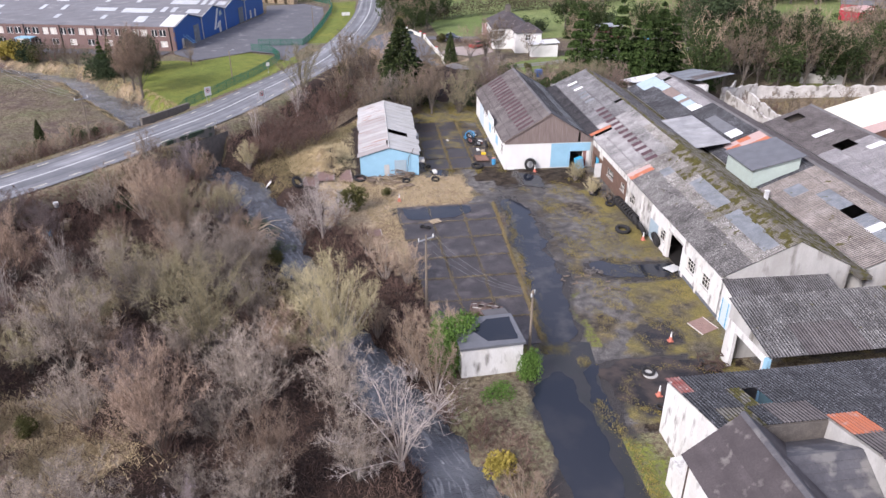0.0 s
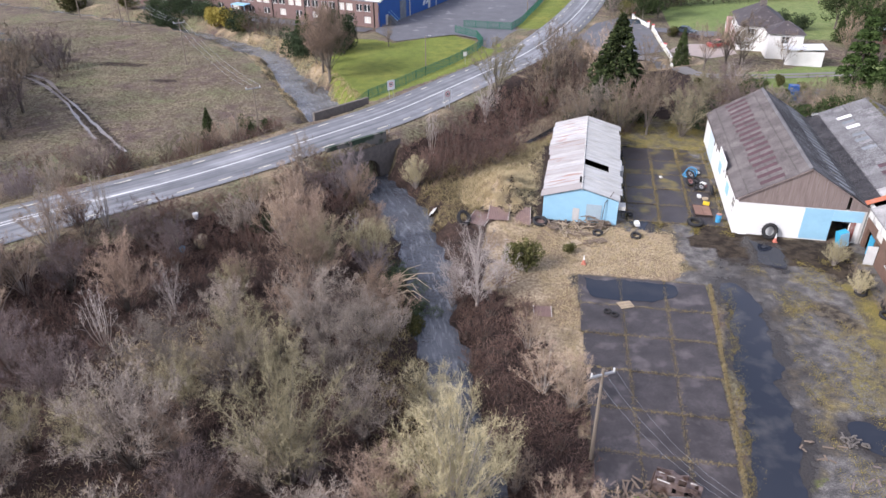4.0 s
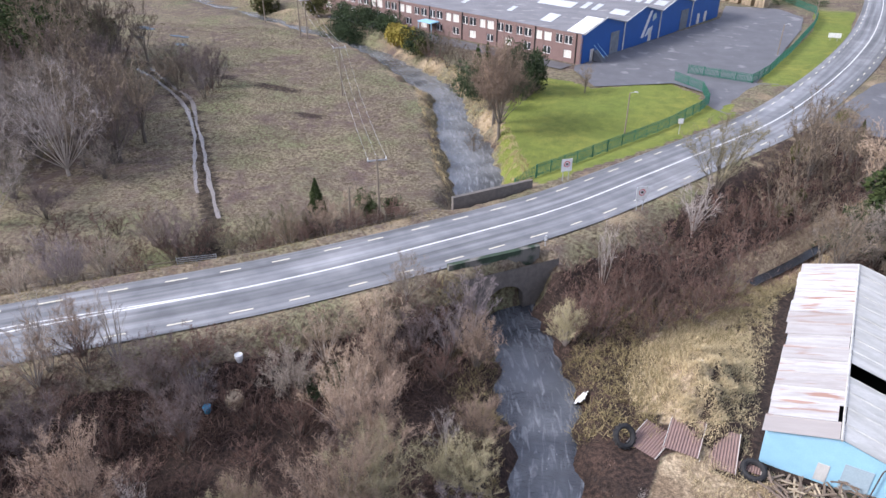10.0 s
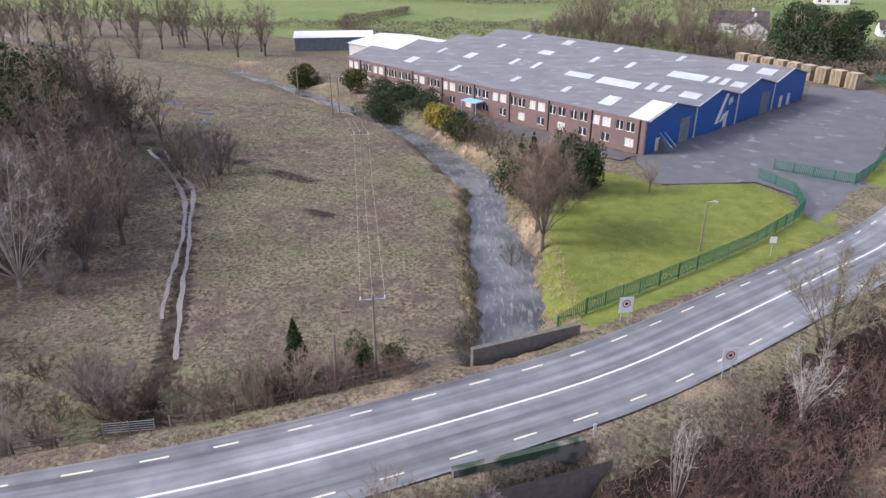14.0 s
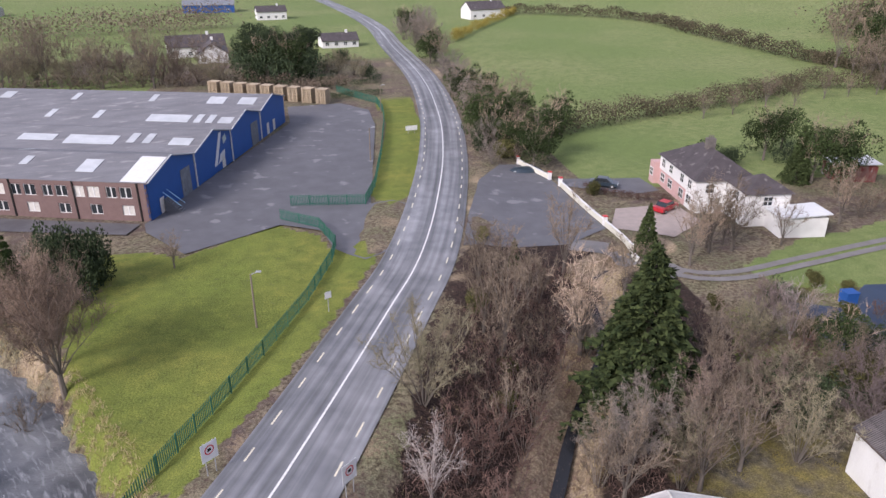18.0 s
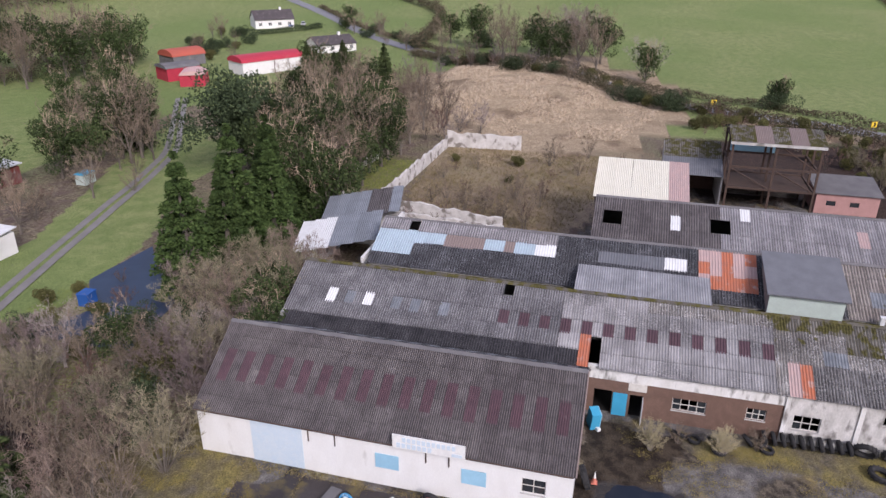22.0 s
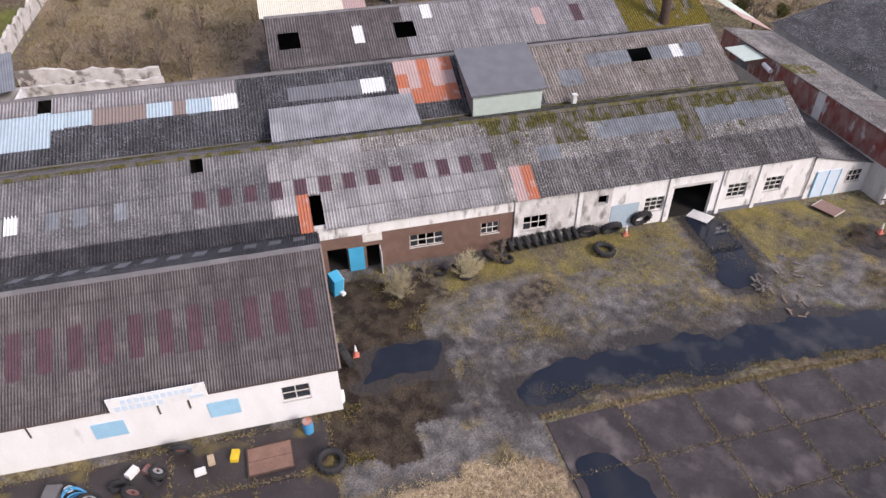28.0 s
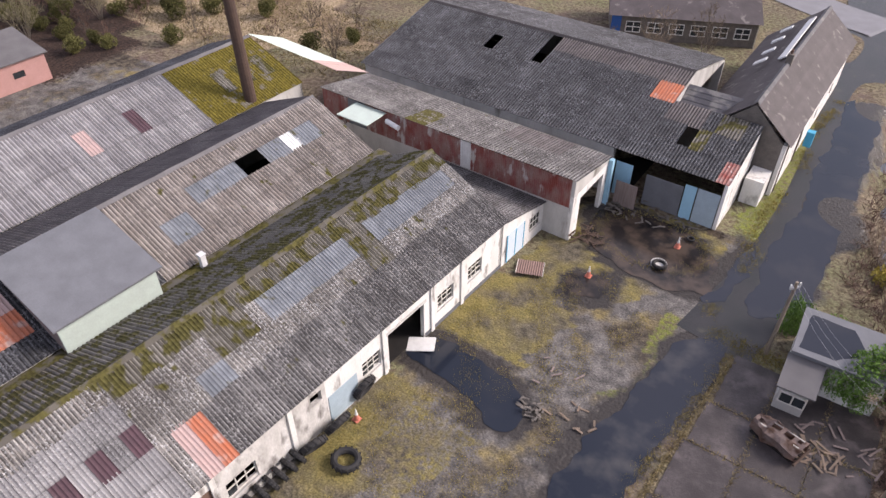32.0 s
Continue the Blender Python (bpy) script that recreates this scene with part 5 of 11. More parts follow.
for z in (3.3, 6.3, TH - 0.2):
    for u in (TU0, TU1):
        part("beam", boxes((u - 0.1, TV0, z, u + 0.1, TV1, z + 0.28)), M("rust_steel"), tw)
    for v in (TV0, TV1):
        part("beam", boxes((TU0, v - 0.1, z, TU1, v + 0.1, z + 0.28)), M("rust_steel"), tw)
for v0, v1, z0, z1 in ((TV0, 18.8, 6.4, TH), (18.8, TV1, 3.4, 6.3), (TV0, 18.8, 3.4, 6.3)):
    part("brace", tube(bmesh.new(), [(TU0, v0, z0), (TU0, v1, z1)], 0.09, 5), M("rust_steel"), tw)
part("panel", boxes((TU1 - 0.05, 17.5, 6.6, TU1 + 0.02, 24.0, 8.2)), M("paint_blue"), tw, "faded blue sheet panel")
part("panel", boxes((TU1 - 0.05, TV0, 0, TU1 + 0.02, TV1, 3.2)), M("stone_wall"), tw)
part("deck", boxes((TU0, TV0, 3.3, TU1, TV1, 3.42)), M("rust_steel"), tw)
roof_slope(tw, (TU0 - 0.5, TV0 - 0.4, TH + 0.15), (TU0 - 0.5, TV1 + 0.4, TH + 0.15), (56.0, TV0 - 0.4, 11.3), 1, "sheet_moss", [(2, 3, 0, 0, "timber_grey", 1), (6, 7, 0, 0, "timber_grey", 1)])
roof_slope(tw, (TU1 + 0.5, TV1 + 0.4, TH + 0.15), (TU1 + 0.5, TV0 - 0.4, TH + 0.15), (56.0, TV1 + 0.4, 11.3), 1, "sheet_dark", joined=True)
part("fascia", boxes((TU0 - 0.56, TV0 - 0.4, TH - 0.25, TU0 - 0.5, TV1 + 0.4, TH + 0.15)), M("render_grey"), tw)
bk = thing("roofed_bay", "low bay with a dark sloping roof behind the store", "building", FO)
roof_slope(bk, (52.5, 24.9, 4.6), (52.5, 33.0, 4.6), (61.0, 24.9, 7.4), 2, "felt_slate", [(0, 9, 1, 1, "sheet_moss", 1)])
part("wall", boxes((60.8, 24.9, 0, 61.0, 33, 7.3)), M("brick"), bk)
part("wall", prism(bmesh.new(), [(52.6, 0), (60.8, 0), (60.8, 7.25), (52.6, 4.55)], 32.8, 33.0, "y"), M("render_grey"), bk)
part("wall", prism(bmesh.new(), [(52.6, 0), (60.8, 0), (60.8, 7.25), (52.6, 4.55)], 24.9, 25.1, "y"), M("render_grey"), bk)
ps = thing("pink_store", "small pink rendered store with a flat grey roof", "store", FO)
mat("render_pink", (0.42, 0.24, 0.22), 0.85, (0.33, 0.19, 0.17), 1, 0.6, 12, 0.2)
part("wall", wall_with_holes("v", 54.2, 4.2, 12.2, 0, 2.9, 0.25, [(6.6, 7.8, 1.2, 1.9), (9.6, 10.8, 1.2, 1.9)]), M("render_pink"), ps)
part("wall", boxes((54.45, 4.2, 0, 60, 4.45, 2.9), (54.45, 11.95, 0, 60, 12.2, 2.9), (59.75, 4.45, 0, 60, 11.95, 2.9)), M("render_pink"), ps)
part("roof", prism(bmesh.new(), [(53.9, 2.92), (60.3, 3.9), (60.3, 4.0), (53.9, 3.04)], 3.9, 12.5, "y"), M("sheet_pale"), ps)
for v in (6.6, 9.6):
    part("window", boxes((54.3, v, 1.2, 54.34, v + 1.2, 1.9)), M("glass_dark"), ps)

# ---- southern part of the foundry ----
# lean-to between the front shed and the cross shed
lt = thing("lean_to", "white fronted lean-to with painted double doors and a grey roof", "lean-to", FO)
part("wall", prism(bmesh.new(), [(-5.6, 0), (-0.05, 0), (-0.05, 4.0), (-5.6, 2.7)], -0.05, 0.2, "x"), M("render_white"), lt)
part("double_door", boxes((-0.12, -2.8, 0.1, -0.06, -0.6, 2.6)), M("faded_blue"), lt, "blotched pale blue and white painted double doors")
for v in (-2.8, -1.7, -0.6):
    part("door_strap", boxes((-0.15, v - 0.04, 0.1, -0.122, v + 0.04, 2.6)), M("paint_cyan"), lt)
window_unit(lt, "v", -0.13, -4.9, -3.6, 1.2, 2.3, 3, 2, inset=0.02)
roof_slope(lt, (-0.3, -5.7, 2.75), (9.6, -5.7, 2.75), (-0.3, -0.05, 4.1), 2, "sheet_dark")

# cross shed with the red sheeted side
xs_ = thing("cross_shed", "long cross shed with red and white sheeted side and grey roof", "shed")
X0, X1 = 28.0, 52.5
part("wall", wall_with_holes("v", X0, 25.6, 31.4, 0, 4.0, 0.3, [(26.3, 30.2, 0, 3.3)]), M("render_white"), xs_)
part("gable", prism(bmesh.new(), [(25.6, 4.0), (31.4, 4.0), (31.4, 5.5), (25.6, 4.4)], X0, X0 + 0.3, "x"), M("render_grey"), xs_)
part("wall", boxes((X0 + 0.3, 31.1, 0, X1, 31.4, 3.0)), M("render_grey"), xs_)
nk = 25
for i in range(nk):
    a0 = X0 + 0.3 + (X1 - X0 - 0.3) * i / nk
    w = (X1 - X0 - 0.3) / nk
    ob = new("side_sheet", sheet_data(w * 1.01, 2.45, "sheet_white" if i == 9 else ("sheet_clear" if i in (20, 21) else "sheet_red")))
    ob.parent = xs_
    ob.matrix_basis = Matrix.Translation((a0 + w / 2, 31.45 + 0.01 * (i % 2), 3.0)) @ Matrix.Rotation(radians(90), 4, "X")
roof_slope(xs_, (X1, 25.3, 4.35), (X0 - 0.2, 25.3, 4.35), (X1, 31.6, 5.6), 2, "sheet_weathered", [(0, 3, 0, 0, "sheet_dark", 1), (9, 10, 1, 1, "sheet_moss", 1), (16, 20, 0, 0, "sheet_grey", 1)])
roof_slope(xs_, (64.5, 24.6, 4.5), (X1, 25.3, 4.4), (64.5, 28.6, 6.3), 1, "sheet_mint", [(8, 12, 0, 0, "sheet_pink", 1)], joined=True)
part("skylight_sheet", boxes((45.3, 31.5, 5.3, 48.5, 34.0, 5.38), m=Matrix.Translation((0, 0, 0))), M("sheet_mint"), xs_)
part("post", boxes((47.8, 33.6, 4.6, 48.0, 33.8, 5.3)), M("timber_grey"), xs_)
part("drum_pipe", tube(bmesh.new(), [(43.6, 32.1, 4.8), (45.0, 31.9, 4.9)], 0.22, 10), M("sheet_white"), xs_)
part("door_jamb", boxes((X0 - 0.35, 25.2, 0, X0 - 0.02, 25.6, 4.2)), M("paint_blue"), xs_, "pale blue end pier")

# big dark-roofed hall
bh = thing("casting_hall", "large hall with a dark weathered corrugated roof", "building")
DX0, DXM, DX1, DY0, DYR, DY1, DE, DR = 19.2, 26.4, 54.5, 3.0, 12.8, 24.0, 4.4, 6.95
DZM = DE + (DR - DE) * (24.0 - 17.0) / (24.0 - 12.8)
part("wall", boxes((DX0 + 0.1, 17.0, 0, DX0 + 0.35, 23.7, 4.3)), M("render_white"), bh)
part("gable", prism(bmesh.new(), [(17.0, 4.3), (23.7, 4.3), (17.0, DZM - 0.1)], DX0 + 0.1, DX0 + 0.35, "x"), M("render_white"), bh)
part("wall", boxes((DX0 + 0.35, 16.9, 0, DXM, 17.1, DZM - 0.15)), M("stone_wall"), bh)
part("wall", boxes((28.4, 23.5, 0, 54.2, 23.8, 4.3)), M("render_grey"), bh)
part("wall", boxes((DXM, 3.2, 0, 54.2, 3.5, 4.3)), M("render_grey"), bh)
part("wall", boxes((53.9, 3.5, 0, 54.2, 23.5, 4.3)), M("render_grey"), bh)
for x in (53.9, DXM):
    part("gable", prism(bmesh.new(), [(3.2, 4.3), (23.8, 4.3), (12.8, 6.8)], x, x + 0.25, "x"), M("render_grey"), bh)
for a, c, mt in ((19.6, 21.3, "sheet_blue"), (21.4, 22.3, "paint_blue"), (22.4, 25.4, "felt_slate"), (26.6, 28.0, "paint_blue")):
    part("hoarding", boxes((a, 23.74, 0.1, c, 23.8, 2.9 if mt == "felt_slate" else 3.2)), M(mt), bh)
part("hoarding", boxes((25.5, 25.0, 0.1, 27.3, 25.06, 2.3)), M("timber_grey"), bh)
roof_slope(bh, (DX0, DY1, DE), (DXM, DY1, DE), (DX0, 17.0, DZM), 3, "sheet_soot", [(0, 0, 0, 0, "sheet_red", 1), (4, 6, 2, 2, "sheet_grey", 1), (1, 2, 2, 2, "sheet_moss", 1), (3, 3, 1, 1, "sheet_moss", 1)], holes=[(4, 1)])
roof_slope(bh, (DXM, DY1, DE), (DX1, DY1, DE), (DXM, DYR, DR), 5, "sheet_soot", [(0, 1, 3, 3, "sheet_orange", 1), (1, 1, 4, 4, "sheet_mint", 1), (0, 12, 4, 4, "sheet_grey", 1)], holes=[(12, 3), (12, 4), (17, 3)])
roof_slope(bh, (DX1, DY0, DE), (DXM, DY0, DE), (DX1, DYR, DR), 4, "sheet_soot", joined=True)
ridge_caps(bh, (DXM, DYR, DR + 0.05), (DX1, DYR, DR + 0.05), "sheet_grey")
part("floor_slab", boxes((DXM + 0.5, 4, -0.02, 53.5, 23.4, 0.03)), M("black_and_inner_shade"), bh)

# slate-roofed end house by the entrance
eh = thing("gate_house", "two-storey white house with a slate roof and rooflights", "house")
HX0, HXR, HX1, HY0, HY1, HE, HR = 17.2, 20.3, 25.0, -7.5, 16.6, 4.7, 7.5
part("wall", wall_with_holes("v", HX0, HY0, HY1, 0, HE, 0.3, [(-3, -1.9, 1, 2.2), (3, 4.1, 1, 2.2), (8.3, 9.3, 0, 2.0), (11.4, 12.6, 2.6, 3.7)]), M("render_white"), eh)
part("wall", boxes((HX1 - 0.3, HY0, 0, HX1, HY1, 3.3)), M("render_grey"), eh)
for y in (HY0, HY1 - 0.3):
    part("gable", prism(bmesh.new(), [(HX0 + 0.3, 0), (HX1 - 0.3, 0), (HX1 - 0.3, 3.2), (HXR, HR - 0.1), (HX0 + 0.3, HE)], y, y + 0.3, "y"), M("stone_wall"), eh)
mat("slate_pale", (0.125, 0.122, 0.132), 0.65, (0.075, 0.072, 0.08), 0.8, 0.85, 8, 0.45, vary=0.35, third=(0.2, 0.19, 0.18), third_scale=0.9, third_at=0.56, third_soft=0.12)


def slate_roof(parent, e0, e1, r0, r1, material, rows=12, thick=0.1):
    """Courses of slates lapped over one another."""
    e0, e1, r0, r1 = map(Vector, (e0, e1, r0, r1))
    nrm = (e1 - e0).cross(r0 - e0).normalized()
    if nrm.z < 0:
        nrm = -nrm
    for k in range(rows):
        a, c = k / rows, (k + 1.25) / rows
        bm = bmesh.new()
        p = [e0.lerp(r0, a) + nrm * 0.05, e1.lerp(r1, a) + nrm * 0.05, e1.lerp(r1, min(c, 1)) + nrm * 0.015, e0.lerp(r0, min(c, 1)) + nrm * 0.015]
        top = [bm.verts.new(q) for q in p]
        low = [bm.verts.new(q - nrm * 0.05) for q in p]
        bm.faces.new(top), bm.faces.new(low[::-1])
        for i in range(4):
            bm.faces.new((low[i], low[(i + 1) % 4], top[(i + 1) % 4], top[i]))
        part("slate_course", bm, M(material), parent)


slate_roof(eh, (HX0 - 0.3, HY0, HE), (HX0 - 0.3, HY1, HE), (HXR, HY0, HR), (HXR, HY1, HR), "slate")
slate_roof(eh, (HX1 + 0.2, HY1, 3.3), (HX1 + 0.2, HY0, 3.3), (HXR, HY1, HR), (HXR, HY0, HR), "slate", 8)
ridge_caps(eh, (HXR, HY0, HR + 0.06), (HXR, HY1, HR + 0.06), "slate_pale")
for y, a in ((-3.5, 0.5), (-0.5, 0.5), (2.6, 0.5), (5.2, 0.5)):
    part("rooflight", boxes((22.3, y, 6.05, 23.5, y + 0.7, 6.15), m=Matrix.Translation((0, 0, 0)) @ Matrix.Translation((22.9, y, 6.1)) @ Matrix.Rotation(radians(39), 4, "Y") @ Matrix.Translation((-22.9, -y, -6.1))), M("sheet_white"), eh)
part("rooflight", boxes((20.8, -4.6, 7.1, 21.5, 6.2, 7.2), m=Matrix.Translation((21.1, 0, 7.15)) @ Matrix.Rotation(radians(39), 4, "Y") @ Matrix.Translation((-21.1, 0, -7.15))), M("sheet_white"), eh, "long white rooflight strip")
part("cross_wing", prism(bmesh.new(), [(11.2, 0), (16.6, 0), (16.6, 4.3), (14.0, 6.1), (11.2, 4.3)], 24.6, 27.6, "x"), M("stone_wall"), eh)
slate_roof(eh, (21.6, 10.9, 4.4), (27.9, 10.9, 4.4), (21.6, 14.0, 6.3), (27.9, 14.0, 6.3), "slate_pale", 7)
slate_roof(eh, (27.9, 17.0, 4.4), (21.6, 17.0, 4.4), (27.9, 14.0, 6.3), (21.6, 14.0, 6.3), "slate_pale", 7)
part("chimney", boxes((20.0, 7.6, 7.3, 20.5, 8.1, 8.35)), M("stone_wall"), eh)
part("chimney_pot", tube(bmesh.new(), [(20.25, 7.85, 8.35), (20.25, 7.85, 8.7)], 0.11, 8), M("brick"), eh)
part("bracket_sign", boxes((16.2, 8.6, 1.2, 16.85, 9.2, 2.6)), M("paint_cyan"), eh, "blue door canopy")
for y in (-2.45, 3.55):
    part("window", window_frame("v", HX0 + 0.1, y - 0.5, y + 0.5, 1.05, 2.15, 2, 2), M("frame_white"), eh)
for y in (9.0, 14.8):
    part("downpipe", tube(bmesh.new(), [(HX0 - 0.06, y + 1.2, 0.05), (HX0 - 0.06, y + 1.2, HE)], 0.05), M("rust_steel"), eh)
part("outhouse", boxes((17.6, 16.65, 0, 19.1, 18.8, 2.3)), M("render_white"), eh)

# ruined lean-to at the north end
mat("sheet_slate", (0.22, 0.24, 0.265), 0.5, (0.16, 0.175, 0.195), 0.8, 0.7, 8, 0.3, vary=0.3)
gl = thing("end_annex", "collapsing annex with bent grey-blue roof sheets", "annex", FO)
roof_slope(gl, (14.5, 72.5, 3.8), (18.5, 64.0, 4.8), (29.0, 72.0, 5.2), 2, "sheet_slate", [(0, 2, 0, 0, "sheet_white", 1), (4, 5, 1, 1, "sheet_grey", 1)], col=1.3)
part("wall", wall_with_holes("u", 63.6, 13.2, 27.0, 0, 4.9, 0.3, [(14.6, 15.6, 0.8, 4.5), (17.6, 18.6, 1.4, 4.4)]), M("render_white"), gl)
part("wall", boxes((27.0, 63.6, 0, 27.3, 72, 4.8)), M("render_grey"), gl)
part("wall", boxes((16.0, 71.6, 0, 27.0, 71.9, 3.9)), M("render_grey"), gl)

# broken walls of the roofless bay
mat("wall_peeling", (0.6, 0.58, 0.55), 0.9, (0.38, 0.35, 0.32), 0.9, 0.8, 8, 0.3, 0.3, 10, third=(0.18, 0.16, 0.14), third_scale=0.7, third_at=0.54, third_soft=0.1)


def ragged_wall(p0, p1, h, thick=0.35, seed=1, drop=0.0):
    """A ruined wall with a broken top."""
    p0, p1 = Vector((*p0, 0)), Vector((*p1, 0))
    n = max(3, int((p1 - p0).length / 0.9))
    r = random.Random(seed)
    d = (p1 - p0) / n
    s = Vector((-d.y, d.x, 0)).normalized() * thick / 2
    bm = bmesh.new()
    hs = [h * (1 - drop * i / n) + r.uniform(-0.35, 0.15) for i in range(n + 1)]
    rows = []
    for i in range(n + 1):
        p = p0 + d * i
        b = Vector((0, 0, gz(p.x, p.y) - 0.3))
        rows.append([bm.verts.new(q) for q in (p + s + b, p - s + b, p - s + Vector((0, 0, hs[i])), p + s + Vector((0, 0, hs[i] + r.uniform(-0.1, 0.1))))])
    for q, w in zip(rows, rows[1:]):
        for k in range(4):
            bm.faces.new((q[k], q[(k + 1) % 4], w[(k + 1) % 4], w[k]))
    bm.faces.new(rows[0]), bm.faces.new(rows[-1][::-1])
    bmesh.ops.recalc_face_normals(bm, faces=bm.faces)
    return bm


for k, (a, c, h, dr_) in enumerate((((66.6, 103.6), (66.2, 88.0), 2.6, 0.35), ((74.0, 106.5), (106.5, 104.0), 2.4, 0.1), ((107.0, 104.0), (107.6, 90.5), 2.9, 0.1), ((67.5, 104.5), (73.0, 112.0), 2.6, 0.2),
                                    ((88.8, 115.3), (97.4, 113.8), 2.6, 0.4), ((69.6, 102.4), (68.0, 88.4), 2.9, 0.25), ((66.0, 104.2), (74.0, 106.3), 2.9, 0.0))):
    tagged(part("ruined_wall", ragged_wall(a, c, h, seed=k, drop=dr_), M("wall_peeling")), "broken whitewashed wall of a roofless bay", "wall", kind="structure")

# ---- yard ----
mat("slab", (0.08, 0.068, 0.068), 0.42, (0.03, 0.025, 0.025), 0.7, 0.95, 6, 0.75, 0.4, 12, vary=0.3, third=(0.13, 0.11, 0.107), third_scale=0.5, third_at=0.55, third_soft=0.15)
yd = thing("yard_paving", "worn dark yard slabs with weedy joints", "paving", kind="structure")
ye = [35.5, 40.0, 43.4, 47.8, 52.2, 56.8, 61.2, 65.9]
for j in range(len(ye) - 1):
    for i in range(3):
        y0, y1 = ye[j] + 0.012, ye[j + 1] - 0.012
        lft = 5.2 - 0.05 * (y0 - 36)
        rgt = 13.9 + 0.066 * (y0 - 36)
        x0, x1 = lft + (rgt - lft) * i / 3 + 0.012, lft + (rgt - lft) * (i + 1) / 3 - 0.012
        part("slab", boxes((x0, y0, -0.15, x1, y1, 0.05 + 0.012 * ((i * 7 + j * 3) % 4))), M("slab"), yd)
mat("slab_moss", (0.056, 0.047, 0.047), 0.4, (0.03, 0.024, 0.024), 0.5, 0.9, 7, 0.4, 0.2, 18, third=(0.15, 0.118, 0.036), third_scale=0.3, third_at=0.55, third_soft=0.12)
for j in range(5):
    for i in range(3):
        y0, y1 = 78.2 + j * 4.4 + 0.012, 78.2 + (j + 1) * 4.4 - 0.012
        x0, x1 = 9.3 + i * 3.4 + 0.03 * (y0 - 78) + 0.012, 9.3 + (i + 1) * 3.4 + 0.03 * (y0 - 78) - 0.012
        part("slab", boxes((x0, y0, -0.15, x1, y1, 0.04 + 0.012 * ((i * 5 + j * 3) % 4))), M("slab_moss"), yd)
mat("tarmac_wet", (0.033, 0.032, 0.034), 0.36, (0.021, 0.025, 0.025), 0.5, 0.8, 9, 0.4, 0.2, 20, third=(0.075, 0.07, 0.052), third_scale=0.7, third_at=0.63, third_soft=0.12)
lane_line = spline([(15.4, 35.5, 0), (15.0, 33, 0), (13.9, 26, 0), (13.6, 16, 0), (14.2, 4, 0), (15.5, -10, 0), (17, -24, 0), (24, -60, 0)], 2.0)
tagged(part("pavement_lane", ribbon(lane_line, -2.6, 2.4, 0.02), M("tarmac_wet")), "old wet tarmac lane through the yard", "lane", kind="structure")


def blotch(bm, outline, z, seed=0, rag=0.35, step=0.5):
    """A flat sheet with a ragged outline, pushed in and out across its edge."""
    area = sum(a[0] * c[1] - c[0] * a[1] for a, c in zip(outline, outline[1:] + outline[:1]))
    loop = spline([(x, y, 0) for x, y in outline + outline[:1]], step)[:-1] if len(outline) > 4 and rag > 0.3 else []
    if not loop:
        for (x0, y0), (x1, y1) in zip(outline, outline[1:] + outline[:1]):
            n = max(1, int(math.hypot(x1 - x0, y1 - y0) / step))
            loop += [Vector((x0 + (x1 - x0) * i / n, y0 + (y1 - y0) * i / n, 0)) for i in range(n)]
    pts = []
    for i, p in enumerate(loop):
        d = (loop[(i + 1) % len(loop)] - loop[i - 1]).normalized()
        out = Vector((d.y, -d.x)) * (1 if area > 0 else -1)
        k = noise.noise((p.x * 0.45, p.y * 0.45, seed)) * rag + noise.noise((p.x * 1.4, p.y * 1.4, seed + 5)) * rag * 0.4
        pts.append((p.x + out.x * k, p.y + out.y * k))
    f = bm.faces.new([bm.verts.new((x, y, z)) for x, y in pts])
    bmesh.ops.triangulate(bm, faces=[f])
    for f in bm.faces:
        if f.normal.z < 0:
            f.normal_flip()
    return bm


# the doorway's black tarmac strip, third in the list, is drawn as water too
for k, (o, z) in enumerate(PUDDLES):
    tagged(part("water_puddle", blotch(bmesh.new(), o, z, k, 0.75 if k == 0 else 0.55, 0.2), M("hollow_mud" if k in (3, 5) else "lane_puddle" if k == 0 else "puddle_water")), "shallow rain puddle reflecting the sky", "puddle", kind="structure")


for k, (cx, cy, rx, ry) in enumerate(((-132.8, 147, 3.4, 1.1), (-119.4, 144.2, 2.8, 0.8), (-114, 139.6, 2.0, 0.7), (-126, 140, 1.6, 0.5))):
    tagged(part("water_field_pool", blotch(bmesh.new(), [(cx + rx * math.cos(a), cy + ry * math.sin(a)) for a in (0, 0.9, 1.8, 2.7, 3.6, 4.5, 5.4)], gz(cx, cy) + 0.09, k + 30, 0.5, 0.5), M("puddle_water")), "shallow flood water lying in the wet field", "puddle", kind="structure")


# ---- blue shed by the river ----
SH = Matrix.Translation((0.1, 77.2, 0)) @ Matrix.Rotation(radians(-2.2), 4, "Z")
mat("sheet_steel", (0.58, 0.575, 0.565), 0.55, (0.34, 0.32, 0.31), 1.0, 0.8, 6, 0.4, vary=0.9, vary_col=(0.27, 0.24, 0.225), third=(0.30, 0.15, 0.10), third_scale=0.7, third_at=0.56, third_soft=0.08, stretch=(0.35, 2.6, 1))
mat("sheet_steel_clean", (0.57, 0.565, 0.54), 0.55, (0.37, 0.36, 0.33), 0.9, 0.9, 7, 0.4, vary=0.35, vary_col=(0.4, 0.39, 0.36), third=(0.27, 0.27, 0.24), third_scale=0.4, third_at=0.55, third_soft=0.2, stretch=(0.5, 2.0, 1))
bs = thing("blue_shed", "pale blue shed with rusting white metal roof sheets", "shed", SH)
SW, SL, SE_, SR = 7.9, 23.3, 2.75, 3.95
part("wall", boxes((0, 0, 0, 0.12, SL, SE_), (SW - 0.12, 0, 0, SW, SL, SE_)), M("paint_blue"), bs)
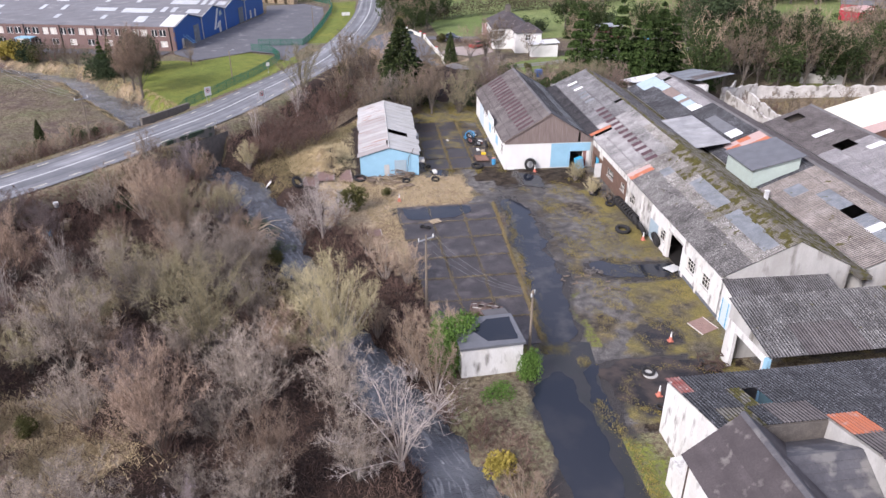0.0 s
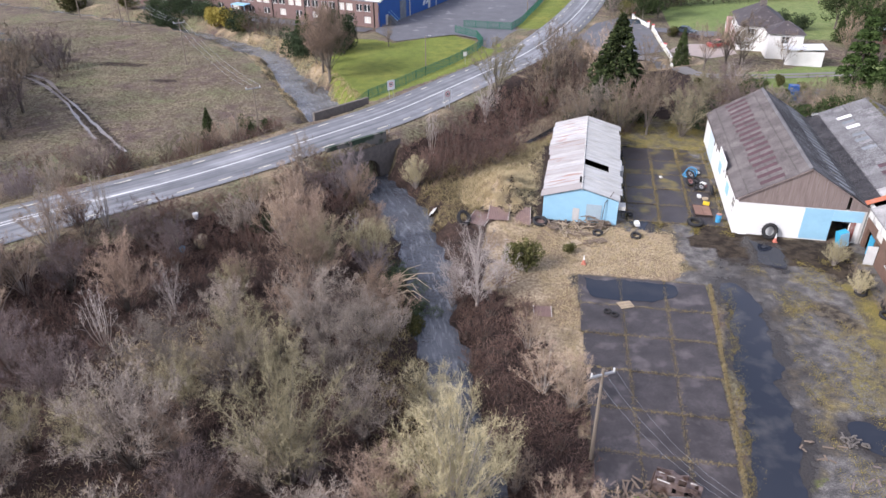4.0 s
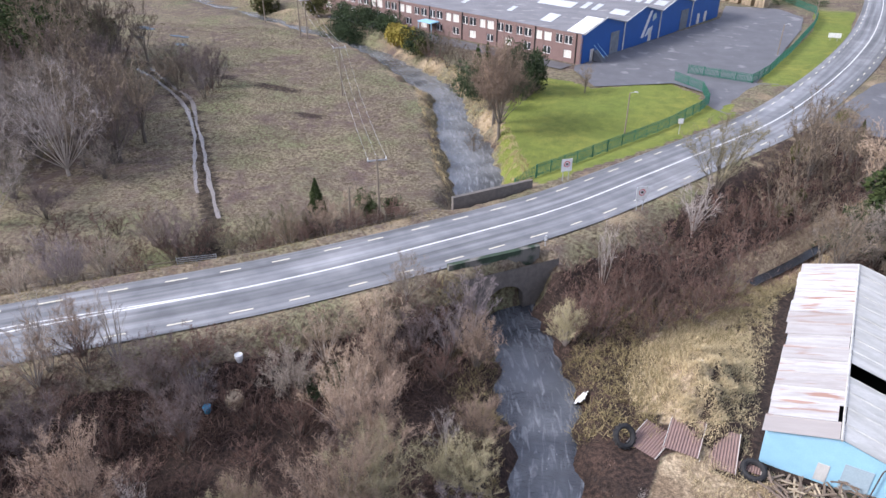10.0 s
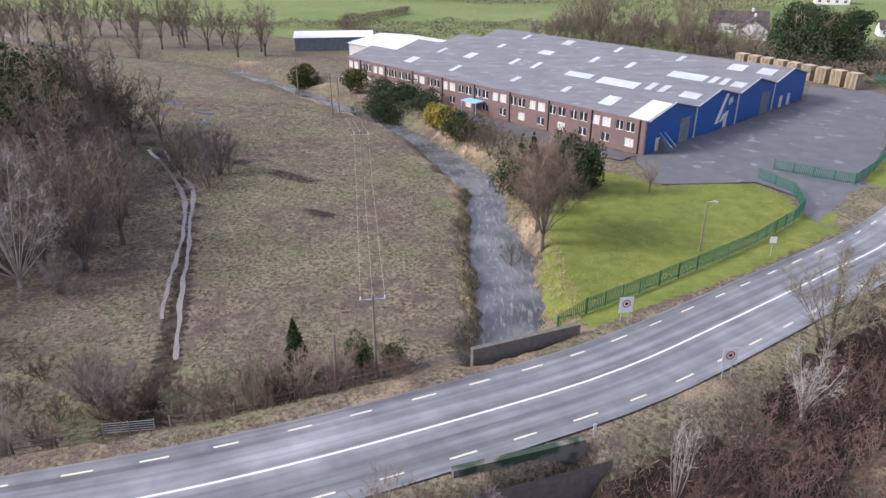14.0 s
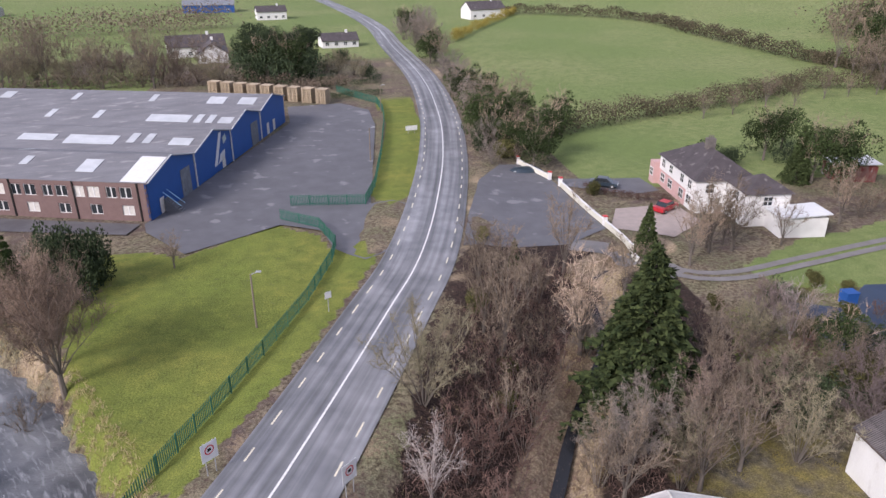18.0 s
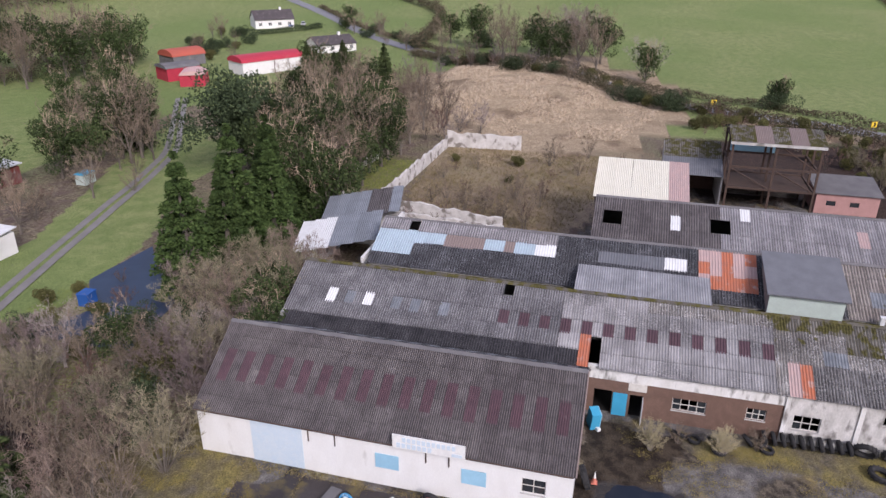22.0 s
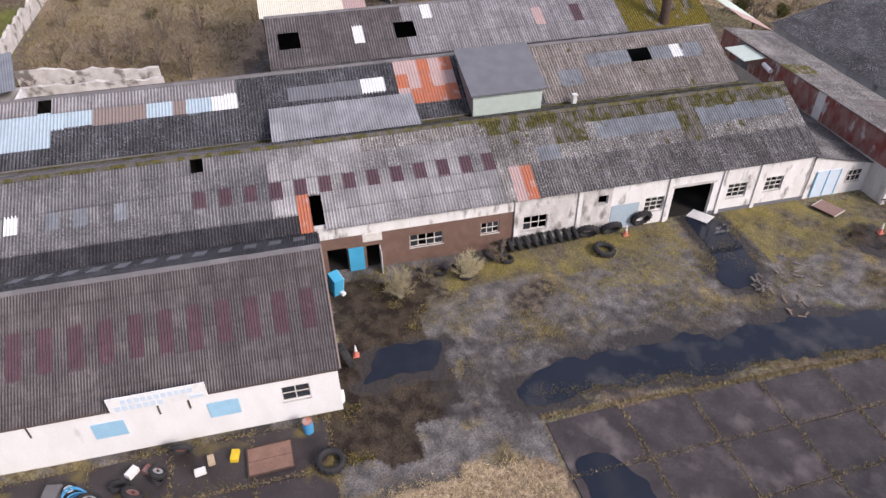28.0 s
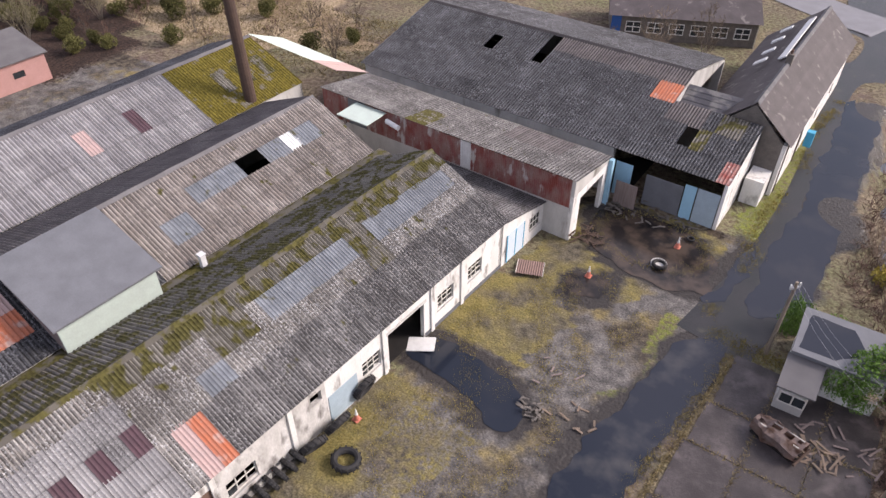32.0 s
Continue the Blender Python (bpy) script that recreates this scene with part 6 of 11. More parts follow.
for y in (0.0, SL - 0.12):
    part("gable", prism(bmesh.new(), [(0.12, 0), (SW - 0.12, 0), (SW - 0.12, SE_), (SW / 2, SR - 0.08), (0.12, SE_)], y, y + 0.12, "y"), M("paint_blue"), bs)
nr = 14
for i in range(nr):
    for side in (0, 1):
        e = Vector((-0.2, 0, SE_)) if side == 0 else Vector((SW + 0.2, 0, SE_))
        r = Vector((SW / 2, 0, SR))
        y0, y1 = -0.2 + (SL + 0.4) * i / nr, -0.2 + (SL + 0.4) * (i + 1) / nr
        a, c = RNG.uniform(-0.07, 0.02), RNG.uniform(0.97, 1.0)
        if side == 1 and i == 4:
            a, c = 0.0, 0.32
        if side == 0 and i == 1:
            a, c = 0.0, 0.93
        up = (r - e)
        n_ = Vector((up.z, 0, -up.x)) if side else Vector((-up.z, 0, up.x))
        n_ = n_.normalized()
        if n_.z < 0:
            n_ = -n_
        bm = bmesh.new()
        lift = 0.03 + 0.02 * (i % 2) + 0.02 * RNG.random()
        q = [e + up * a, e + up * c]
        vs = [bm.verts.new(p + n_ * (lift + dz) + Vector((0, y, 0))) for y, dz in ((y0, 0.05), (y0 + 0.12, 0.0), (y1 - 0.06, 0.0), (y1 + 0.05, 0.05)) for p in q]
        for k in range(3):
            bm.faces.new((vs[2 * k], vs[2 * k + 1], vs[2 * k + 3], vs[2 * k + 2]))
        bmesh.ops.recalc_face_normals(bm, faces=bm.faces)
        part("roof_sheet", bm, M("sheet_steel" if side == 0 else "sheet_steel_clean"), bs)
part("ridge", tube(bmesh.new(), [(SW / 2, -0.2, SR + 0.05), (SW / 2, SL + 0.2, SR + 0.05)], 0.09, 6), M("sheet_steel_clean"), bs)
part("door", boxes((4.6, -0.05, 0.1, 6.2, -0.01, 2.2)), M("sheet_blue"), bs)
part("wall_stain_panel", boxes((3.2, -0.03, 0.2, 3.9, -0.005, 1.6)), M("render_grey"), bs)
part("pipe", tube(bmesh.new(), [(6.3, -0.3, 0), (6.5, -0.2, 2.6), (7.3, 0.5, 3.6)], 0.04), M("rust_steel"), bs)
part("floor_slab", boxes((0.2, 0.2, 0, SW - 0.2, SL - 0.2, 0.04)), M("black_and_inner_shade"), bs)
part("wall_box", boxes((SW, 9.5, 1.2, SW + 0.7, 11, 2.4)), M("render_grey"), bs)
part("gutter_box", boxes((SW, 0.4, 1.6, SW + 0.8, 1.5, 2.0)), M("frame_white"), bs)

# ---- pump hut by the lane ----
HU = Matrix.Translation((6.1, 31.6, 0)) @ Matrix.Rotation(radians(3), 4, "Z")
hu = thing("pump_hut", "small rendered hut with a flat wet felt roof", "hut", HU)
part("wall", boxes((0.15, 0.15, -0.8, 0.4, 4.1, 2.7), (4.9, 0.15, -0.3, 5.15, 4.1, 2.7), (0.4, 0.15, -0.8, 4.9, 0.4, 2.7), (0.4, 3.85, -0.3, 4.9, 4.1, 2.7)), M("render_white"), hu)
part("roof", boxes((0, 0, 2.7, 5.3, 4.3, 2.92)), M("felt_slate"), hu)
part("roof_pool", blotch(bmesh.new(), [(2.4, 0.6), (4.8, 0.6), (5.0, 3.8), (3.0, 3.9), (1.4, 2.4)], 2.926, 3, 0.2), M("puddle_water"), hu, "rainwater lying on the roof")
lt_ = thing("hut_porch", "low grey porch roof with a white box beside the hut", "porch", HU)
part("wall", boxes((3.6, 4.15, 0, 5.2, 6.4, 1.9)), M("render_grey"), lt_)
part("roof", prism(bmesh.new(), [(4.12, 2.5), (6.6, 1.95), (6.6, 2.05), (4.12, 2.6)], 3.3, 5.4, "x"), M("sheet_pale"), lt_)
part("window", boxes((3.7, 6.42, 0.9, 5.0, 6.5, 1.6)), M("glass_dark"), lt_)
part("window_frame", window_frame("u", 6.43, 3.65, 5.05, 0.85, 1.65, 2, 1, 0.08, 0.1), M("frame_white"), lt_)

# ---- road bridge ----
br = thing("road_bridge", "stone road bridge with low parapets and an arched culvert", "bridge", kind="structure")


def parapet(p0, p1, z, h, t=0.45, low=None):
    a, c = Vector((*p0, 0)), Vector((*p1, 0))
    d = c - a
    s = Vector((-d.y, d.x, 0)).normalized() * t / 2
    bm = bmesh.new()
    q = [a + s, a - s, c - s, c + s]
    b0 = low if low is not None else z
    lo = [bm.verts.new(p + Vector((0, 0, b0))) for p in q]
    hi = [bm.verts.new(p + Vector((0, 0, z + h))) for p in q]
    bm.faces.new(lo[::-1]), bm.faces.new(hi)
    for i in range(4):
        bm.faces.new((lo[i], lo[(i + 1) % 4], hi[(i + 1) % 4], hi[i]))
    bmesh.ops.recalc_face_normals(bm, faces=bm.faces)
    return bm


mat("ivy_wall", (0.045, 0.07, 0.045), 0.9, (0.03, 0.045, 0.03), 1.2, 0.7, 10, 0.4, 0.6, 8, third=(0.15, 0.14, 0.125), third_scale=0.5, third_at=0.5, third_soft=0.1)
part("parapet", parapet((-32.2, 96.6), (-26.6, 104.6), 3.1, 0.75, low=-2), M("stone_wall"), br)
part("parapet", parapet((-26.6, 84.6), (-20.9, 91.6), 3.1, 0.6, low=1.2), M("ivy_wall"), br)
arch = bmesh.new()
aw = Vector((-21.0 + 26.6, 91.6 - 84.6, 0)).normalized()
nn_ = Vector((aw.y, -aw.x, 0))
mid_ = Vector((-22.6, 87.6, 0)) + nn_ * 0.5
outer, inner = [], []
for k in range(13):
    t = math.pi * k / 12
    q = max(abs(math.cos(t)), abs(math.sin(t)))
    inner.append((1.9 * math.cos(t), -2.0 if k in (0, 12) else -0.5 + 1.7 * math.sin(t)))
    outer.append((5.4 * math.cos(t) / q, -2.2 + 5.1 * math.sin(t) / q))
vi = [[arch.verts.new(mid_ + aw * a + Vector((0, 0, b)) + nn_ * o) for a, b in rowp] for rowp, o in ((inner, 0.0), (outer, 0.0))]
for k in range(12):
    arch.faces.new((vi[0][k], vi[0][k + 1], vi[1][k + 1], vi[1][k]))
deep = [arch.verts.new(mid_ + aw * a + Vector((0, 0, b)) - nn_ * 6) for a, b in inner]
for k in range(12):
    arch.faces.new((vi[0][k + 1], vi[0][k], deep[k], deep[k + 1]))
arch.faces.new(deep)
part("culvert_arch", arch, M("stone_wall"), br)
# near-black sheet across the culvert: the shade inside is put into its colour
part("culvert_depth", prism(bmesh.new(), [(a * 0.98, b) for a, b in inner], 0.02, 0.05, "y"), M("black_and_inner_shade"), br).matrix_basis = Matrix.Translation(mid_ - nn_ * 1.2) @ Matrix.Rotation(math.atan2(aw.y, aw.x), 4, "Z")

# ---- factory across the road ----
FA = Matrix.Translation((-39.2, 162.2, 1.0)) @ Matrix(((-0.964, 0.265, 0, 0), (0.265, 0.964, 0, 0), (0, 0, 1, 0), (0, 0, 0, 1)))  # x along the brick side, y along the blue front
mat("plastic_pale", (0.72, 0.71, 0.69), 0.6, (0.6, 0.59, 0.57), 2, 0.5)
mat("rooflight", (0.52, 0.54, 0.56), 0.5, (0.4, 0.42, 0.44), 0.6, 0.8, 8, 0.3, vary=0.35)
mat("factory_brick", (0.19, 0.128, 0.118), 0.9, (0.155, 0.10, 0.09), 1.0, 0.6, 10, 0.3)
mat("factory_blue", (0.02, 0.085, 0.29), 0.5, (0.018, 0.07, 0.23), 0.5, 0.4, 8, 0.1)
mat("factory_roof", (0.185, 0.185, 0.198), 0.8, (0.135, 0.133, 0.143), 0.3, 0.8, 5, 0.35, 0.3, 12, third=(0.25, 0.245, 0.25), third_scale=0.5, third_at=0.58, third_soft=0.15, stretch=(0.6, 2.2, 1))
fa = thing("factory", "large brick factory with four blue gables and grey sheeted roofs", "factory", FA)
FL, FW, FE, FR = 79.0, 57.6, 5.4, 7.2
bay = FW / 4
win = []
for i in range(17):
    a = 2.2 + i * 4.55
    win += [(a, a + 1.7, 0.8, 2.2, i), (a, a + 1.7, 3.2, 4.75, i), (a + 2.15, a + 3.6, 3.2, 4.75, i)]
hl = [(w[0], w[1], w[2], w[3]) for w in win]
part("wall", wall_with_holes("u", 0, 0, FL, 0, FE, 0.3, hl), M("factory_brick"), fa)
part("wall", boxes((0.3, FW - 0.3, 0, FL, FW, FE)), M("factory_brick"), fa)
part("wall", boxes((FL - 0.3, 0.3, 0, FL, FW - 0.3, FE)), M("factory_brick"), fa)
part("wall", prism(bmesh.new(), [(0, 0), (FW, 0), (FW, FE)] + [p for k in (3, 2, 1, 0) for p in ((bay * k + bay / 2, FR), (bay * k, FE))], 0.0, 0.3, "x"), M("factory_blue"), fa, "blue sheeted gable wall")
for a0, a1, z0, z1, i in win:
    w = part("window", window_frame("u", 0.08, a0, a1, z0, z1, 2, 1, 0.15, 0.08), M("plastic_pale"), fa)
    # pale panes: reflected light is put into the pane colour
    part("pane", boxes((a0 + 0.05, 0.13, z0 + 0.05, a1 - 0.05, 0.15, z1 - 0.05)), M("frame_white" if (i * 7 + int(z0)) % 5 < 2 else "glass_dark"), w)
for i in range(9):
    part("downpipe", boxes((1.2 + i * 9.1, -0.12, 0, 1.4 + i * 9.1, -0.003, FE)), M("black_and_inner_shade"), fa)
rr = random.Random(8)
# rooflights of each bay's sunny slope: start, length, from, to up the slope
LIGHTS = [[(8.5, 2.6, 0.3, 0.75), (19, 1.2, 0.5, 0.8), (31, 1.2, 0.5, 0.8), (47, 1.2, 0.4, 0.8), (60, 2.4, 0.4, 0.8)], [(1.5, 3.4, 0.3, 0.6), (8.0, 1.3, 0.35, 0.75), (10.6, 1.3, 0.35, 0.75), (13.6, 8.4, 0.25, 0.62), (24, 6.0, 0.35, 0.62), (38, 1.2, 0.4, 0.8), (44, 1.2, 0.4, 0.8), (56, 2.4, 0.3, 0.7), (66, 1.2, 0.3, 0.7)],
          [(0.6, 2.4, 0.3, 0.6), (4.0, 1.2, 0.3, 0.7), (6.2, 1.2, 0.3, 0.7), (8.4, 7.6, 0.3, 0.66), (25, 1.2, 0.4, 0.8), (34, 1.2, 0.4, 0.8), (46, 3.6, 0.4, 0.7), (61, 1.2, 0.4, 0.7)], [(2, 3.2, 0.35, 0.75), (8, 3.4, 0.35, 0.75), (22, 1.2, 0.4, 0.8), (38, 1.2, 0.4, 0.8), (52, 2.4, 0.4, 0.8), (66, 1.2, 0.4, 0.8)]]
for k in range(4):
    y0, ym, y1 = bay * k, bay * (k + 0.5), bay * (k + 1)
    for a, c in ((y0, ym), (y1, ym)):
        bm = bmesh.new()
        lift = 0.05
        q = [(-0.3, a, FE + lift), (FL + 0.2, a, FE + lift), (FL + 0.2, c, FR + lift), (-0.3, c, FR + lift)]
        top = [bm.verts.new(p) for p in q]
        low = [bm.verts.new((p[0], p[1], p[2] - 0.1)) for p in q]
        bm.faces.new(top), bm.faces.new(low[::-1])
        for i in range(4):
            bm.faces.new((low[i], low[(i + 1) % 4], top[(i + 1) % 4], top[i]))
        bmesh.ops.recalc_face_normals(bm, faces=bm.faces)
        slope = part("roof", bm, M("factory_roof"), fa)
        for x, wd, f0, f1 in (LIGHTS[k] if a == y0 else [(rr.uniform(8, 74), 1.2, 0.3, 0.7) for _ in range(1)]):
            b2 = bmesh.new()
            p = lambda f, xx: (xx, a + (c - a) * f, FE + (FR - FE) * f + lift + 0.03)
            f_ = b2.faces.new([b2.verts.new(v) for v in (p(f0, x), p(f0, x + wd), p(f1, x + wd), p(f1, x))])
            ext = bmesh.ops.extrude_face_region(b2, geom=[f_])
            bmesh.ops.translate(b2, verts=[v for v in ext["geom"] if isinstance(v, bmesh.types.BMVert)], vec=(0, 0, 0.05))
            bmesh.ops.recalc_face_normals(b2, faces=b2.faces)
            part("rooflight", b2, M("rooflight"), slope)
part("roof_patch", prism(bmesh.new(), [(0.1, FE + 0.12), (6.6, FE + 1.72), (6.6, FE + 1.76), (0.1, FE + 0.18)], 0.0, 3.6, "x"), M("sheet_white"), fa, "white renewed roof sheets")
for y, w_ in ((9.6, 3.0), (38.2, 3.4)):
    part("roller_door", boxes((-0.08, y, 0, -0.02, y + w_, 4.2)), M("sheet_clear"), fa, "grey roller door")
for y in (2.8, 24.4, 46.5, 50.0):
    part("door", boxes((-0.06, y, 0.1, -0.01, y + 1.2, 2.3)), M("frame_white"), fa)
for y in (14.4, 28.8, 43.2):
    part("downpipe", boxes((-0.2, y - 0.1, 0, -0.02, y + 0.1, FE)), M("frame_white"), fa)
for k in range(4):
    for a, c in ((bay * k, bay * (k + 0.5)), (bay * (k + 1), bay * (k + 0.5))):
        part("barge_trim", tube(bmesh.new(), [(-0.34, a, FE + 0.1), (-0.34, c, FR + 0.1)], 0.11, 4), M("rooflight"), fa)
# plain shapes of the company mark
part("wall_mark", prism(bmesh.new(), [(21.3, 1.2), (22.4, 1.2), (25.2, 6.1), (24.2, 6.1)], -0.06, -0.02, "x"), M("sheet_white"), fa, "white slanted wall mark")
part("wall_mark", prism(bmesh.new(), [(22.9, 1.2), (25.6, 1.8), (25.9, 3.0), (24.0, 2.6)], -0.06, -0.02, "x"), M("sheet_white"), fa)
part("wall_mark", prism(bmesh.new(), [(25.6, 3.9), (27.0, 4.4), (26.6, 5.4), (25.4, 5.0)], -0.06, -0.02, "x"), M("sheet_mint"), fa)
for k in range(8):
    part("stair_tread", boxes((-2.6 + 0.3 * k, 3.6, 0, -2.303 + 0.3 * k, 4.8, 0.25 * (k + 1))), M("felt_slate"), fa)
part("stair_rail", tube(tube(bmesh.new(), [(-2.6, 3.6, 1.1), (-0.2, 3.6, 3.0)], 0.05), [(-2.6, 4.8, 1.1), (-0.2, 4.8, 3.0)], 0.05), M("paint_blue"), fa)
part("entrance_canopy", boxes((35.0, -2.4, 2.5, 39.0, -0.02, 2.7)), M("paint_blue"), fa)
for x in (35.1, 38.8):
    part("canopy_post", boxes((x, -2.3, 0, x + 0.1, -2.2, 2.5)), M("paint_blue"), fa)
ax = thing("factory_annex", "low white roofed annex beyond the factory", "building", FA)
part("wall", boxes((82, 18, 0, 104, 40, 4.0)), M("render_grey"), ax)
part("roof", prism(bmesh.new(), [(17.6, 4.05), (29, 5.6), (40.4, 4.05)], 81.6, 104.4, "x"), M("sheet_white"), ax)
ax2 = thing("loading_shed", "long grey store with a white roof", "building", Matrix.Translation((-150, 219, 1)) @ Matrix.Rotation(radians(38), 4, "Z"))
part("wall", boxes((-11, -5, 0, 11, 5, 3.6)), M("sheet_clear"), ax2)
part("roof", prism(bmesh.new(), [(-5.4, 3.62), (0, 4.8), (5.4, 3.62)], -11.4, 11.4, "x"), M("sheet_white"), ax2)
part("lorry_body", boxes((5, -8.4, 0.6, 9, -5.6, 3.0)), M("factory_blue"), ax2)

# path below the brick side
pth = bmesh.new()
row_p = [pth.verts.new(FA @ Vector((x, y, 0.1))) for x, y in ((1, -1.2), (66, -1.2), (66, -5.2), (30, -6.0), (1, -5.0))]
f_ = pth.faces.new(row_p)
f_.normal_update()
if f_.normal.z < 0:
    f_.normal_flip()
mat("path_tarmac", (0.12, 0.115, 0.12), 0.75, (0.085, 0.08, 0.085), 0.5, 0.8, 14, 0.25, 0.1, 30)
tagged(part("pavement_path", pth, M("path_tarmac")), "dark tarmac path along the brick factory wall", "path", kind="structure")

# yard of the factory
lot = [(-39, 158), (-33, 150), (-22, 158), (-16.5, 155), (-15.2, 149), (-11.5, 143.5), (-3.6, 150), (-1.6, 160), (-6.5, 164.5), (-9.6, 164.5), (-5.5, 212), (-6, 226), (-12, 234), (-24, 232), (-23, 216), (-40, 161)]
bm = blotch(bmesh.new(), lot, 1.12, 2, 0.15, 3.0)
for v in bm.verts:
    v.co.z = max(1.14, gz(v.co.x, v.co.y) + 0.05)
mat("lot_tarmac", (0.13, 0.129, 0.139), 0.75, (0.1, 0.099, 0.107), 0.4, 0.8, 14, 0.3, 0.1, 30, third=(0.19, 0.187, 0.193), third_scale=0.35, third_at=0.62, third_soft=0.06)
tagged(part("pavement_lot", bm, M("lot_tarmac")), "patched grey tarmac yard before the factory", "yard", kind="structure")


def drape(outline, lift, seed, rag, step, name, material, label, cat):
    bm = blotch(bmesh.new(), outline, 0, seed, rag, step)
    bmesh.ops.subdivide_edges(bm, edges=bm.edges[:], cuts=1)
    for v in bm.verts:
        v.co.z = gz(v.co.x, v.co.y) + lift
    return tagged(part(name, bm, M(material)), label, cat, kind="structure")


drape([(0.5, 146), (3, 156), (8, 172), (13, 180), (19, 180), (19.5, 167), (20.4, 150), (14, 146)], 0.08, 4, 0.2, 2.0, "pavement_junction", "lot_tarmac", "grey side road mouth and forecourt", "junction")
mat("gravel_pale", (0.36, 0.30, 0.27), 0.95, (0.28, 0.24, 0.22), 1, 0.6, 20, 0.3, 0.2, 20)
drape([(21, 150), (24.5, 157), (33.5, 157), (34, 150.5), (28, 146)], 0.1, 5, 0.2, 2.0, "pavement_drive", "gravel_pale", "pale pinkish gravel drive", "drive")
drape([(20, 167.5), (30, 162.5), (34, 163.5), (33.8, 170), (20, 171)], 0.1, 5, 0.2, 2.0, "pavement_forecourt", "lot_tarmac", "grey house forecourt", "drive")
mat("pitch_blue", (0.035, 0.05, 0.085), 0.35, (0.03, 0.04, 0.065), 0.5, 0.7, 15, 0.2)
drape([(138, -30), (140, -42), (132, -56), (113, -46), (107, -34), (106, -23), (120, -22)], 0.07, 8, 0.25, 2.5, "pavement_apron", "lot_tarmac", "open grey tarmac apron beside the old stone barn", "yard")
drape([(31.5, 128.4), (31.6, 117.6), (41.5, 118.8), (52.5, 129), (43, 130.5), (37, 126)], 0.08, 6, 0.25, 2.0, "pavement_court", "pitch_blue", "dark blue wet hard court", "court")
mat("lane_grey", (0.20, 0.19, 0.185), 0.85, (0.15, 0.14, 0.13), 0.8, 0.7, 20, 0.2)
lane2 = [Vector((p.x, p.y, gz(p.x, p.y) + 0.06)) for p in spline([(20, 143, 0), (24, 136.5, 0), (30, 134.6, 0), (40, 137, 0), (53, 140, 0), (70, 144, 0), (88, 149, 0), (105, 158, 0), (130, 172, 0)], 2.0)]
tagged(part("road_lane", ribbon(lane2, -1.35, -0.3), M("lane_grey")), "wheel track of a narrow farm lane with a grassy crown", "lane", kind="structure")
tagged(part("road_lane", ribbon(lane2, 0.3, 1.35), M("lane_grey")), "wheel track of a narrow farm lane with a grassy crown", "lane", kind="structure")
lane3 = [Vector((p.x, p.y, gz(p.x, p.y) + 0.05)) for p in spline([(14, 146, 0), (19, 143, 0), (24, 136, 0)], 1.0)]
tagged(part("road_lane", ribbon(lane3, -1.8, 1.8), M("lane_grey")), "narrow farm lane with a grassy crown", "lane", kind="structure")

# eastern roads
mat("asphalt_pale", (0.20, 0.20, 0.215), 0.8, (0.16, 0.16, 0.17), 0.5, 0.7, 30, 0.2)
for pts, w in (([(420, 330, 0), (330, 240, 0), (285, 196, 0), (238, 159, 0), (212, 134, 0), (192, 106, 0), (176, 84, 0), (164, 70, 0), (152, 56, 0), (135, 25, 0), (112, 6, 0), (94, -2, 0), (85, -29, 0), (60, -60, 0)], 2.8), ([(560, -84, 0), (400, -62, 0), (261, -44, 0), (180, -28, 0), (134, -17.4, 0), (110, -18, 0), (92, -24, 0), (70, -45, 0), (20, -60, 0)], 3.2), ([(-20, -20, 0), (10, -24, 0), (40, -36, 0), (70, -48, 0)], 3.4)):
    ln = [Vector((p.x, p.y, gz(p.x, p.y) + 0.12)) for p in spline(pts, 3.0)]
    tagged(part("road_side", ribbon(ln, -w, w), M("asphalt_pale")), "grey country side road", "road", kind="structure")


# ---- plants ----
def twig_material(name, col, tip, vary=0.5):
    m = bpy.data.materials.new(name)
    MATS[name] = m
    m.use_nodes = True
    n, l = m.node_tree.nodes, m.node_tree.links
    b = n["Principled BSDF"]
    b.inputs["Roughness"].default_value = 0.9
    b.inputs["Specular IOR Level"].default_value = 0.15
    oi, geo = n.new("ShaderNodeObjectInfo"), n.new("ShaderNodeNewGeometry")
    ma = n.new("ShaderNodeMix")
    ma.data_type = "RGBA"
    ma.inputs[6].default_value, ma.inputs[7].default_value = (*col, 1), (*tip, 1)
    l.new(geo.outputs["Random Per Island"], ma.inputs[0])
    mb = n.new("ShaderNodeMix")
    mb.data_type, mb.blend_type = "RGBA", "MULTIPLY"
    ra = n.new("ShaderNodeMapRange")
    ra.inputs[3].default_value, ra.inputs[4].default_value = 1 - vary, 1 + vary * 0.6
    l.new(oi.outputs["Random"], ra.inputs[0])
    cb = n.new("ShaderNodeCombineColor")
    for s in range(3):
        l.new(ra.outputs[0], cb.inputs[s])
    mb.inputs[0].default_value = 1.0
    l.new(ma.outputs[2], mb.inputs[6])
    l.new(cb.outputs[0], mb.inputs[7])
    l.new(mb.outputs[2], b.inputs["Base Color"])
    return m


twig_material("twig_grey", (0.235, 0.19, 0.15), (0.41, 0.335, 0.265), 0.35)
twig_material("twig_brown", (0.25, 0.185, 0.135), (0.42, 0.325, 0.24), 0.35)
twig_material("twig_red", (0.092, 0.056, 0.046), (0.18, 0.114, 0.092), 0.35)
twig_material("twig_olive", (0.30, 0.26, 0.155), (0.48, 0.42, 0.26), 0.2)
twig_material("twig_pale", (0.29, 0.25, 0.228), (0.43, 0.38, 0.345), 0.25)
twig_material("twig_violet", (0.16, 0.13, 0.128), (0.26, 0.218, 0.215), 0.3)
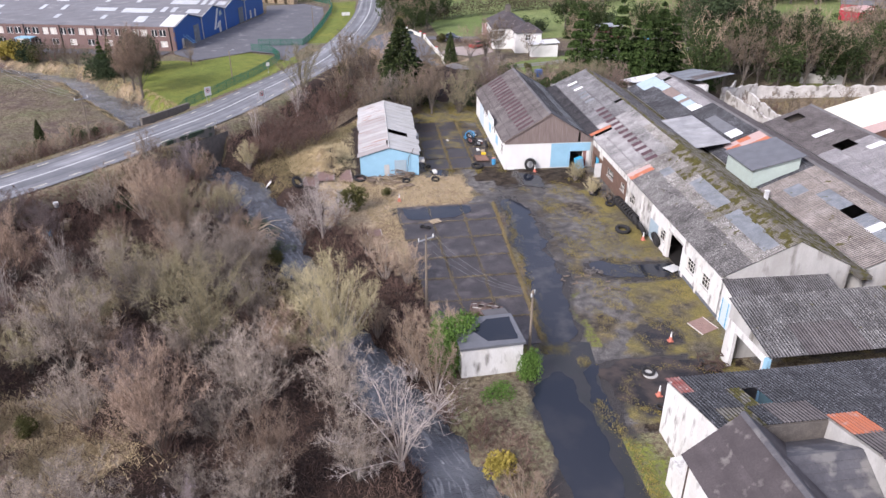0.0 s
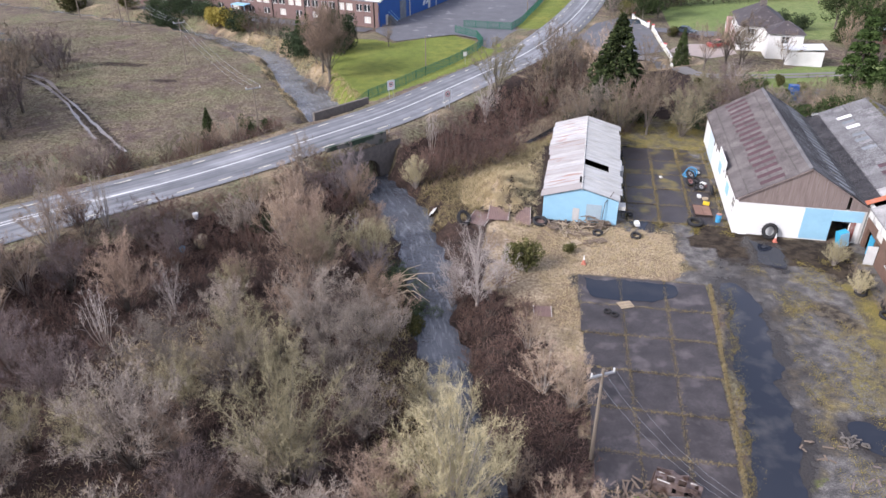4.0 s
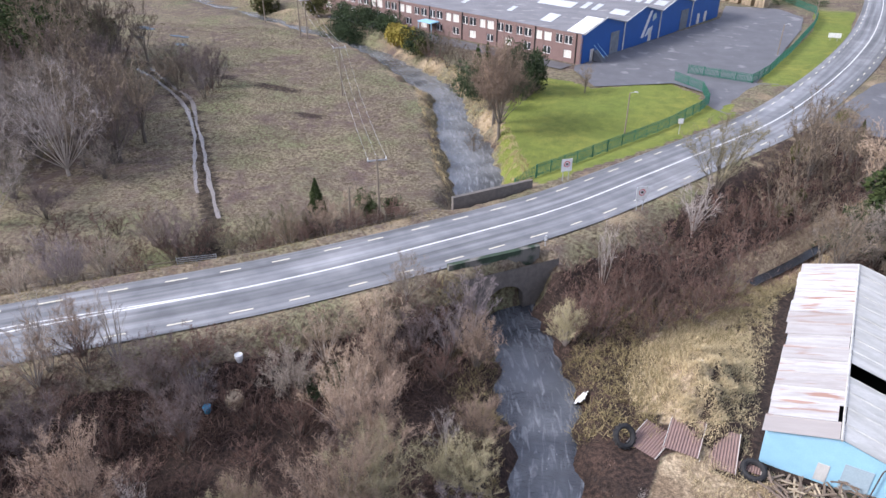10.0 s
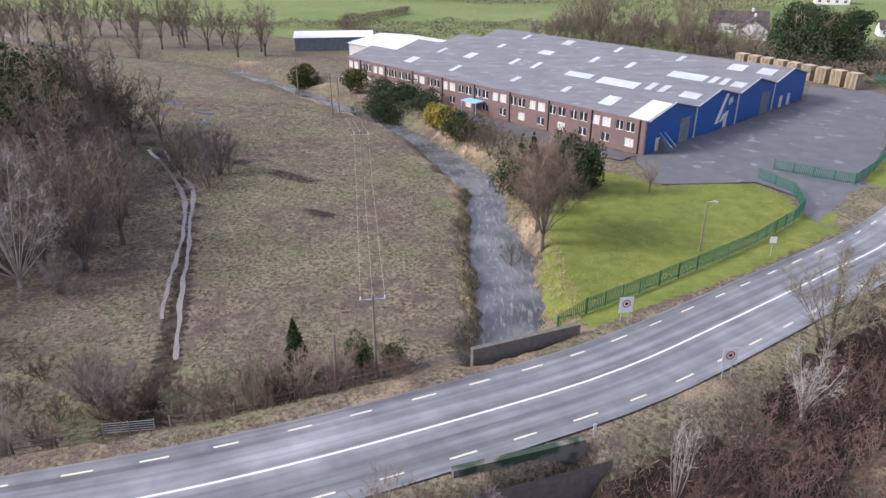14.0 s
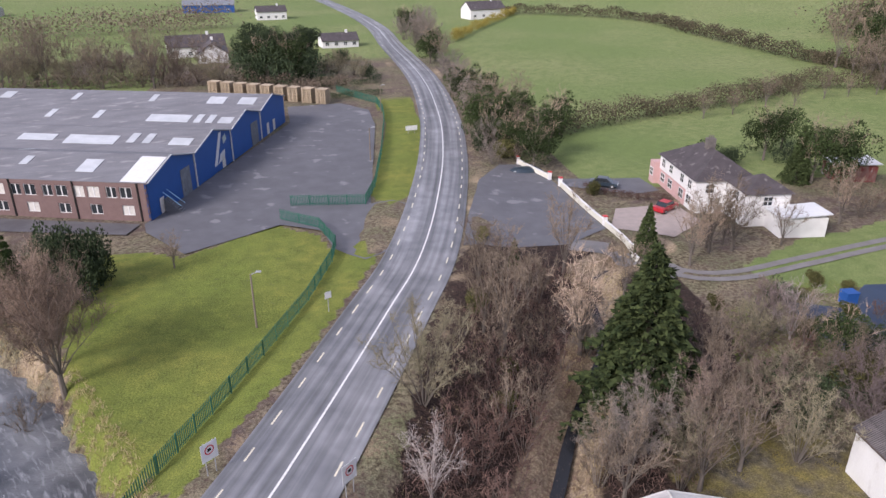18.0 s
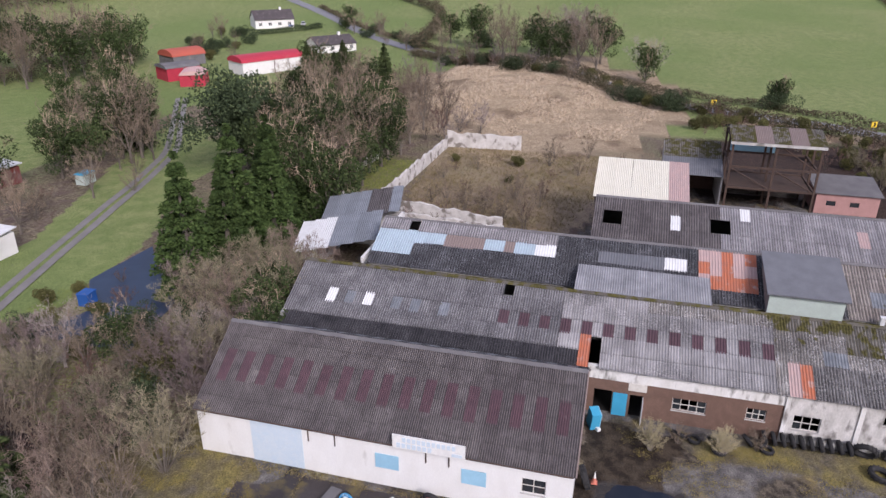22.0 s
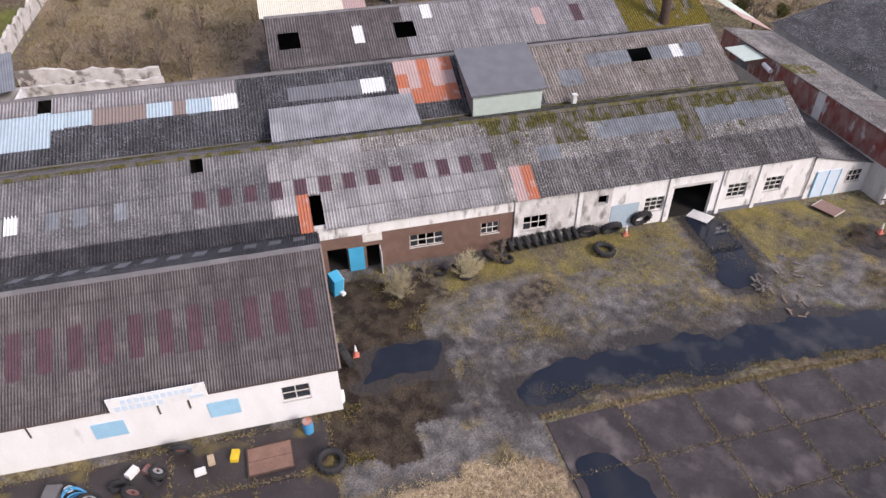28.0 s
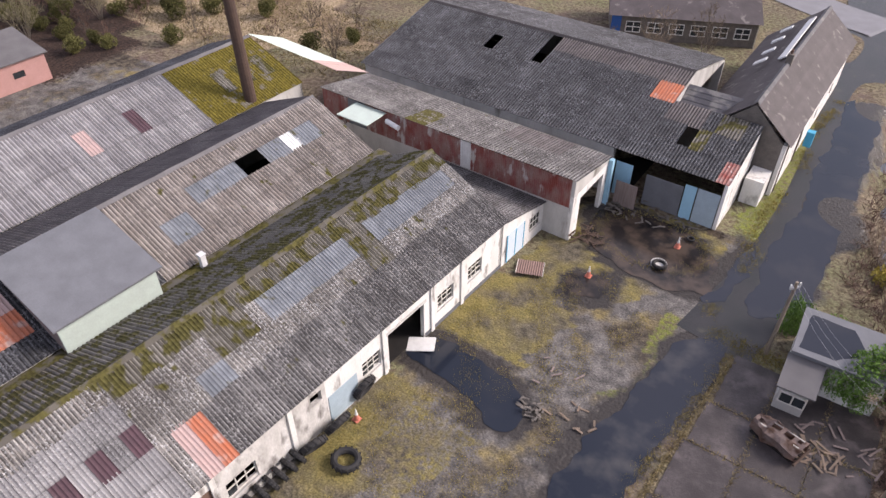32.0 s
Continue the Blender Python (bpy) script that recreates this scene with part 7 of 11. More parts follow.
twig_material("twig_dim", (0.13, 0.1, 0.072), (0.24, 0.19, 0.142), 0.35)
twig_material("twig_dusk", (0.14, 0.115, 0.112), (0.25, 0.212, 0.208), 0.3)
twig_material("bark", (0.115, 0.098, 0.082), (0.165, 0.143, 0.122), 0.3)
twig_material("stem_pale", (0.30, 0.26, 0.225), (0.38, 0.34, 0.30), 0.3)
twig_material("leaf_conifer", (0.018, 0.03, 0.011), (0.07, 0.09, 0.032), 0.3)
twig_material("leaf_dark", (0.028, 0.042, 0.022), (0.055, 0.075, 0.035), 0.3)
twig_material("leaf_ivy", (0.021, 0.034, 0.012), (0.062, 0.086, 0.03), 0.4)
twig_material("leaf_gorse", (0.055, 0.06, 0.02), (0.14, 0.13, 0.05), 0.35)
twig_material("leaf_bright", (0.06, 0.115, 0.022), (0.125, 0.215, 0.05), 0.2)
twig_material("leaf_yellow", (0.24, 0.20, 0.04), (0.34, 0.27, 0.07), 0.2)
twig_material("leaf_hedge", (0.05, 0.052, 0.028), (0.165, 0.132, 0.088), 0.3)
twig_material("grass_dry", (0.37, 0.295, 0.18), (0.58, 0.48, 0.3), 0.2)
twig_material("bramble", (0.088, 0.055, 0.046), (0.215, 0.145, 0.115), 0.3)
twig_material("reed", (0.30, 0.235, 0.13), (0.42, 0.34, 0.20), 0.2)
twig_material("straw_pale", (0.3, 0.24, 0.17), (0.5, 0.415, 0.315), 0.3)
twig_material("bay_grass", (0.165, 0.135, 0.07), (0.31, 0.25, 0.135), 0.25)
twig_material("joint_moss", (0.17, 0.135, 0.065), (0.30, 0.24, 0.13), 0.2)
twig_material("moss_tuft", (0.17, 0.145, 0.04), (0.29, 0.23, 0.075), 0.25)

NR = np.random.RandomState(11)


def tri_mesh(name, V, F, material):
    me = bpy.data.meshes.new(name)
    V, F = np.asarray(V, np.float32), np.asarray(F, np.int32)
    me.vertices.add(len(V)), me.loops.add(F.size), me.polygons.add(len(F))
    me.vertices.foreach_set("co", V.ravel())
    me.loops.foreach_set("vertex_index", F.ravel())
    me.polygons.foreach_set("loop_start", np.arange(0, F.size, F.shape[1]))
    me.update(calc_edges=True)
    me.validate()
    me.materials.append(M(material))
    return me


def blades(base, tip, width, r):
    """Thin pointed triangles from base to tip."""
    d = tip - base
    s = np.cross(d, r.normal(size=d.shape))
    s /= np.linalg.norm(s, axis=1)[:, None] + 1e-9
    w = np.asarray(width).reshape(-1, 1) if np.ndim(width) else width
    V = np.stack([base - s * w, base + s * w, tip], 1).reshape(-1, 3)
    return V, np.arange(len(V)).reshape(-1, 3)


def unit(v):
    return v / (np.linalg.norm(v, axis=1)[:, None] + 1e-9)


def coppice_crown(seed, height, spread, stems, boughs, lets, twigs, tw=0.011, up=0.5, trunk=0.0, fan=1.25):
    """A many-stemmed leafless bush or tree: curved stems, boughs, branchlets and a haze of fine twigs under a domed outline."""
    r = np.random.RandomState(seed)
    limbs = bmesh.new()
    if trunk:
        tube(limbs, [(0, 0, -0.4), (0.04, 0, trunk * 0.6), (0, 0.05, trunk * 1.3)], [0.02 * height + 0.05, 0.016 * height + 0.04, 0.012 * height + 0.02], 6)
    a = math.tau * (np.arange(stems) + r.rand(stems)) / stems * 2.618
    q = np.sqrt((np.arange(stems) + 0.5) / stems) * (0.9 + 0.2 * r.rand(stems))
    B = np.column_stack([0.25 * q * np.cos(a) * (not trunk), 0.25 * q * np.sin(a) * (not trunk), np.full(stems, trunk * 0.8 - 0.1)])
    E = np.column_stack([spread * q * np.cos(a), spread * q * np.sin(a), height * (0.9 + 0.2 * r.rand(stems)) * np.sqrt(np.clip(1.08 - 0.72 * q * q, 0.1, 1))])

    def on(i, t):
        d = E[i] - B[i]
        return B[i] + np.column_stack([d[:, 0] * t ** fan, d[:, 1] * t ** fan, d[:, 2] * t ** 0.92])
    rad = 0.0048 * height + 0.012
    for i in range(stems):
        pts = on(np.full(4, i), np.array([0.0, 0.35, 0.7, 1.0])) + r.normal(size=(4, 3)) * [0.03 * spread, 0.03 * spread, 0] * np.array([[0], [1], [1], [0.5]])
        tube(limbs, [tuple(v) for v in pts], [rad, rad * 0.7, rad * 0.42, rad * 0.15], 4, cap=False)
    i = np.repeat(np.arange(stems), boughs)
    t = r.uniform(0.28, 1.0, len(i))
    p0 = on(i, t)
    out = unit(p0 * [1, 1, 0.2] + 1e-6)
    d = unit(unit(E[i] - B[i]) * 0.8 + r.normal(size=p0.shape) * [0.6, 0.6, 0.4] + out * 0.35 + [0, 0, up])
    p1 = p0 + d * (height * r.uniform(0.12, 0.26, len(i)) * (1.2 - 0.6 * t))[:, None]
    V1, F1 = blades(p0, p1, tw * 1.7, r)
    k = np.repeat(np.arange(len(p0)), lets)
    t = r.uniform(0.15, 1.0, len(k))[:, None]
    c0 = p0[k] + (p1 - p0)[k] * t
    d2 = unit(unit((p1 - p0)[k]) * 0.7 + r.normal(size=c0.shape) * 0.65 + [0, 0, up * 0.5])
    c1 = c0 + d2 * (height * r.uniform(0.05, 0.12, len(k)))[:, None]
    V2, F2 = blades(c0, c1, tw * 1.1, r)
    j = np.repeat(np.arange(len(c0)), twigs)
    t = r.uniform(0.2, 1.0, len(j))[:, None]
    g0 = c0[j] + (c1 - c0)[j] * t
    d3 = unit(unit((c1 - c0)[j]) * 0.7 + r.normal(size=g0.shape) * 0.7 + [0, 0, up * 0.4])
    V3, F3 = blades(g0, g0 + d3 * (height * r.uniform(0.03, 0.075, len(j)))[:, None], tw * r.uniform(0.45, 0.9, len(j)), r)
    V = np.concatenate([V1, V2, V3])
    return limbs, V, np.concatenate([F1, F2 + len(V1), F3 + len(V1) + len(V2)])


PLANTS = {}


def plant(key, name, label, category, limbs, bark, V, F, leafmat, crown="crown"):
    t = thing(name, label, category, Matrix.Translation((0, 0, -60)))
    if limbs is not None:
        part("trunk", limbs, M(bark), t)
    part(crown, tri_mesh(crown, V, F, leafmat), None, t)
    PLANTS[key] = t
    return t


def leaf_crown(seed, n, shape, size, flat=0.5):
    """Small leaf clumps filling a shape(r) that gives points and outward directions."""
    r = np.random.RandomState(seed)
    p, o = shape(r, n)
    d = unit(o + r.normal(size=p.shape) * flat)
    s = unit(np.cross(d, r.normal(size=p.shape)))
    ln = size * r.uniform(0.5, 1.2, n)[:, None]
    V = np.stack([p - s * ln * 0.55, p + s * ln * 0.5, p + d * ln * 1.15], 1).reshape(-1, 3)
    F = np.arange(len(V)).reshape(-1, 3)
    return V, F


def cone_shape(h, rad, z0=0.6, tiers=14):
    def f(r, n):
        t = r.rand(n) ** 0.75
        tier = np.round(t * tiers) / tiers
        t = 0.6 * t + 0.4 * tier
        z = z0 + (h - z0) * (1 - t)
        a = r.rand(n) * math.tau
        lob = 1 + 0.2 * np.sin(a * 5 + tier * 23) + 0.16 * np.sin(a * 9 + tier * 51) + 0.12 * np.sin(a * 3 + tier * 9)
        rr = rad * t ** 0.85 * lob * (0.35 + 0.65 * r.rand(n) ** 0.4)
        p = np.stack([rr * np.cos(a), rr * np.sin(a), z - 0.38 * rr], 1)
        o = np.stack([np.cos(a), np.sin(a), -0.35 + 0 * a], 1)
        return p, o
    return f


def blob_shape(h, rad, z0, lobes=9, seed=3):
    q = np.random.RandomState(seed)
    C = np.stack([q.normal(size=lobes) * rad * 0.42, q.normal(size=lobes) * rad * 0.42, q.uniform(z0 + rad * 0.35, h - rad * 0.35, lobes)], 1)
    R = rad * q.uniform(0.35, 0.62, lobes)

    def f(r, n):
        i = r.randint(0, lobes, n)
        o = unit(r.normal(size=(n, 3)))
        p = C[i] + o * (R[i] * r.uniform(0.45, 1.0, n) ** 0.5)[:, None] + r.normal(size=(n, 3)) * 0.025 * rad
        p[:, 2] = np.maximum(p[:, 2], 0.02)
        return p, o
    return f


# the kinds; those of the far ground carry fewer, broader twigs
for i in range(3):
    mt = ("twig_grey", "twig_brown", "twig_violet")[i]
    L_, V, F = coppice_crown(20 + i, 4.6, 2.5, 18, 9, 6, 6, tw=0.011)
    plant(("bush", i), "bare_bush", "leafless grey-brown bush with dense fine twigs", "bush", L_, "stem_pale", V, F, mt)
    L_, V, F = coppice_crown(30 + i, 4.6, 2.5, 11, 7, 4, 4, tw=0.02)
    plant(("bush_far", i), "hawthorn_bush", "leafless brown hawthorn bush with stout forking stems", "bush", L_, "bark", V, F, ("twig_dim", "twig_dim", "twig_dusk")[i])
for i in range(2):
    L_, V, F = coppice_crown(40 + i, 2.6, 1.8, 15, 7, 5, 4, tw=0.012, up=0.3)
    plant(("red", i), "thorn_bush", "low reddish-brown leafless thorn bush", "bush", L_, "bark", V, F, "twig_red")
    L_, V, F = coppice_crown(45 + i, 2.6, 1.8, 8, 6, 4, 4, tw=0.02, up=0.3)
    plant(("red_far", i), "thorn_bush", "low reddish-brown leafless thorn bush", "bush", L_, "bark", V, F, "twig_red")
for i in range(3):
    mt = ("twig_grey", "twig_brown", "twig_pale")[i]
    L_, V, F = coppice_crown(60 + i, 8.0, 3.2, 15, 9, 6, 6, tw=0.014, trunk=1.6)
    plant(("tree", i), "bare_tree", "leafless grey tree with upswept branches", "tree", L_, "stem_pale", V, F, mt)
    L_, V, F = coppice_crown(66 + i, 8.0, 3.2, 11, 7, 5, 4, tw=0.022, trunk=1.6)
    plant(("tree_far", i), "bare_tree", "leafless grey tree with upswept branches", "tree", L_, "bark", V, F, ("twig_dim", "twig_dim", "twig_brown")[i])
twig_material("twig_moss", (0.235, 0.203, 0.122), (0.42, 0.37, 0.235), 0.45)
twig_material("twig_haze", (0.235, 0.196, 0.162), (0.43, 0.365, 0.305), 0.5)
twig_material("twig_rust", (0.2, 0.142, 0.105), (0.37, 0.275, 0.21), 0.45)
twig_material("sallow_grey", (0.15, 0.126, 0.108), (0.3, 0.256, 0.22), 0.25)
twig_material("sallow_olive", (0.15, 0.132, 0.086), (0.3, 0.265, 0.175), 0.25)
twig_material("sallow_brown", (0.14, 0.102, 0.084), (0.275, 0.208, 0.17), 0.25)
twig_material("twig_plum", (0.125, 0.094, 0.088), (0.235, 0.185, 0.172), 0.3)
for i, (mt, lb_) in enumerate((("twig_haze", "broad leafless grey coppice bush with a haze of fine twigs"), ("twig_moss", "broad leafless olive-tinged coppice bush with upswept shoots"), ("twig_rust", "broad leafless brown coppice bush with fine twigs"), ("twig_plum", "dense leafless purplish-grey sallow bush"))):
    L_, V, F = coppice_crown(120 + i, 8.0, 4.5, 26, 9, 7, 7, tw=0.0135)
    plant(("coppice", i), "coppice_bush", lb_, "bush", L_, "bark", V, F, mt)
    L_, V, F = coppice_crown(130 + i, 8.0, 4.5, 18, 9, 6, 6, tw=0.021)
    plant(("thicket", i), "sallow_bush", lb_.replace("coppice", "sallow"), "bush", L_, "bark", V, F, ("sallow_grey", "sallow_olive", "sallow_brown", "twig_plum")[i])
L_, V, F = coppice_crown(140, 10.5, 4.0, 20, 11, 7, 7, tw=0.017, up=0.6, trunk=2.2)
plant(("alder", 0), "alder_tree", "leafless pinkish-brown alder with a dense twiggy crown", "tree", L_, "bark", V, F, "twig_rust")
L_, V, F = coppice_crown(141, 12.0, 7.0, 18, 9, 5, 6, tw=0.02, up=0.15, trunk=1.2, fan=0.9)
plant(("great", 0), "spreading_tree", "large spreading leafless tree with pale grey limbs", "tree", L_, "stem_pale", V, F, "twig_pale")
L_, V, F = coppice_crown(142, 6.5, 1.0, 11, 5, 3, 3, tw=0.012, up=1.2, fan=0.6)
plant(("whip", 0), "ash_saplings", "cluster of thin upright bare ash saplings", "tree", L_, "stem_pale", V, F, "twig_pale")
L_, V, F = coppice_crown(70, 8.6, 4.3, 34, 11, 7, 7, tw=0.014, up=0.75)
plant(("willow", 0), "willow_tree", "bushy willow with yellowish bare shoots", "tree", L_, "twig_pale", V, F, "twig_olive")
L_, V, F = coppice_crown(71, 7.0, 2.9, 13, 8, 5, 4, tw=0.013, up=0.3, trunk=0.7)
plant(("pale", 0), "pale_tree", "sparse leafless tree with pale grey branches", "tree", L_, "twig_pale", V, F, "twig_pale")
for i in range(2):
    V, F = leaf_crown(80 + i, 11000, cone_shape(12, 2.9, 0.5, 17), 0.28, 0.7)
    tr = tube(bmesh.new(), [(0, 0, -0.3), (0, 0, 6), (0, 0, 11.5)], [0.28, 0.16, 0.03], 7)
    plant(("conifer", i), "spruce_tree", "tall dark green spruce with drooping branches", "conifer", tr, "bark", V, F, "leaf_conifer")
V, F = leaf_crown(85, 11000, cone_shape(12, 2.4, 0.3, 9), 0.24, 0.9)
twig_material("leaf_cypress", (0.022, 0.04, 0.011), (0.058, 0.09, 0.026), 0.3)
plant(("cypress", 0), "cypress_tree", "broad dense green cypress", "conifer", tube(bmesh.new(), [(0, 0, -0.3), (0, 0, 9)], [0.3, 0.08], 7), "bark", V, F, "leaf_cypress")
V, F = leaf_crown(86, 9000, blob_shape(15, 5.0, 6.0, 16, 5), 0.34, 0.8)
plant(("pine", 0), "pine_tree", "dark rounded pine above the other trees", "conifer", tube(bmesh.new(), [(0, 0, -0.3), (0.2, 0, 5), (0, 0, 11)], [0.4, 0.32, 0.15], 8), "bark", V, F, "leaf_dark")
V, F = leaf_crown(87, 4000, blob_shape(8.8, 2.7, 1.4, 18, 7), 0.24, 0.9)
L_, V2, F2 = coppice_crown(73, 9.4, 3.0, 7, 6, 4, 3, tw=0.022, trunk=2.0)
plant(("ivy", 0), "ivy_tree", "bare tree wrapped in green ivy", "tree", L_, "bark", V, F, "leaf_ivy")
part("twig_top", tri_mesh("twig_top", V2, F2, "twig_brown"), None, PLANTS[("ivy", 0)])
V, F = leaf_crown(88, 2600, blob_shape(2.6, 1.6, 0.2, 8, 9), 0.19, 0.9)
plant(("shrub", 0), "green_shrub", "rounded olive-green gorse shrub", "shrub", None, "bark", V, F, "leaf_gorse")
V, F = leaf_crown(89, 2000, blob_shape(3.4, 2.0, 0.2, 8, 10), 0.3, 0.9)
plant(("yellow", 0), "yellow_shrub", "round shrub with yellow-green leaves", "shrub", None, "bark", V, F, "leaf_yellow")
V, F = leaf_crown(90, 4200, blob_shape(4.6, 2.6, 0.2, 14, 12), 0.2, 0.9)
plant(("dark", 0), "evergreen_shrub", "large dark evergreen shrub", "shrub", None, "bark", V, F, "leaf_dark")
V, F = leaf_crown(91, 3400, blob_shape(1.6, 1.9, 0.0, 14, 15), 0.14, 0.9)
plant(("ivy_mat", 0), "ivy_clump", "thick bright green ivy growing over the hut", "ivy", None, "bark", V, F, "leaf_bright")
PR = random.Random(21)
USED = set()


def put(kind, x, y, s=1.0, sz=None, z=None, rot=None):
    if kind[0] in ("bush", "red", "tree") and not (-62 < x < 20 and y < 96):
        kind = (kind[0] + "_far", kind[1])
    src = PLANTS[kind]
    m = Matrix.Translation((x, y, gz(x, y) - 0.05 if z is None else z)) @ Matrix.Rotation(PR.uniform(0, math.tau) if rot is None else rot, 4, "Z") @ Matrix.Diagonal((s, s, sz or s, 1))
    if kind not in USED:
        USED.add(kind)
        src.matrix_world = m
        return src
    ob = copy_thing(src, Matrix())
    ob.matrix_basis = m
    return ob


def free(x, y, road=7.5, water=1.0):
    dr, _ = dist_line(np.array([x]), np.array([y]), ROAD)
    dv, wv = dist_line(np.array([x]), np.array([y]), RIVER)
    ds, _ = dist_line(np.array([x]), np.array([y]), STREAM)
    return dr[0] > road and dv[0] > wv[0] / 2 + water and ds[0] > 2.4


def scatter(poly, n, gap, kinds, s0, s1, seed, road=7.5, water=0.8, but=()):
    r = random.Random(seed)
    xs, ys = [p[0] for p in poly], [p[1] for p in poly]
    done, tries = [], 0
    while len(done) < n and tries < n * 40:
        tries += 1
        x, y = r.uniform(min(xs), max(xs)), r.uniform(min(ys), max(ys))
        if not inside(np.array([x]), np.array([y]), poly)[0] or not free(x, y, road, water):
            continue
        if len(but) and inside(np.array([x]), np.array([y]), but)[0]:
            continue
        if any((x - a) ** 2 + (y - b) ** 2 < gap * gap for a, b in done):
            continue
        done.append((x, y))
        k = r.choice(kinds)
        s = r.uniform(s0, s1)
        put(k, x, y, s, s * r.uniform(0.85, 1.15))
    return done


B0, B1, B2, R0, R1 = ("bush", 0), ("bush", 1), ("bush", 2), ("red", 0), ("red", 1)
T0, T1, T2 = ("tree", 0), ("tree", 1), ("tree", 2)
WEST = [(-70, 30), (-46, 58), (-24, 80), (-18, 76), (-13, 62), (-9, 48), (-4, 36), (0, 24), (3, 8), (4, -12), (-60, -12)]
# an open stretch of bramble under the road
OPEN = [(-51, 55), (-44, 63), (-38, 67), (-33, 68), (-30, 64), (-27, 57), (-26, 50), (-29, 42), (-36, 36), (-44, 36), (-52, 46)]
C0, C1, C2, C3 = (("coppice", i) for i in range(4))


def put_west(k, x, y, h, w):
    """A plant of that height and width."""
    full = {"willow": (8.6, 8.6), "pale": (7.0, 5.8), "whip": (6.5, 3.0)}.get(k[0], (8.0, 9.4))
    put(k, x, y, w / full[1], h / full[0])


for k, x, y, h, w in ((("willow", 0), -3.6, 37.2, 9.0, 8.4), (C1, -14.2, 37.6, 8.4, 10.2), (C0, -24.6, 37.0, 8.0, 9.2), (C0, -26.5, 45.3, 5.8, 8.6), (C0, -20.6, 44.6, 6.0, 7.0), (C0, -13.6, 46.6, 6.4, 8.6), (C0, -17.0, 52.0, 6.2, 8.4), (C2, -20.6, 59.6, 7.4, 8.0),
                      (C2, -22.6, 66.0, 6.4, 7.0), (C2, -24.8, 70.6, 5.6, 5.6), (C2, -15.6, 26.6, 8.0, 8.0), (C0, -9.6, 29.6, 7.4, 7.8), (C2, -35.0, 53.6, 7.0, 6.4), (C3, -34.4, 61.0, 4.4, 5.0), (C3, -38.6, 62.6, 4.6, 6.0), (C3, -41.6, 55.5, 4.8, 5.6), (C2, -44.6, 62.0, 4.2, 5.0), (C3, -39.5, 44.5, 5.0, 6.0), (C3, -33.5, 41.5, 5.4, 7.0),
                      (C2, -8.2, 22.0, 6.0, 7.0), (C0, -18.6, 18.6, 6.4, 7.4), (C0, -32.5, 33.5, 6.4, 7.6), (C2, -29.0, 24.0, 6.0, 7.0), (C1, -6.6, 45.0, 4.8, 5.6), (C2, -12.0, 55.5, 4.4, 5.0), (C0, -30.4, 67.6, 4.6, 5.0), (C2, -20.4, 77.3, 4.4, 4.6), (C3, -25.4, 76.2, 4.0, 5.0), (C3, -47.5, 52.0, 5.5, 7.0), (C0, -44.0, 36.0, 7.0, 8.0), (C1, -38.0, 27.0, 7.0, 8.5),
                      (C2, -52.0, 42.0, 6.0, 7.0), (C0, -46.0, 24.0, 7.5, 9.0), (C1, -26.5, 57.0, 3.4, 4.4), (C1, -15.6, 66.0, 4.0, 4.6), (C2, -17.0, 70.5, 3.6, 4.2), (("pale", 0), 0.6, 22.8, 7.6, 9.0), (("whip", 0), -34.2, 48.8, 5.4, 3.6), (("whip", 0), -45.4, 59.8, 6.4, 3.0), (("whip", 0), -42.2, 62.9, 6.0, 3.0), (("pale", 0), -30.7, 53.8, 4.8, 3.0), (("pale", 0), -18.4, 68.2, 3.8, 2.4)):
    put_west(k, x, y, h, w)
r_w = random.Random(77)
fill = []
while len(fill) < 44:
    x, y = r_w.uniform(-52, -1), r_w.uniform(17, 66)
    if not inside(np.array([x]), np.array([y]), WEST)[0] or not free(x, y, 9, 2.2) or inside(np.array([x]), np.array([y]), OPEN)[0] or any(math.hypot(x - a, y - b) < 3.9 for a, b in fill) or (x > -8 and y > 40):
        continue
    fill.append((x, y))
    h = r_w.uniform(3.2, 5.6)
    put_west(r_w.choice((C0, C0, C1, C2, C2, C3)), x, y, h, h * r_w.uniform(0.95, 1.35))
for x, y, sc in ((-12.8, 62.4, 0.75), (-10.6, 59.6, 0.6), (-29.6, 69.8, 0.7)):
    put(("dark", 0), x, y, sc, sc * 0.5)
for x, y, sc in ((-9.9, 56.6, 0.7), (-25.5, 29.5, 0.55)):
    put(("shrub", 0), x, y, sc)
scatter(WEST, 36, 4.6, [R0, R1, R1, R0, B2], 0.55, 0.95, 1, but=[(-70, -12), (10, -12), (10, 16), (-70, 16)])
scatter(OPEN, 26, 2.8, [R0, R1, R1, R0], 0.6, 1.0, 31)
scatter([(-54, 50), (-26, 80), (-20, 74), (-34, 56), (-44, 46)], 36, 2.4, [R0, R1, R0, B1], 0.8, 1.3, 3, road=6.2)
# east bank between the river and the slabs
scatter([(-7, 62), (-1, 62), (4, 46), (5, 37), (5, 28), (8, 24), (9, 4), (3, 4), (2, 30), (-3, 44)], 40, 2.0, [R0, R1, R0, B1], 0.6, 1.0, 4, water=0.7)
scatter([(-8, 66), (-4, 66), (-5, 58), (-8, 58)], 4, 1.6, [("pale", 0), R0], 0.6, 0.8, 5, water=0.2)
put(("pale", 0), -4.9, 59.6, 1.0, 0.75)
put(("pale", 0), -3.2, 62.4, 0.8, 0.6)
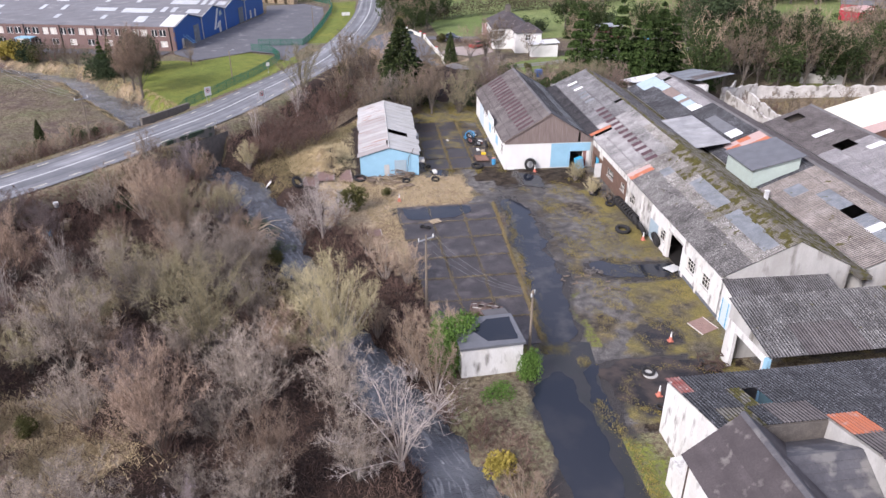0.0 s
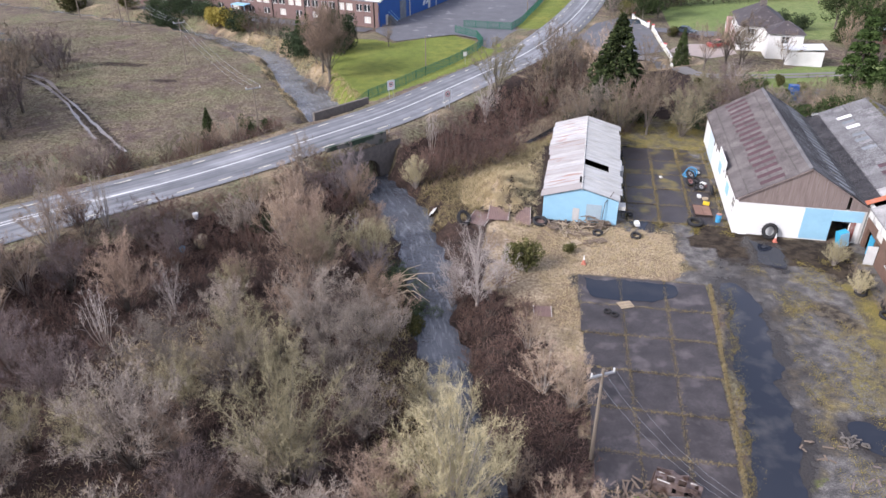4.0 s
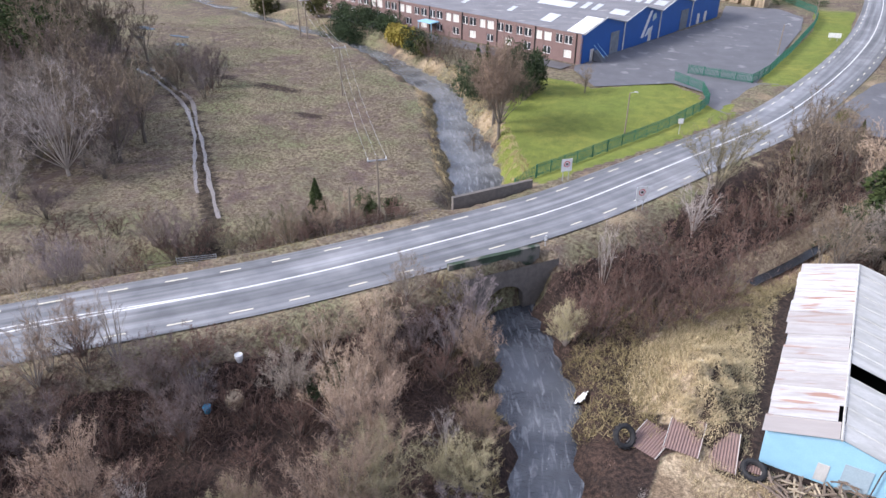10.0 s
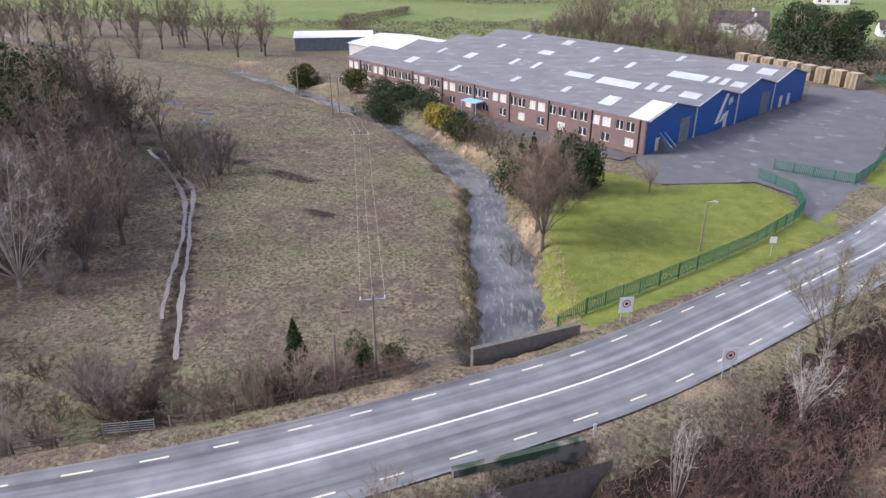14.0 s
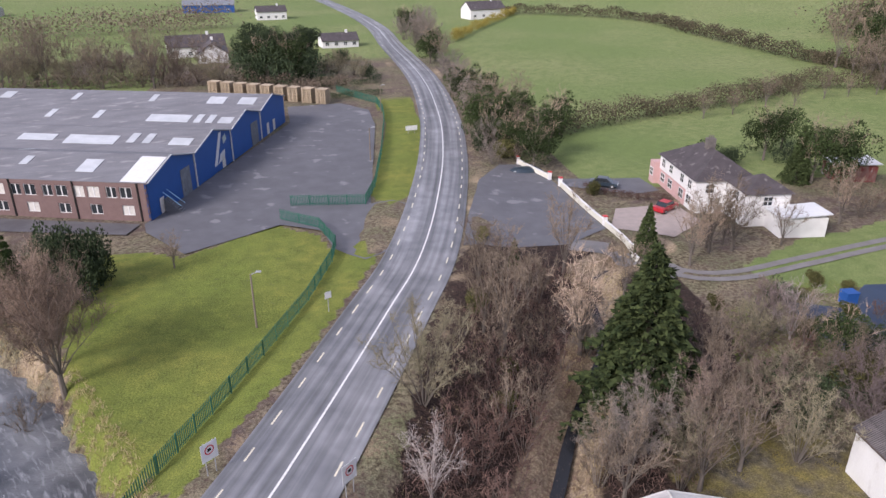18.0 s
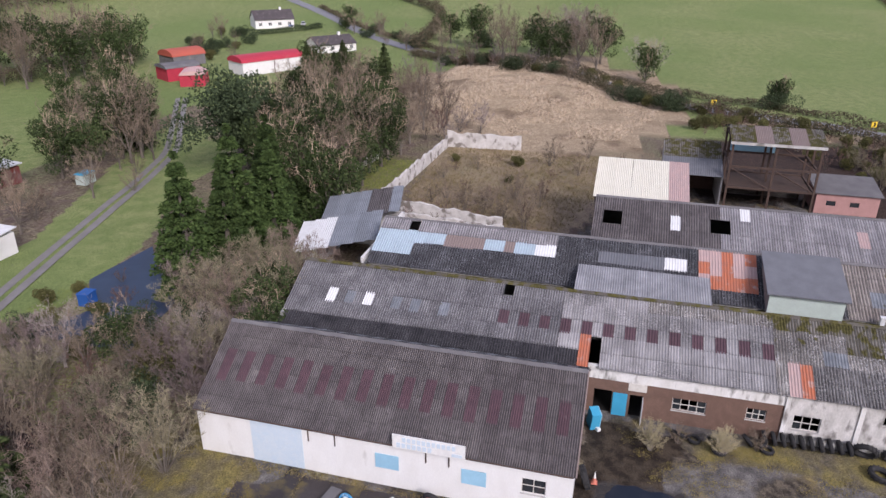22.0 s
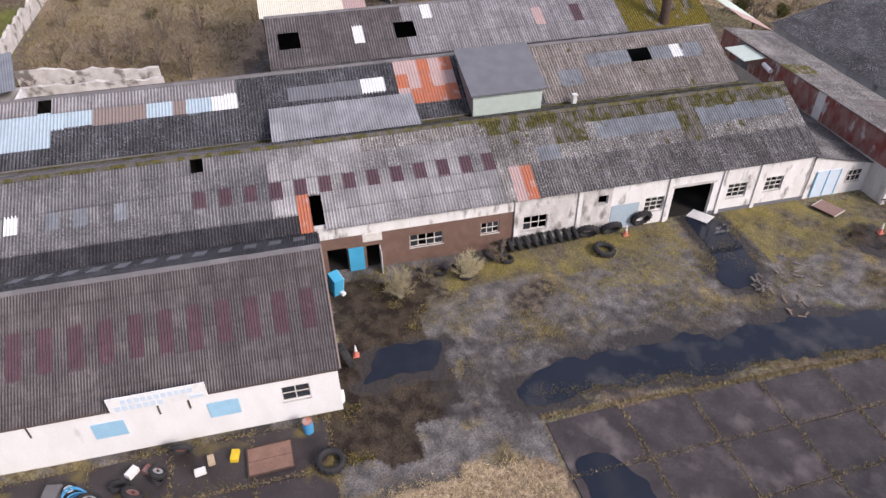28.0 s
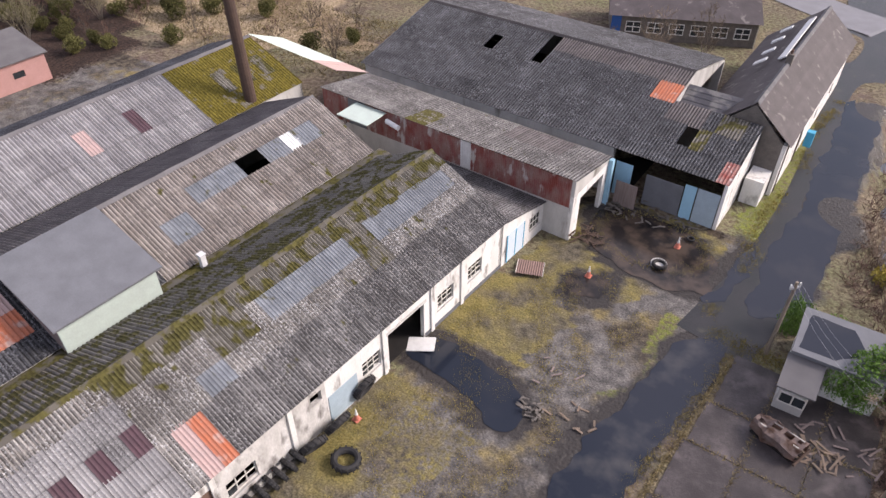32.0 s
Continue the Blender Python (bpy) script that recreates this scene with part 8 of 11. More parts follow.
# both sides of the culvert and the bank below the road
scatter([(-15.5, 89), (-12, 100), (-7, 112), (-1, 122), (0, 106), (-4, 95), (-10, 86), (-16, 84)], 62, 1.6, [R0, R1], 0.85, 1.4, 6, road=6.0, water=0.5)
scatter([(-30, 82), (-22.5, 82), (-20, 78), (-30, 72)], 10, 2.0, [R1, R0, B2], 0.8, 1.1, 7, road=6.0, water=0.3)
for x, y, s in ((-27.5, 79.0, 0.6),):
    put(T1 if x > -20 else T0, x, y, s)
put(("willow", 0), -15.4, 84.0, 0.42)
put(("whip", 0), -15.0, 93.0, 0.9, 1.0)
put(("pale", 0), -9.4, 105.6, 0.9, 0.85)
scatter([(-68, 69), (-52, 79), (-46, 85), (-50, 85), (-70, 75)], 16, 1.8, [R0, R1], 0.7, 1.1, 71, road=5.2)
# north of the shed
scatter([(-2, 108), (4, 120), (7, 134), (2, 140), (-4, 124)], 16, 2.6, [T1, B1, ("shrub", 0), B0], 0.6, 1.0, 57, road=6.2)
scatter([(-2, 103), (10, 103), (16, 112), (18, 130), (10, 142), (2, 142), (-3, 126)], 34, 2.8, [R0, R1, B1, R0, T1, B1], 0.85, 1.2, 8, road=7)
for k, x, y, s in ((("thicket", 0), 7.2, 108.4, 0.8), (("thicket", 2), 11.6, 109.4, 0.85), (("thicket", 0), 4.2, 106.8, 0.7), (("thicket", 1), 9.4, 105.6, 0.6), (("thicket", 2), 18.5, 110.5, 0.7), (("thicket", 0), 8.2, 123, 0.75), (("thicket", 0), 30.5, 109.5, 0.75), (("thicket", 1), 37.5, 109.5, 0.8), (("thicket", 1), 42.5, 110.0, 0.75), (("conifer", 1), 22.5, 142.5, 0.6), (T2, 7.0, 122.2, 1.25), (T0, 3.8, 103.8, 1.0), (T1, 9.6, 104.2, 1.0), (T1, 13.5, 105.6, 0.9), (T0, 16.0, 116.0, 1.0), (T2, 26, 138, 1.0), (T0, 30, 141, 1.1), (T0, 12.5, 117.5, 0.95),
                   (("pale", 0), 28, 121.5, 0.9), (("ivy", 0), 29.5, 117, 0.7), (("dark", 0), 26, 112, 0.7), (("shrub", 0), 30.5, 111.5, 1.2), (R0, 24.5, 116.5, 1.2), (("conifer", 1), 5.5, 141, 0.3), (("shrub", 0), 3, 147.5, 0.7)):
    put(k, x, y, s)
put(("conifer", 0), 9.1, 113.8, 1.85, 1.22)
scatter([(18, 105), (34, 106), (46, 112), (42, 118), (30, 115), (20, 113)], 16, 2.6, [("thicket", 3), ("thicket", 1), ("ivy", 0), B1], 0.6, 0.85, 9)
scatter([(33, 105), (46, 105), (48, 112), (38, 113)], 10, 3.2, [("thicket", 1), ("thicket", 2), ("ivy", 0)], 0.75, 0.95, 10)
for k, x, y, s in ((("dark", 0), -30, 262, 2.6), (("ivy", 0), -24, 264, 1.5), (("pine", 0), -27, 270, 0.8), (("dark", 0), -20, 268, 2.2), (("ivy", 0), -33, 268, 1.3)):
    put(k, x, y, s)
scatter([(-40, 256), (-44, 268), (-72, 276), (-104, 276), (-108, 262), (-70, 262)], 30, 4.0, [("thicket", 0), ("thicket", 1), ("thicket", 2), ("bush_far", 0)], 0.7, 1.0, 91)
scatter([(-18, 255), (-2, 262), (-4, 275), (-16, 268)], 6, 3.0, [("dark", 0), ("thicket", 1)], 0.6, 0.9, 92)
scatter([(12, 270), (20, 276), (26, 372), (18, 380), (12, 330)], 18, 5.0, [("ivy", 0), ("thicket", 0), ("tree_far", 0), ("tree_far", 1)], 0.9, 1.3, 93, road=6.5)
scatter([(80, 26), (100, 24), (112, 14), (118, 24), (108, 36), (92, 36)], 26, 2.0, [("shrub", 0), ("shrub", 0), ("thicket", 1), ("shrub", 0)], 0.4, 0.8, 94, road=4.0)
for k, x, y, s in ((("dark", 0), 20.8, 111.6, 1.0), (("dark", 0), 22.6, 113.6, 0.8), (R0, 20.6, 115.4, 1.3), (R1, 18.8, 114.6, 1.2), (("thicket", 3), 26.5, 122.5, 0.7), (("thicket", 1), 23.6, 120.6, 0.6)):
    put(k, x, y, s)
# evergreen belt
for i, (x, y, s) in enumerate(((43.8, 118.3, 1.15), (47.0, 115.4, 1.0), (50.5, 116.0, 1.25), (54.6, 113.6, 1.05), (58.2, 115.4, 1.2), (62.0, 117.5, 1.05), (56, 120, 0.95), (66, 113, 0.9))):
    put(("cypress", 0), x, y, s * 1.4, s * 1.12)
put(("pine", 0), 76.0, 130.4, 1.1)
put(("pine", 0), 84, 126, 0.8)
scatter([(62, 110), (72, 112), (84, 112), (100, 110), (112, 116), (108, 132), (92, 138), (72, 122)], 50, 3.6, [("ivy", 0), ("ivy", 0), T0, T1, T1, ("ivy", 0)], 1.0, 1.55, 11)
scatter([(104, 104), (130, 108), (140, 122), (112, 130)], 16, 4.0, [T1, B1, R0, T0], 1.1, 1.6, 12)
# round the house
for k, x, y, s in ((T1, 33, 143, 0.9), (T2, 52, 147, 1.0), (("ivy", 0), 59, 163, 1.2), (("ivy", 0), 62, 160, 1.2), (("conifer", 0), 57, 164, 0.75), (T0, 82, 152, 1.4), (("ivy", 0), 84, 155, 1.5), (("ivy", 0), 59, 176, 1.1), (("dark", 0), 62.5, 172.5, 0.9), (("dark", 0), 47, 176, 0.9),
                   (("dark", 0), 51, 174, 0.9), (("shrub", 0), 23.5, 163.5, 0.8), (("ivy", 0), 16, 186, 0.8), (("dark", 0), 13.5, 190, 1.0), (("conifer", 1), 21, 189, 0.6), (("shrub", 0), 14.5, 184, 1.2)):
    put(k, x, y, s)
scatter([(9, 186), (20, 186), (20, 230), (14, 260), (13, 225)], 30, 2.6, [B1, B0, B1, T1, ("ivy", 0)], 0.7, 1.15, 13, road=6.5)
for x, y, sc in ((13.2, 188, 0.75), (14.6, 196, 0.9), (14.4, 206, 0.9), (15.6, 216, 1.0), (16.2, 228, 1.0), (17.2, 240, 1.0), (17.6, 254, 1.0), (21, 203, 0.8), (22.5, 213, 0.8), (26, 196, 0.7), (11.8, 180, 0.5)):
    put(("thicket", 2 if int(y) % 2 else 0), x, y, sc)
# by the factory lawn and river
for k, x, y, s in ((("alder", 0), -38.4, 123.2, 1.08), (("alder", 0), -40.6, 126.4, 0.95), (("dark", 0), -49.8, 139.0, 1.15), (("dark", 0), -46.6, 140.6, 1.2), (("dark", 0), -47.6, 137.2, 0.9), (("cypress", 0), -47.6, 139.4, 0.66), (("cypress", 0), -49.8, 140.6, 0.6), (("alder", 0), -43.6, 131.6, 0.5), (T1, -33.5, 146.5, 0.55), (B1, -41, 121, 0.8),
                   (("yellow", 0), -73, 158.5, 1.5), (("yellow", 0), -76.5, 160.5, 1.3), (("dark", 0), -70, 157, 1.1), (B1, -66, 154, 1.2), (R0, -63, 152, 1.2), (B1, -60, 150, 1.1), (("shrub", 0), -68, 155.5, 1.3), (("yellow", 0), -79, 164, 1.0), (("dark", 0), -82, 166, 1.1), (("dark", 0), -87, 170, 1.1), (("dark", 0), -92, 171, 1.2), (("shrub", 0), -107, 174, 1.8), (("dark", 0), -98, 173, 1.1), (B0, -72, 160, 0.9), (("shrub", 0), -125, 177.5, 2.2), (("dark", 0), -91, 164.4, 1.3), (("dark", 0), -94.5, 166.5, 1.2)):
    put(k, x, y, s)
scatter([(-69, 152), (-60, 152), (-48, 142), (-52, 152), (-66, 160)], 10, 2.5, [B0, B1, R0], 0.7, 1.0, 14)
for x, y, sc, sz in ((-42.2, 141.0, 1.0, 2.1), (-44.6, 142.0, 0.95, 1.8), (-41.0, 142.6, 0.8, 1.7)):
    put(("dark", 0), x, y, sc, sz)
# field side of the road
scatter([(-46, 79), (-38, 88), (-34, 93), (-38, 95), (-47, 87)], 22, 1.8, [R0, R1, B1], 0.6, 0.95, 15, road=5.8)
scatter([(-64, 60), (-51, 74), (-56, 80), (-66, 72)], 14, 2.3, [R0, B0, B2], 0.7, 1.0, 16, road=6.2)
for k, x, y, s in ((("conifer", 0), -44.2, 89.6, 0.46), (("ivy", 0), -40.4, 92.9, 0.42), (("ivy", 0), -38.2, 94.2, 0.34), (("thicket", 3), -53.4, 79.2, 0.62), (("thicket", 1), -47.0, 83.6, 0.45), (("thicket", 1), -45.0, 85.6, 0.5), (("thicket", 2), -43.0, 87.6, 0.42), (("thicket", 1), -48.8, 81.6, 0.36), (("shrub", 0), -45.4, 86.8, 0.7)):
    put(k, x, y, s)
scatter([(-96, 82), (-74, 90), (-78, 102), (-100, 108), (-120, 100)], 26, 3.8, [T0, T0, B0, B2, T1], 0.95, 1.5, 17)
for k, x, y, h, w in (((("thicket", 3)), -76.6, 91.4, 7.0, 8.4), ((("thicket", 3)), -80.6, 95.4, 7.6, 9.0), ((("thicket", 3)), -85.0, 98.6, 8.0, 9.4), ((("thicket", 3)), -90.0, 101.6, 8.6, 9.0), ((("thicket", 3)), -83.4, 90.4, 7.4, 9.0), ((("thicket", 0)), -73.4, 87.4, 4.4, 5.4), ((("thicket", 3)), -95.0, 105.4, 8.4, 9.0), ((("thicket", 3)), -100.0, 109.4, 8.6, 9.0), ((("thicket", 3)), -105.0, 113.0, 8.6, 9.0),
                      ((("thicket", 3)), -88.4, 120.8, 7.0, 7.0), ((("thicket", 3)), -93.6, 122.8, 6.0, 6.5), ((("thicket", 0)), -99.0, 125.0, 5.6, 6.0), ((("great", 0)), -78.2, 86.2, 12.0, 15.0), ((("great", 0)), -84.4, 80.4, 11.0, 13.0), ((("great", 0)), -74.0, 74.0, 9.0, 10.0), ((("thicket", 0)), -78.0, 79.0, 6.4, 8.0), ((("thicket", 3)), -70.5, 77.5, 4.0, 6.0), ((("thicket", 0)), -86.0, 88.0, 8.0, 9.0), ((("thicket", 1)), -110.5, 118.0, 9.0, 9.0), ((("thicket", 3)), -112.0, 123.5, 8.0, 9.0)):
    put(k, x, y, w / (15.0 if k[0] == "great" else 9.2), h / (12.0 if k[0] == "great" else 8.0))
scatter([(-96, 82), (-84, 84), (-90, 98), (-108, 110), (-126, 122), (-150, 118), (-130, 96)], 34, 5.0, [("thicket", 3), ("thicket", 0), ("thicket", 3), ("thicket", 2)], 0.95, 1.3, 91)
scatter([(-118, 104), (-100, 112), (-110, 128), (-160, 134), (-165, 112)], 30, 4.4, [T1, T0, ("ivy", 0), B1], 1.1, 1.7, 18)
scatter([(-97, 117), (-84, 116), (-86, 122), (-97, 124)], 7, 2.4, [B2, B0], 0.9, 1.1, 19)
scatter([(-112, 58), (-84, 78), (-90, 86), (-126, 84)], 18, 4.5, [T0, B0, B2], 1.0, 1.5, 20)
for k, x, y, s in ((("ivy", 0), -116, 108, 1.9), (("ivy", 0), -121, 112, 2.1), (T1, -113, 116, 2.2), (T0, -111, 120.5, 1.9), (T1, -118, 119, 2.2), (("ivy", 0), -108, 108, 1.6), (T0, -103, 106, 1.9), (T1, -98, 104, 1.7),
                   (R0, -85, 117.5, 0.9), (B0, -101, 123.5, 1.1)):
    put(k, x, y, s)
scatter([(-250, 160), (-160, 182), (-150, 200), (-240, 215)], 26, 6, [T0, T1, T0], 1.3, 2.0, 22)
# behind the foundry
scatter([(86, 12), (100, 12), (124, 28), (146, 54), (130, 60), (104, 36), (88, 36)], 66, 2.4, [("shrub", 0), R0, R1, ("shrub", 0), R0, R1], 0.55, 0.95, 23)
scatter([(68, 84), (84, 84), (82, 101), (68, 101)], 24, 2.6, [R0, B1, B1, R1], 0.6, 1.0, 24)
scatter([(84, 78), (106, 70), (108, 100), (86, 102)], 14, 3.0, [R0, ("shrub", 0), B1, B1], 0.5, 0.9, 25)
for k, x, y, s in ((("ivy", 0), 154.6, 38, 0.85), (("dark", 0), 154.6, 38, 1.2), (("ivy", 0), 106.7, 7.6, 0.8), (("ivy", 0), 177, 66, 1.3), (T0, 180, 79, 1.9), (T1, 186, 84, 1.8), (("ivy", 0), 226, 101, 1.2), (("ivy", 0), 233, 130, 1.3), (("dark", 0), 229, 118, 1.5), (("conifer", 1), 188.5, -29.4, 0.6), (("dark", 0), 299, -164, 2.2),
                   (T1, 62, 20, 0.7), (T0, 30, -3, 0.8), (T1, 34, 1, 0.8), (B1, 29, 5, 0.9), (B1, 39, 3, 0.9), (T0, 92, -38, 1.0), (T1, 98, -44, 1.0)):
    put(k, x, y, s)
for k, x, y, s in ((("ivy", 0), 72, 157, 1.15), (("ivy", 0), 75.5, 159, 1.2), (("ivy", 0), 78, 156.5, 1.0), (T1, 85, 152, 1.5), (T0, 88, 154, 1.6), (("conifer", 1), 90, 156.5, 1.0), (B0, 56.5, 148.6, 0.9), (B1, 59, 150, 0.9), (R0, 62, 152, 1.0), (T0, 30.5, 142.5, 1.0), (T1, 40, 141.5, 0.75), (B1, 36.6, 112.5, 1.4), (B1, 40.5, 113.0, 1.5), (B1, 44.0, 111.5, 1.3)):
    put(k, x, y, s)
# copses and hedgerow trees of the hill
scatter([(128, 206), (172, 204), (180, 222), (150, 262), (134, 262), (120, 234)], 30, 6, [T1, T0, ("ivy", 0), T0], 1.3, 2.1, 41)
scatter([(-104, 262), (-42, 258), (-40, 272), (-62, 286), (-100, 296)], 30, 5, [T1, T0, B1, T1], 1.2, 1.7, 42)
scatter([(-40, 266), (-22, 268), (-8, 300), (-14, 312), (-34, 300)], 9, 5, [("pine", 0), ("dark", 0)], 0.7, 1.0, 43)
for k, x, y, s in ((("thicket", 3), 229, 84, 1.7), (("thicket", 3), 222, 88, 1.5), (("thicket", 0), 236, 88, 1.7), (("great", 0), 182.7, 66, 0.9), (("thicket", 3), 216, 94, 1.4), (("thicket", 1), -8.7, 114.5, 1.0)):
    put(k, x, y, s)
scatter([(172, 108), (192, 84), (210, 74), (226, 96), (236, 112), (224, 130), (200, 128)], 16, 7, [T1, T0, ("ivy", 0), B1], 1.1, 1.8, 44)
scatter([(15, 176), (20, 176), (30, 198), (28, 210), (18, 232), (15, 220)], 16, 3.2, [("ivy", 0), B1, B0, T1], 0.7, 1.1, 45, road=6.5)
for k, x, y, s in ((("ivy", 0), 66, 181.6, 0.95), (("dark", 0), 72.5, 181, 0.9), (("shrub", 0), 28, 113, 1.5), (("shrub", 0), 32, 112, 1.2), (("dark", 0), 35, 113.5, 0.8), (R0, 25.5, 117, 1.2), (R1, 27, 118.5, 1.1), (T0, 33, 141, 1.1)):
    put(k, x, y, s)
# bare bushes on the edge of the straw mound and round the farm
MIX = [B1, R0, T1, B2, R1]
scatter([(108, 103), (120, 97), (134, 102), (150, 112), (172, 120), (182, 130), (160, 134), (130, 122), (110, 114)], 34, 3.0, MIX, 0.75, 1.25, 51)
scatter([(112, 116), (136, 124), (160, 138), (150, 150), (126, 146), (110, 134)], 30, 3.8, [("ivy", 0), T0, T1, ("ivy", 0), ("conifer", 0)], 0.95, 1.35, 52)
scatter([(146, 58), (160, 68), (176, 86), (190, 108), (205, 128), (198, 132), (182, 112), (168, 92), (154, 74), (142, 62)], 44, 2.6, [R0, B1, ("shrub", 0), B2, ("dark", 0)], 0.7, 1.15, 53)
scatter([(88, 8), (102, 10), (124, 24), (142, 44), (150, 56), (134, 58), (116, 44), (100, 34), (88, 26)], 70, 2.0, [("shrub", 0), R0, R1, ("shrub", 0), R1], 0.6, 1.0, 54)
scatter([(212, 142), (236, 166), (262, 186), (272, 180), (240, 152), (220, 134)], 18, 4.0, [("dark", 0), B1, T0, ("ivy", 0)], 0.7, 1.1, 55)
scatter([(174, 176), (196, 186), (222, 196), (232, 214), (206, 214), (180, 198)], 18, 4.0, [("dark", 0), B1, T1, ("shrub", 0)], 0.7, 1.1, 56)
scatter([(20, 117), (34, 118), (46, 124), (44, 131), (34, 133), (24, 129)], 16, 3.0, [R0, B1, ("shrub", 0), R1], 0.45, 0.8, 58)
scatter([(80, 152), (112, 168), (132, 190), (122, 198), (98, 176), (78, 160)], 16, 4.5, [T1, T0, ("ivy", 0), B1], 0.8, 1.3, 59)
scatter([(60, 206), (100, 224), (130, 224), (160, 212), (158, 206), (128, 218), (102, 220), (64, 202)], 14, 6.0, [T1, T0], 0.6, 1.0, 60)
scatter([(66, 8), (84, 10), (86, 22), (70, 24), (64, 16)], 16, 2.6, [("shrub", 0), R0, R1, B1], 0.5, 0.9, 61)
scatter([(66, 142), (92, 150), (106, 160), (98, 167), (80, 160), (64, 150)], 12, 3.6, [T0, T1, B1], 0.7, 1.05, 71)
scatter([(20, 112), (36, 114), (42, 122), (34, 130), (22, 126)], 10, 3.4, [T0, B1, R0, ("dark", 0)], 0.55, 0.9, 72)
# yard
for x, y, s in ((-0.9, 66.4, 1.15), (3.2, 70.2, 0.42), (20.4, 79.5, 0.001)):
    if s > 0.01:
        put(("shrub", 0), x, y, s)
put(("ivy_mat", 0), 6.3, 34.2, 1.1, 0.9, z=2.4)
put(("ivy_mat", 0), 5.6, 33.0, 0.9, 1.7, z=0.2)
put(("ivy_mat", 0), 7.6, 35.6, 0.8, 1.3, z=1.0)
put(("ivy_mat", 0), 11.5, 31.2, 0.55, 1.6, z=-0.2)
put(("ivy_mat", 0), 8.6, 29.6, 0.8, 0.5, z=-0.4)
put(("yellow", 0), 7.3, 22.0, 0.55)
put(("willow", 0), 28.9, 66.4, 0.26)
put(("willow", 0), 28.4, 71.6, 0.28)
put(B1, 30.0, 63.8, 0.45)
put(B1, 29.6, 69.5, 0.4)
for key, ob in list(PLANTS.items()):
    if key not in USED:
        for o in (*ob.children_recursive, ob):
            bpy.data.objects.remove(o)


# thickets, grass and hedges that nobody could count
def stuff_blades(name, label, category, P, height, width, lean, material, per=6, seed=0, foot=0.15, lift=-0.03):
    """Clumps of blades standing at the places P (x, y)."""
    r = np.random.RandomState(seed)
    P = np.repeat(np.asarray(P), per, 0) + r.normal(size=(len(P) * per, 2)) * foot
    z = ground_z(P[:, 0], P[:, 1])
    base = np.column_stack([P, z + lift])
    d = unit(r.normal(size=base.shape) * [lean, lean, 0.2] + [0, 0, 1])
    d[:, 2] = np.abs(d[:, 2])
    V, F = blades(base, base + d * (height * r.uniform(0.4, 1.1, len(P)))[:, None], width * r.uniform(0.6, 1.2, len(P)), r)
    return tagged(part(name, tri_mesh(name, V, F, material), None), label, category, kind="stuff")


def sample(poly, n, seed, road=5.5, water=0.3, keep=None):
    r = np.random.RandomState(seed)
    a = np.array(poly)
    q = np.column_stack([r.uniform(a[:, 0].min(), a[:, 0].max(), n * 3), r.uniform(a[:, 1].min(), a[:, 1].max(), n * 3)])
    ok = inside(q[:, 0], q[:, 1], poly)
    dr, _ = dist_line(q[:, 0], q[:, 1], ROAD)
    dv, wv = dist_line(q[:, 0], q[:, 1], RIVER)
    ok &= (dr > road) & (dv > wv / 2 + water)
    if keep is not None:
        ok &= keep(q[:, 0], q[:, 1])
    return q[ok][:n]


stuff_blades("bramble_thicket", "tangled brown bramble and dead bracken under the trees", "brambles", sample(WEST + [(-75, -12)], 9500, 1), 1.1, 0.026, 0.9, "bramble", 9, 1, 0.35)
stuff_blades("bramble_thicket", "tangled reddish bramble on the road bank", "brambles", sample([(-54, 50), (-20, 88), (-6, 118), (2, 140), (14, 140), (12, 106), (-2, 100), (-8, 88), (-20, 76), (-44, 46)], 5200, 2), 1.0, 0.028, 0.9, "bramble", 8, 2, 0.35)
stuff_blades("bramble_thicket", "tangled brown bramble along the river bank", "brambles", sample([(-9, 76), (-7, 60), (-1, 62), (5, 46), (5, 37), (6, 30), (10, 24), (10, -6), (3, -6), (-1, 34), (-6, 46)], 2200, 3, water=0.2), 0.9, 0.03, 0.9, "bramble", 8, 3, 0.3)
stuff_blades("dry_grass", "pale dry winter grass beside the shed", "grass", sample([(-9, 86), (-5, 76), (0, 66), (4, 50), (5, 42), (4, 66), (14, 67), (14, 76), (-0.5, 76.5), (-0.5, 100), (-6, 96)], 5200, 4, water=0.2), 0.4, 0.02, 0.8, "grass_dry", 9, 4)
for k, (cx, cy) in enumerate(((-27, 31), (-22, 26.5), (-28, 48), (-24, 20))):
    stuff_blades("dry_grass", "pale dead grass in a clearing among the bushes", "grass", np.array([cx, cy]) + np.random.RandomState(80 + k).normal(size=(700, 2)) * [2.4, 1.6], 0.7, 0.028, 0.9, "grass_dry", 8, 80 + k, 0.3)
stuff_blades("dry_grass", "dry grass on the road verge", "grass", sample([(-75, 34), (-33, 92), (-31, 97), (-36, 96), (-80, 40)], 2500, 5, road=4.6), 0.35, 0.02, 0.7, "bay_grass", 8, 5)
stuff_blades("dry_grass", "dry grass on the road verge", "grass", sample([(-52, 50), (-19, 92), (-6, 120), (1, 142), (4, 140), (-4, 116), (-17, 90), (-48, 48)], 2600, 6, road=4.7), 0.4, 0.02, 0.7, "bay_grass", 8, 6)
stuff_blades("dry_grass", "pale dry grass along the ditch", "grass", sample([(-8, 88), (2, 94), (13, 108), (16, 124), (18, 138), (8, 138), (5, 122), (2, 108), (-6, 94)], 2600, 21, keep=lambda x, y: (lambda d: (d > 0.9) & (d < 3.2))(dist_line(x, y, STREAM)[0])), 0.5, 0.025, 0.7, "reed", 8, 21)
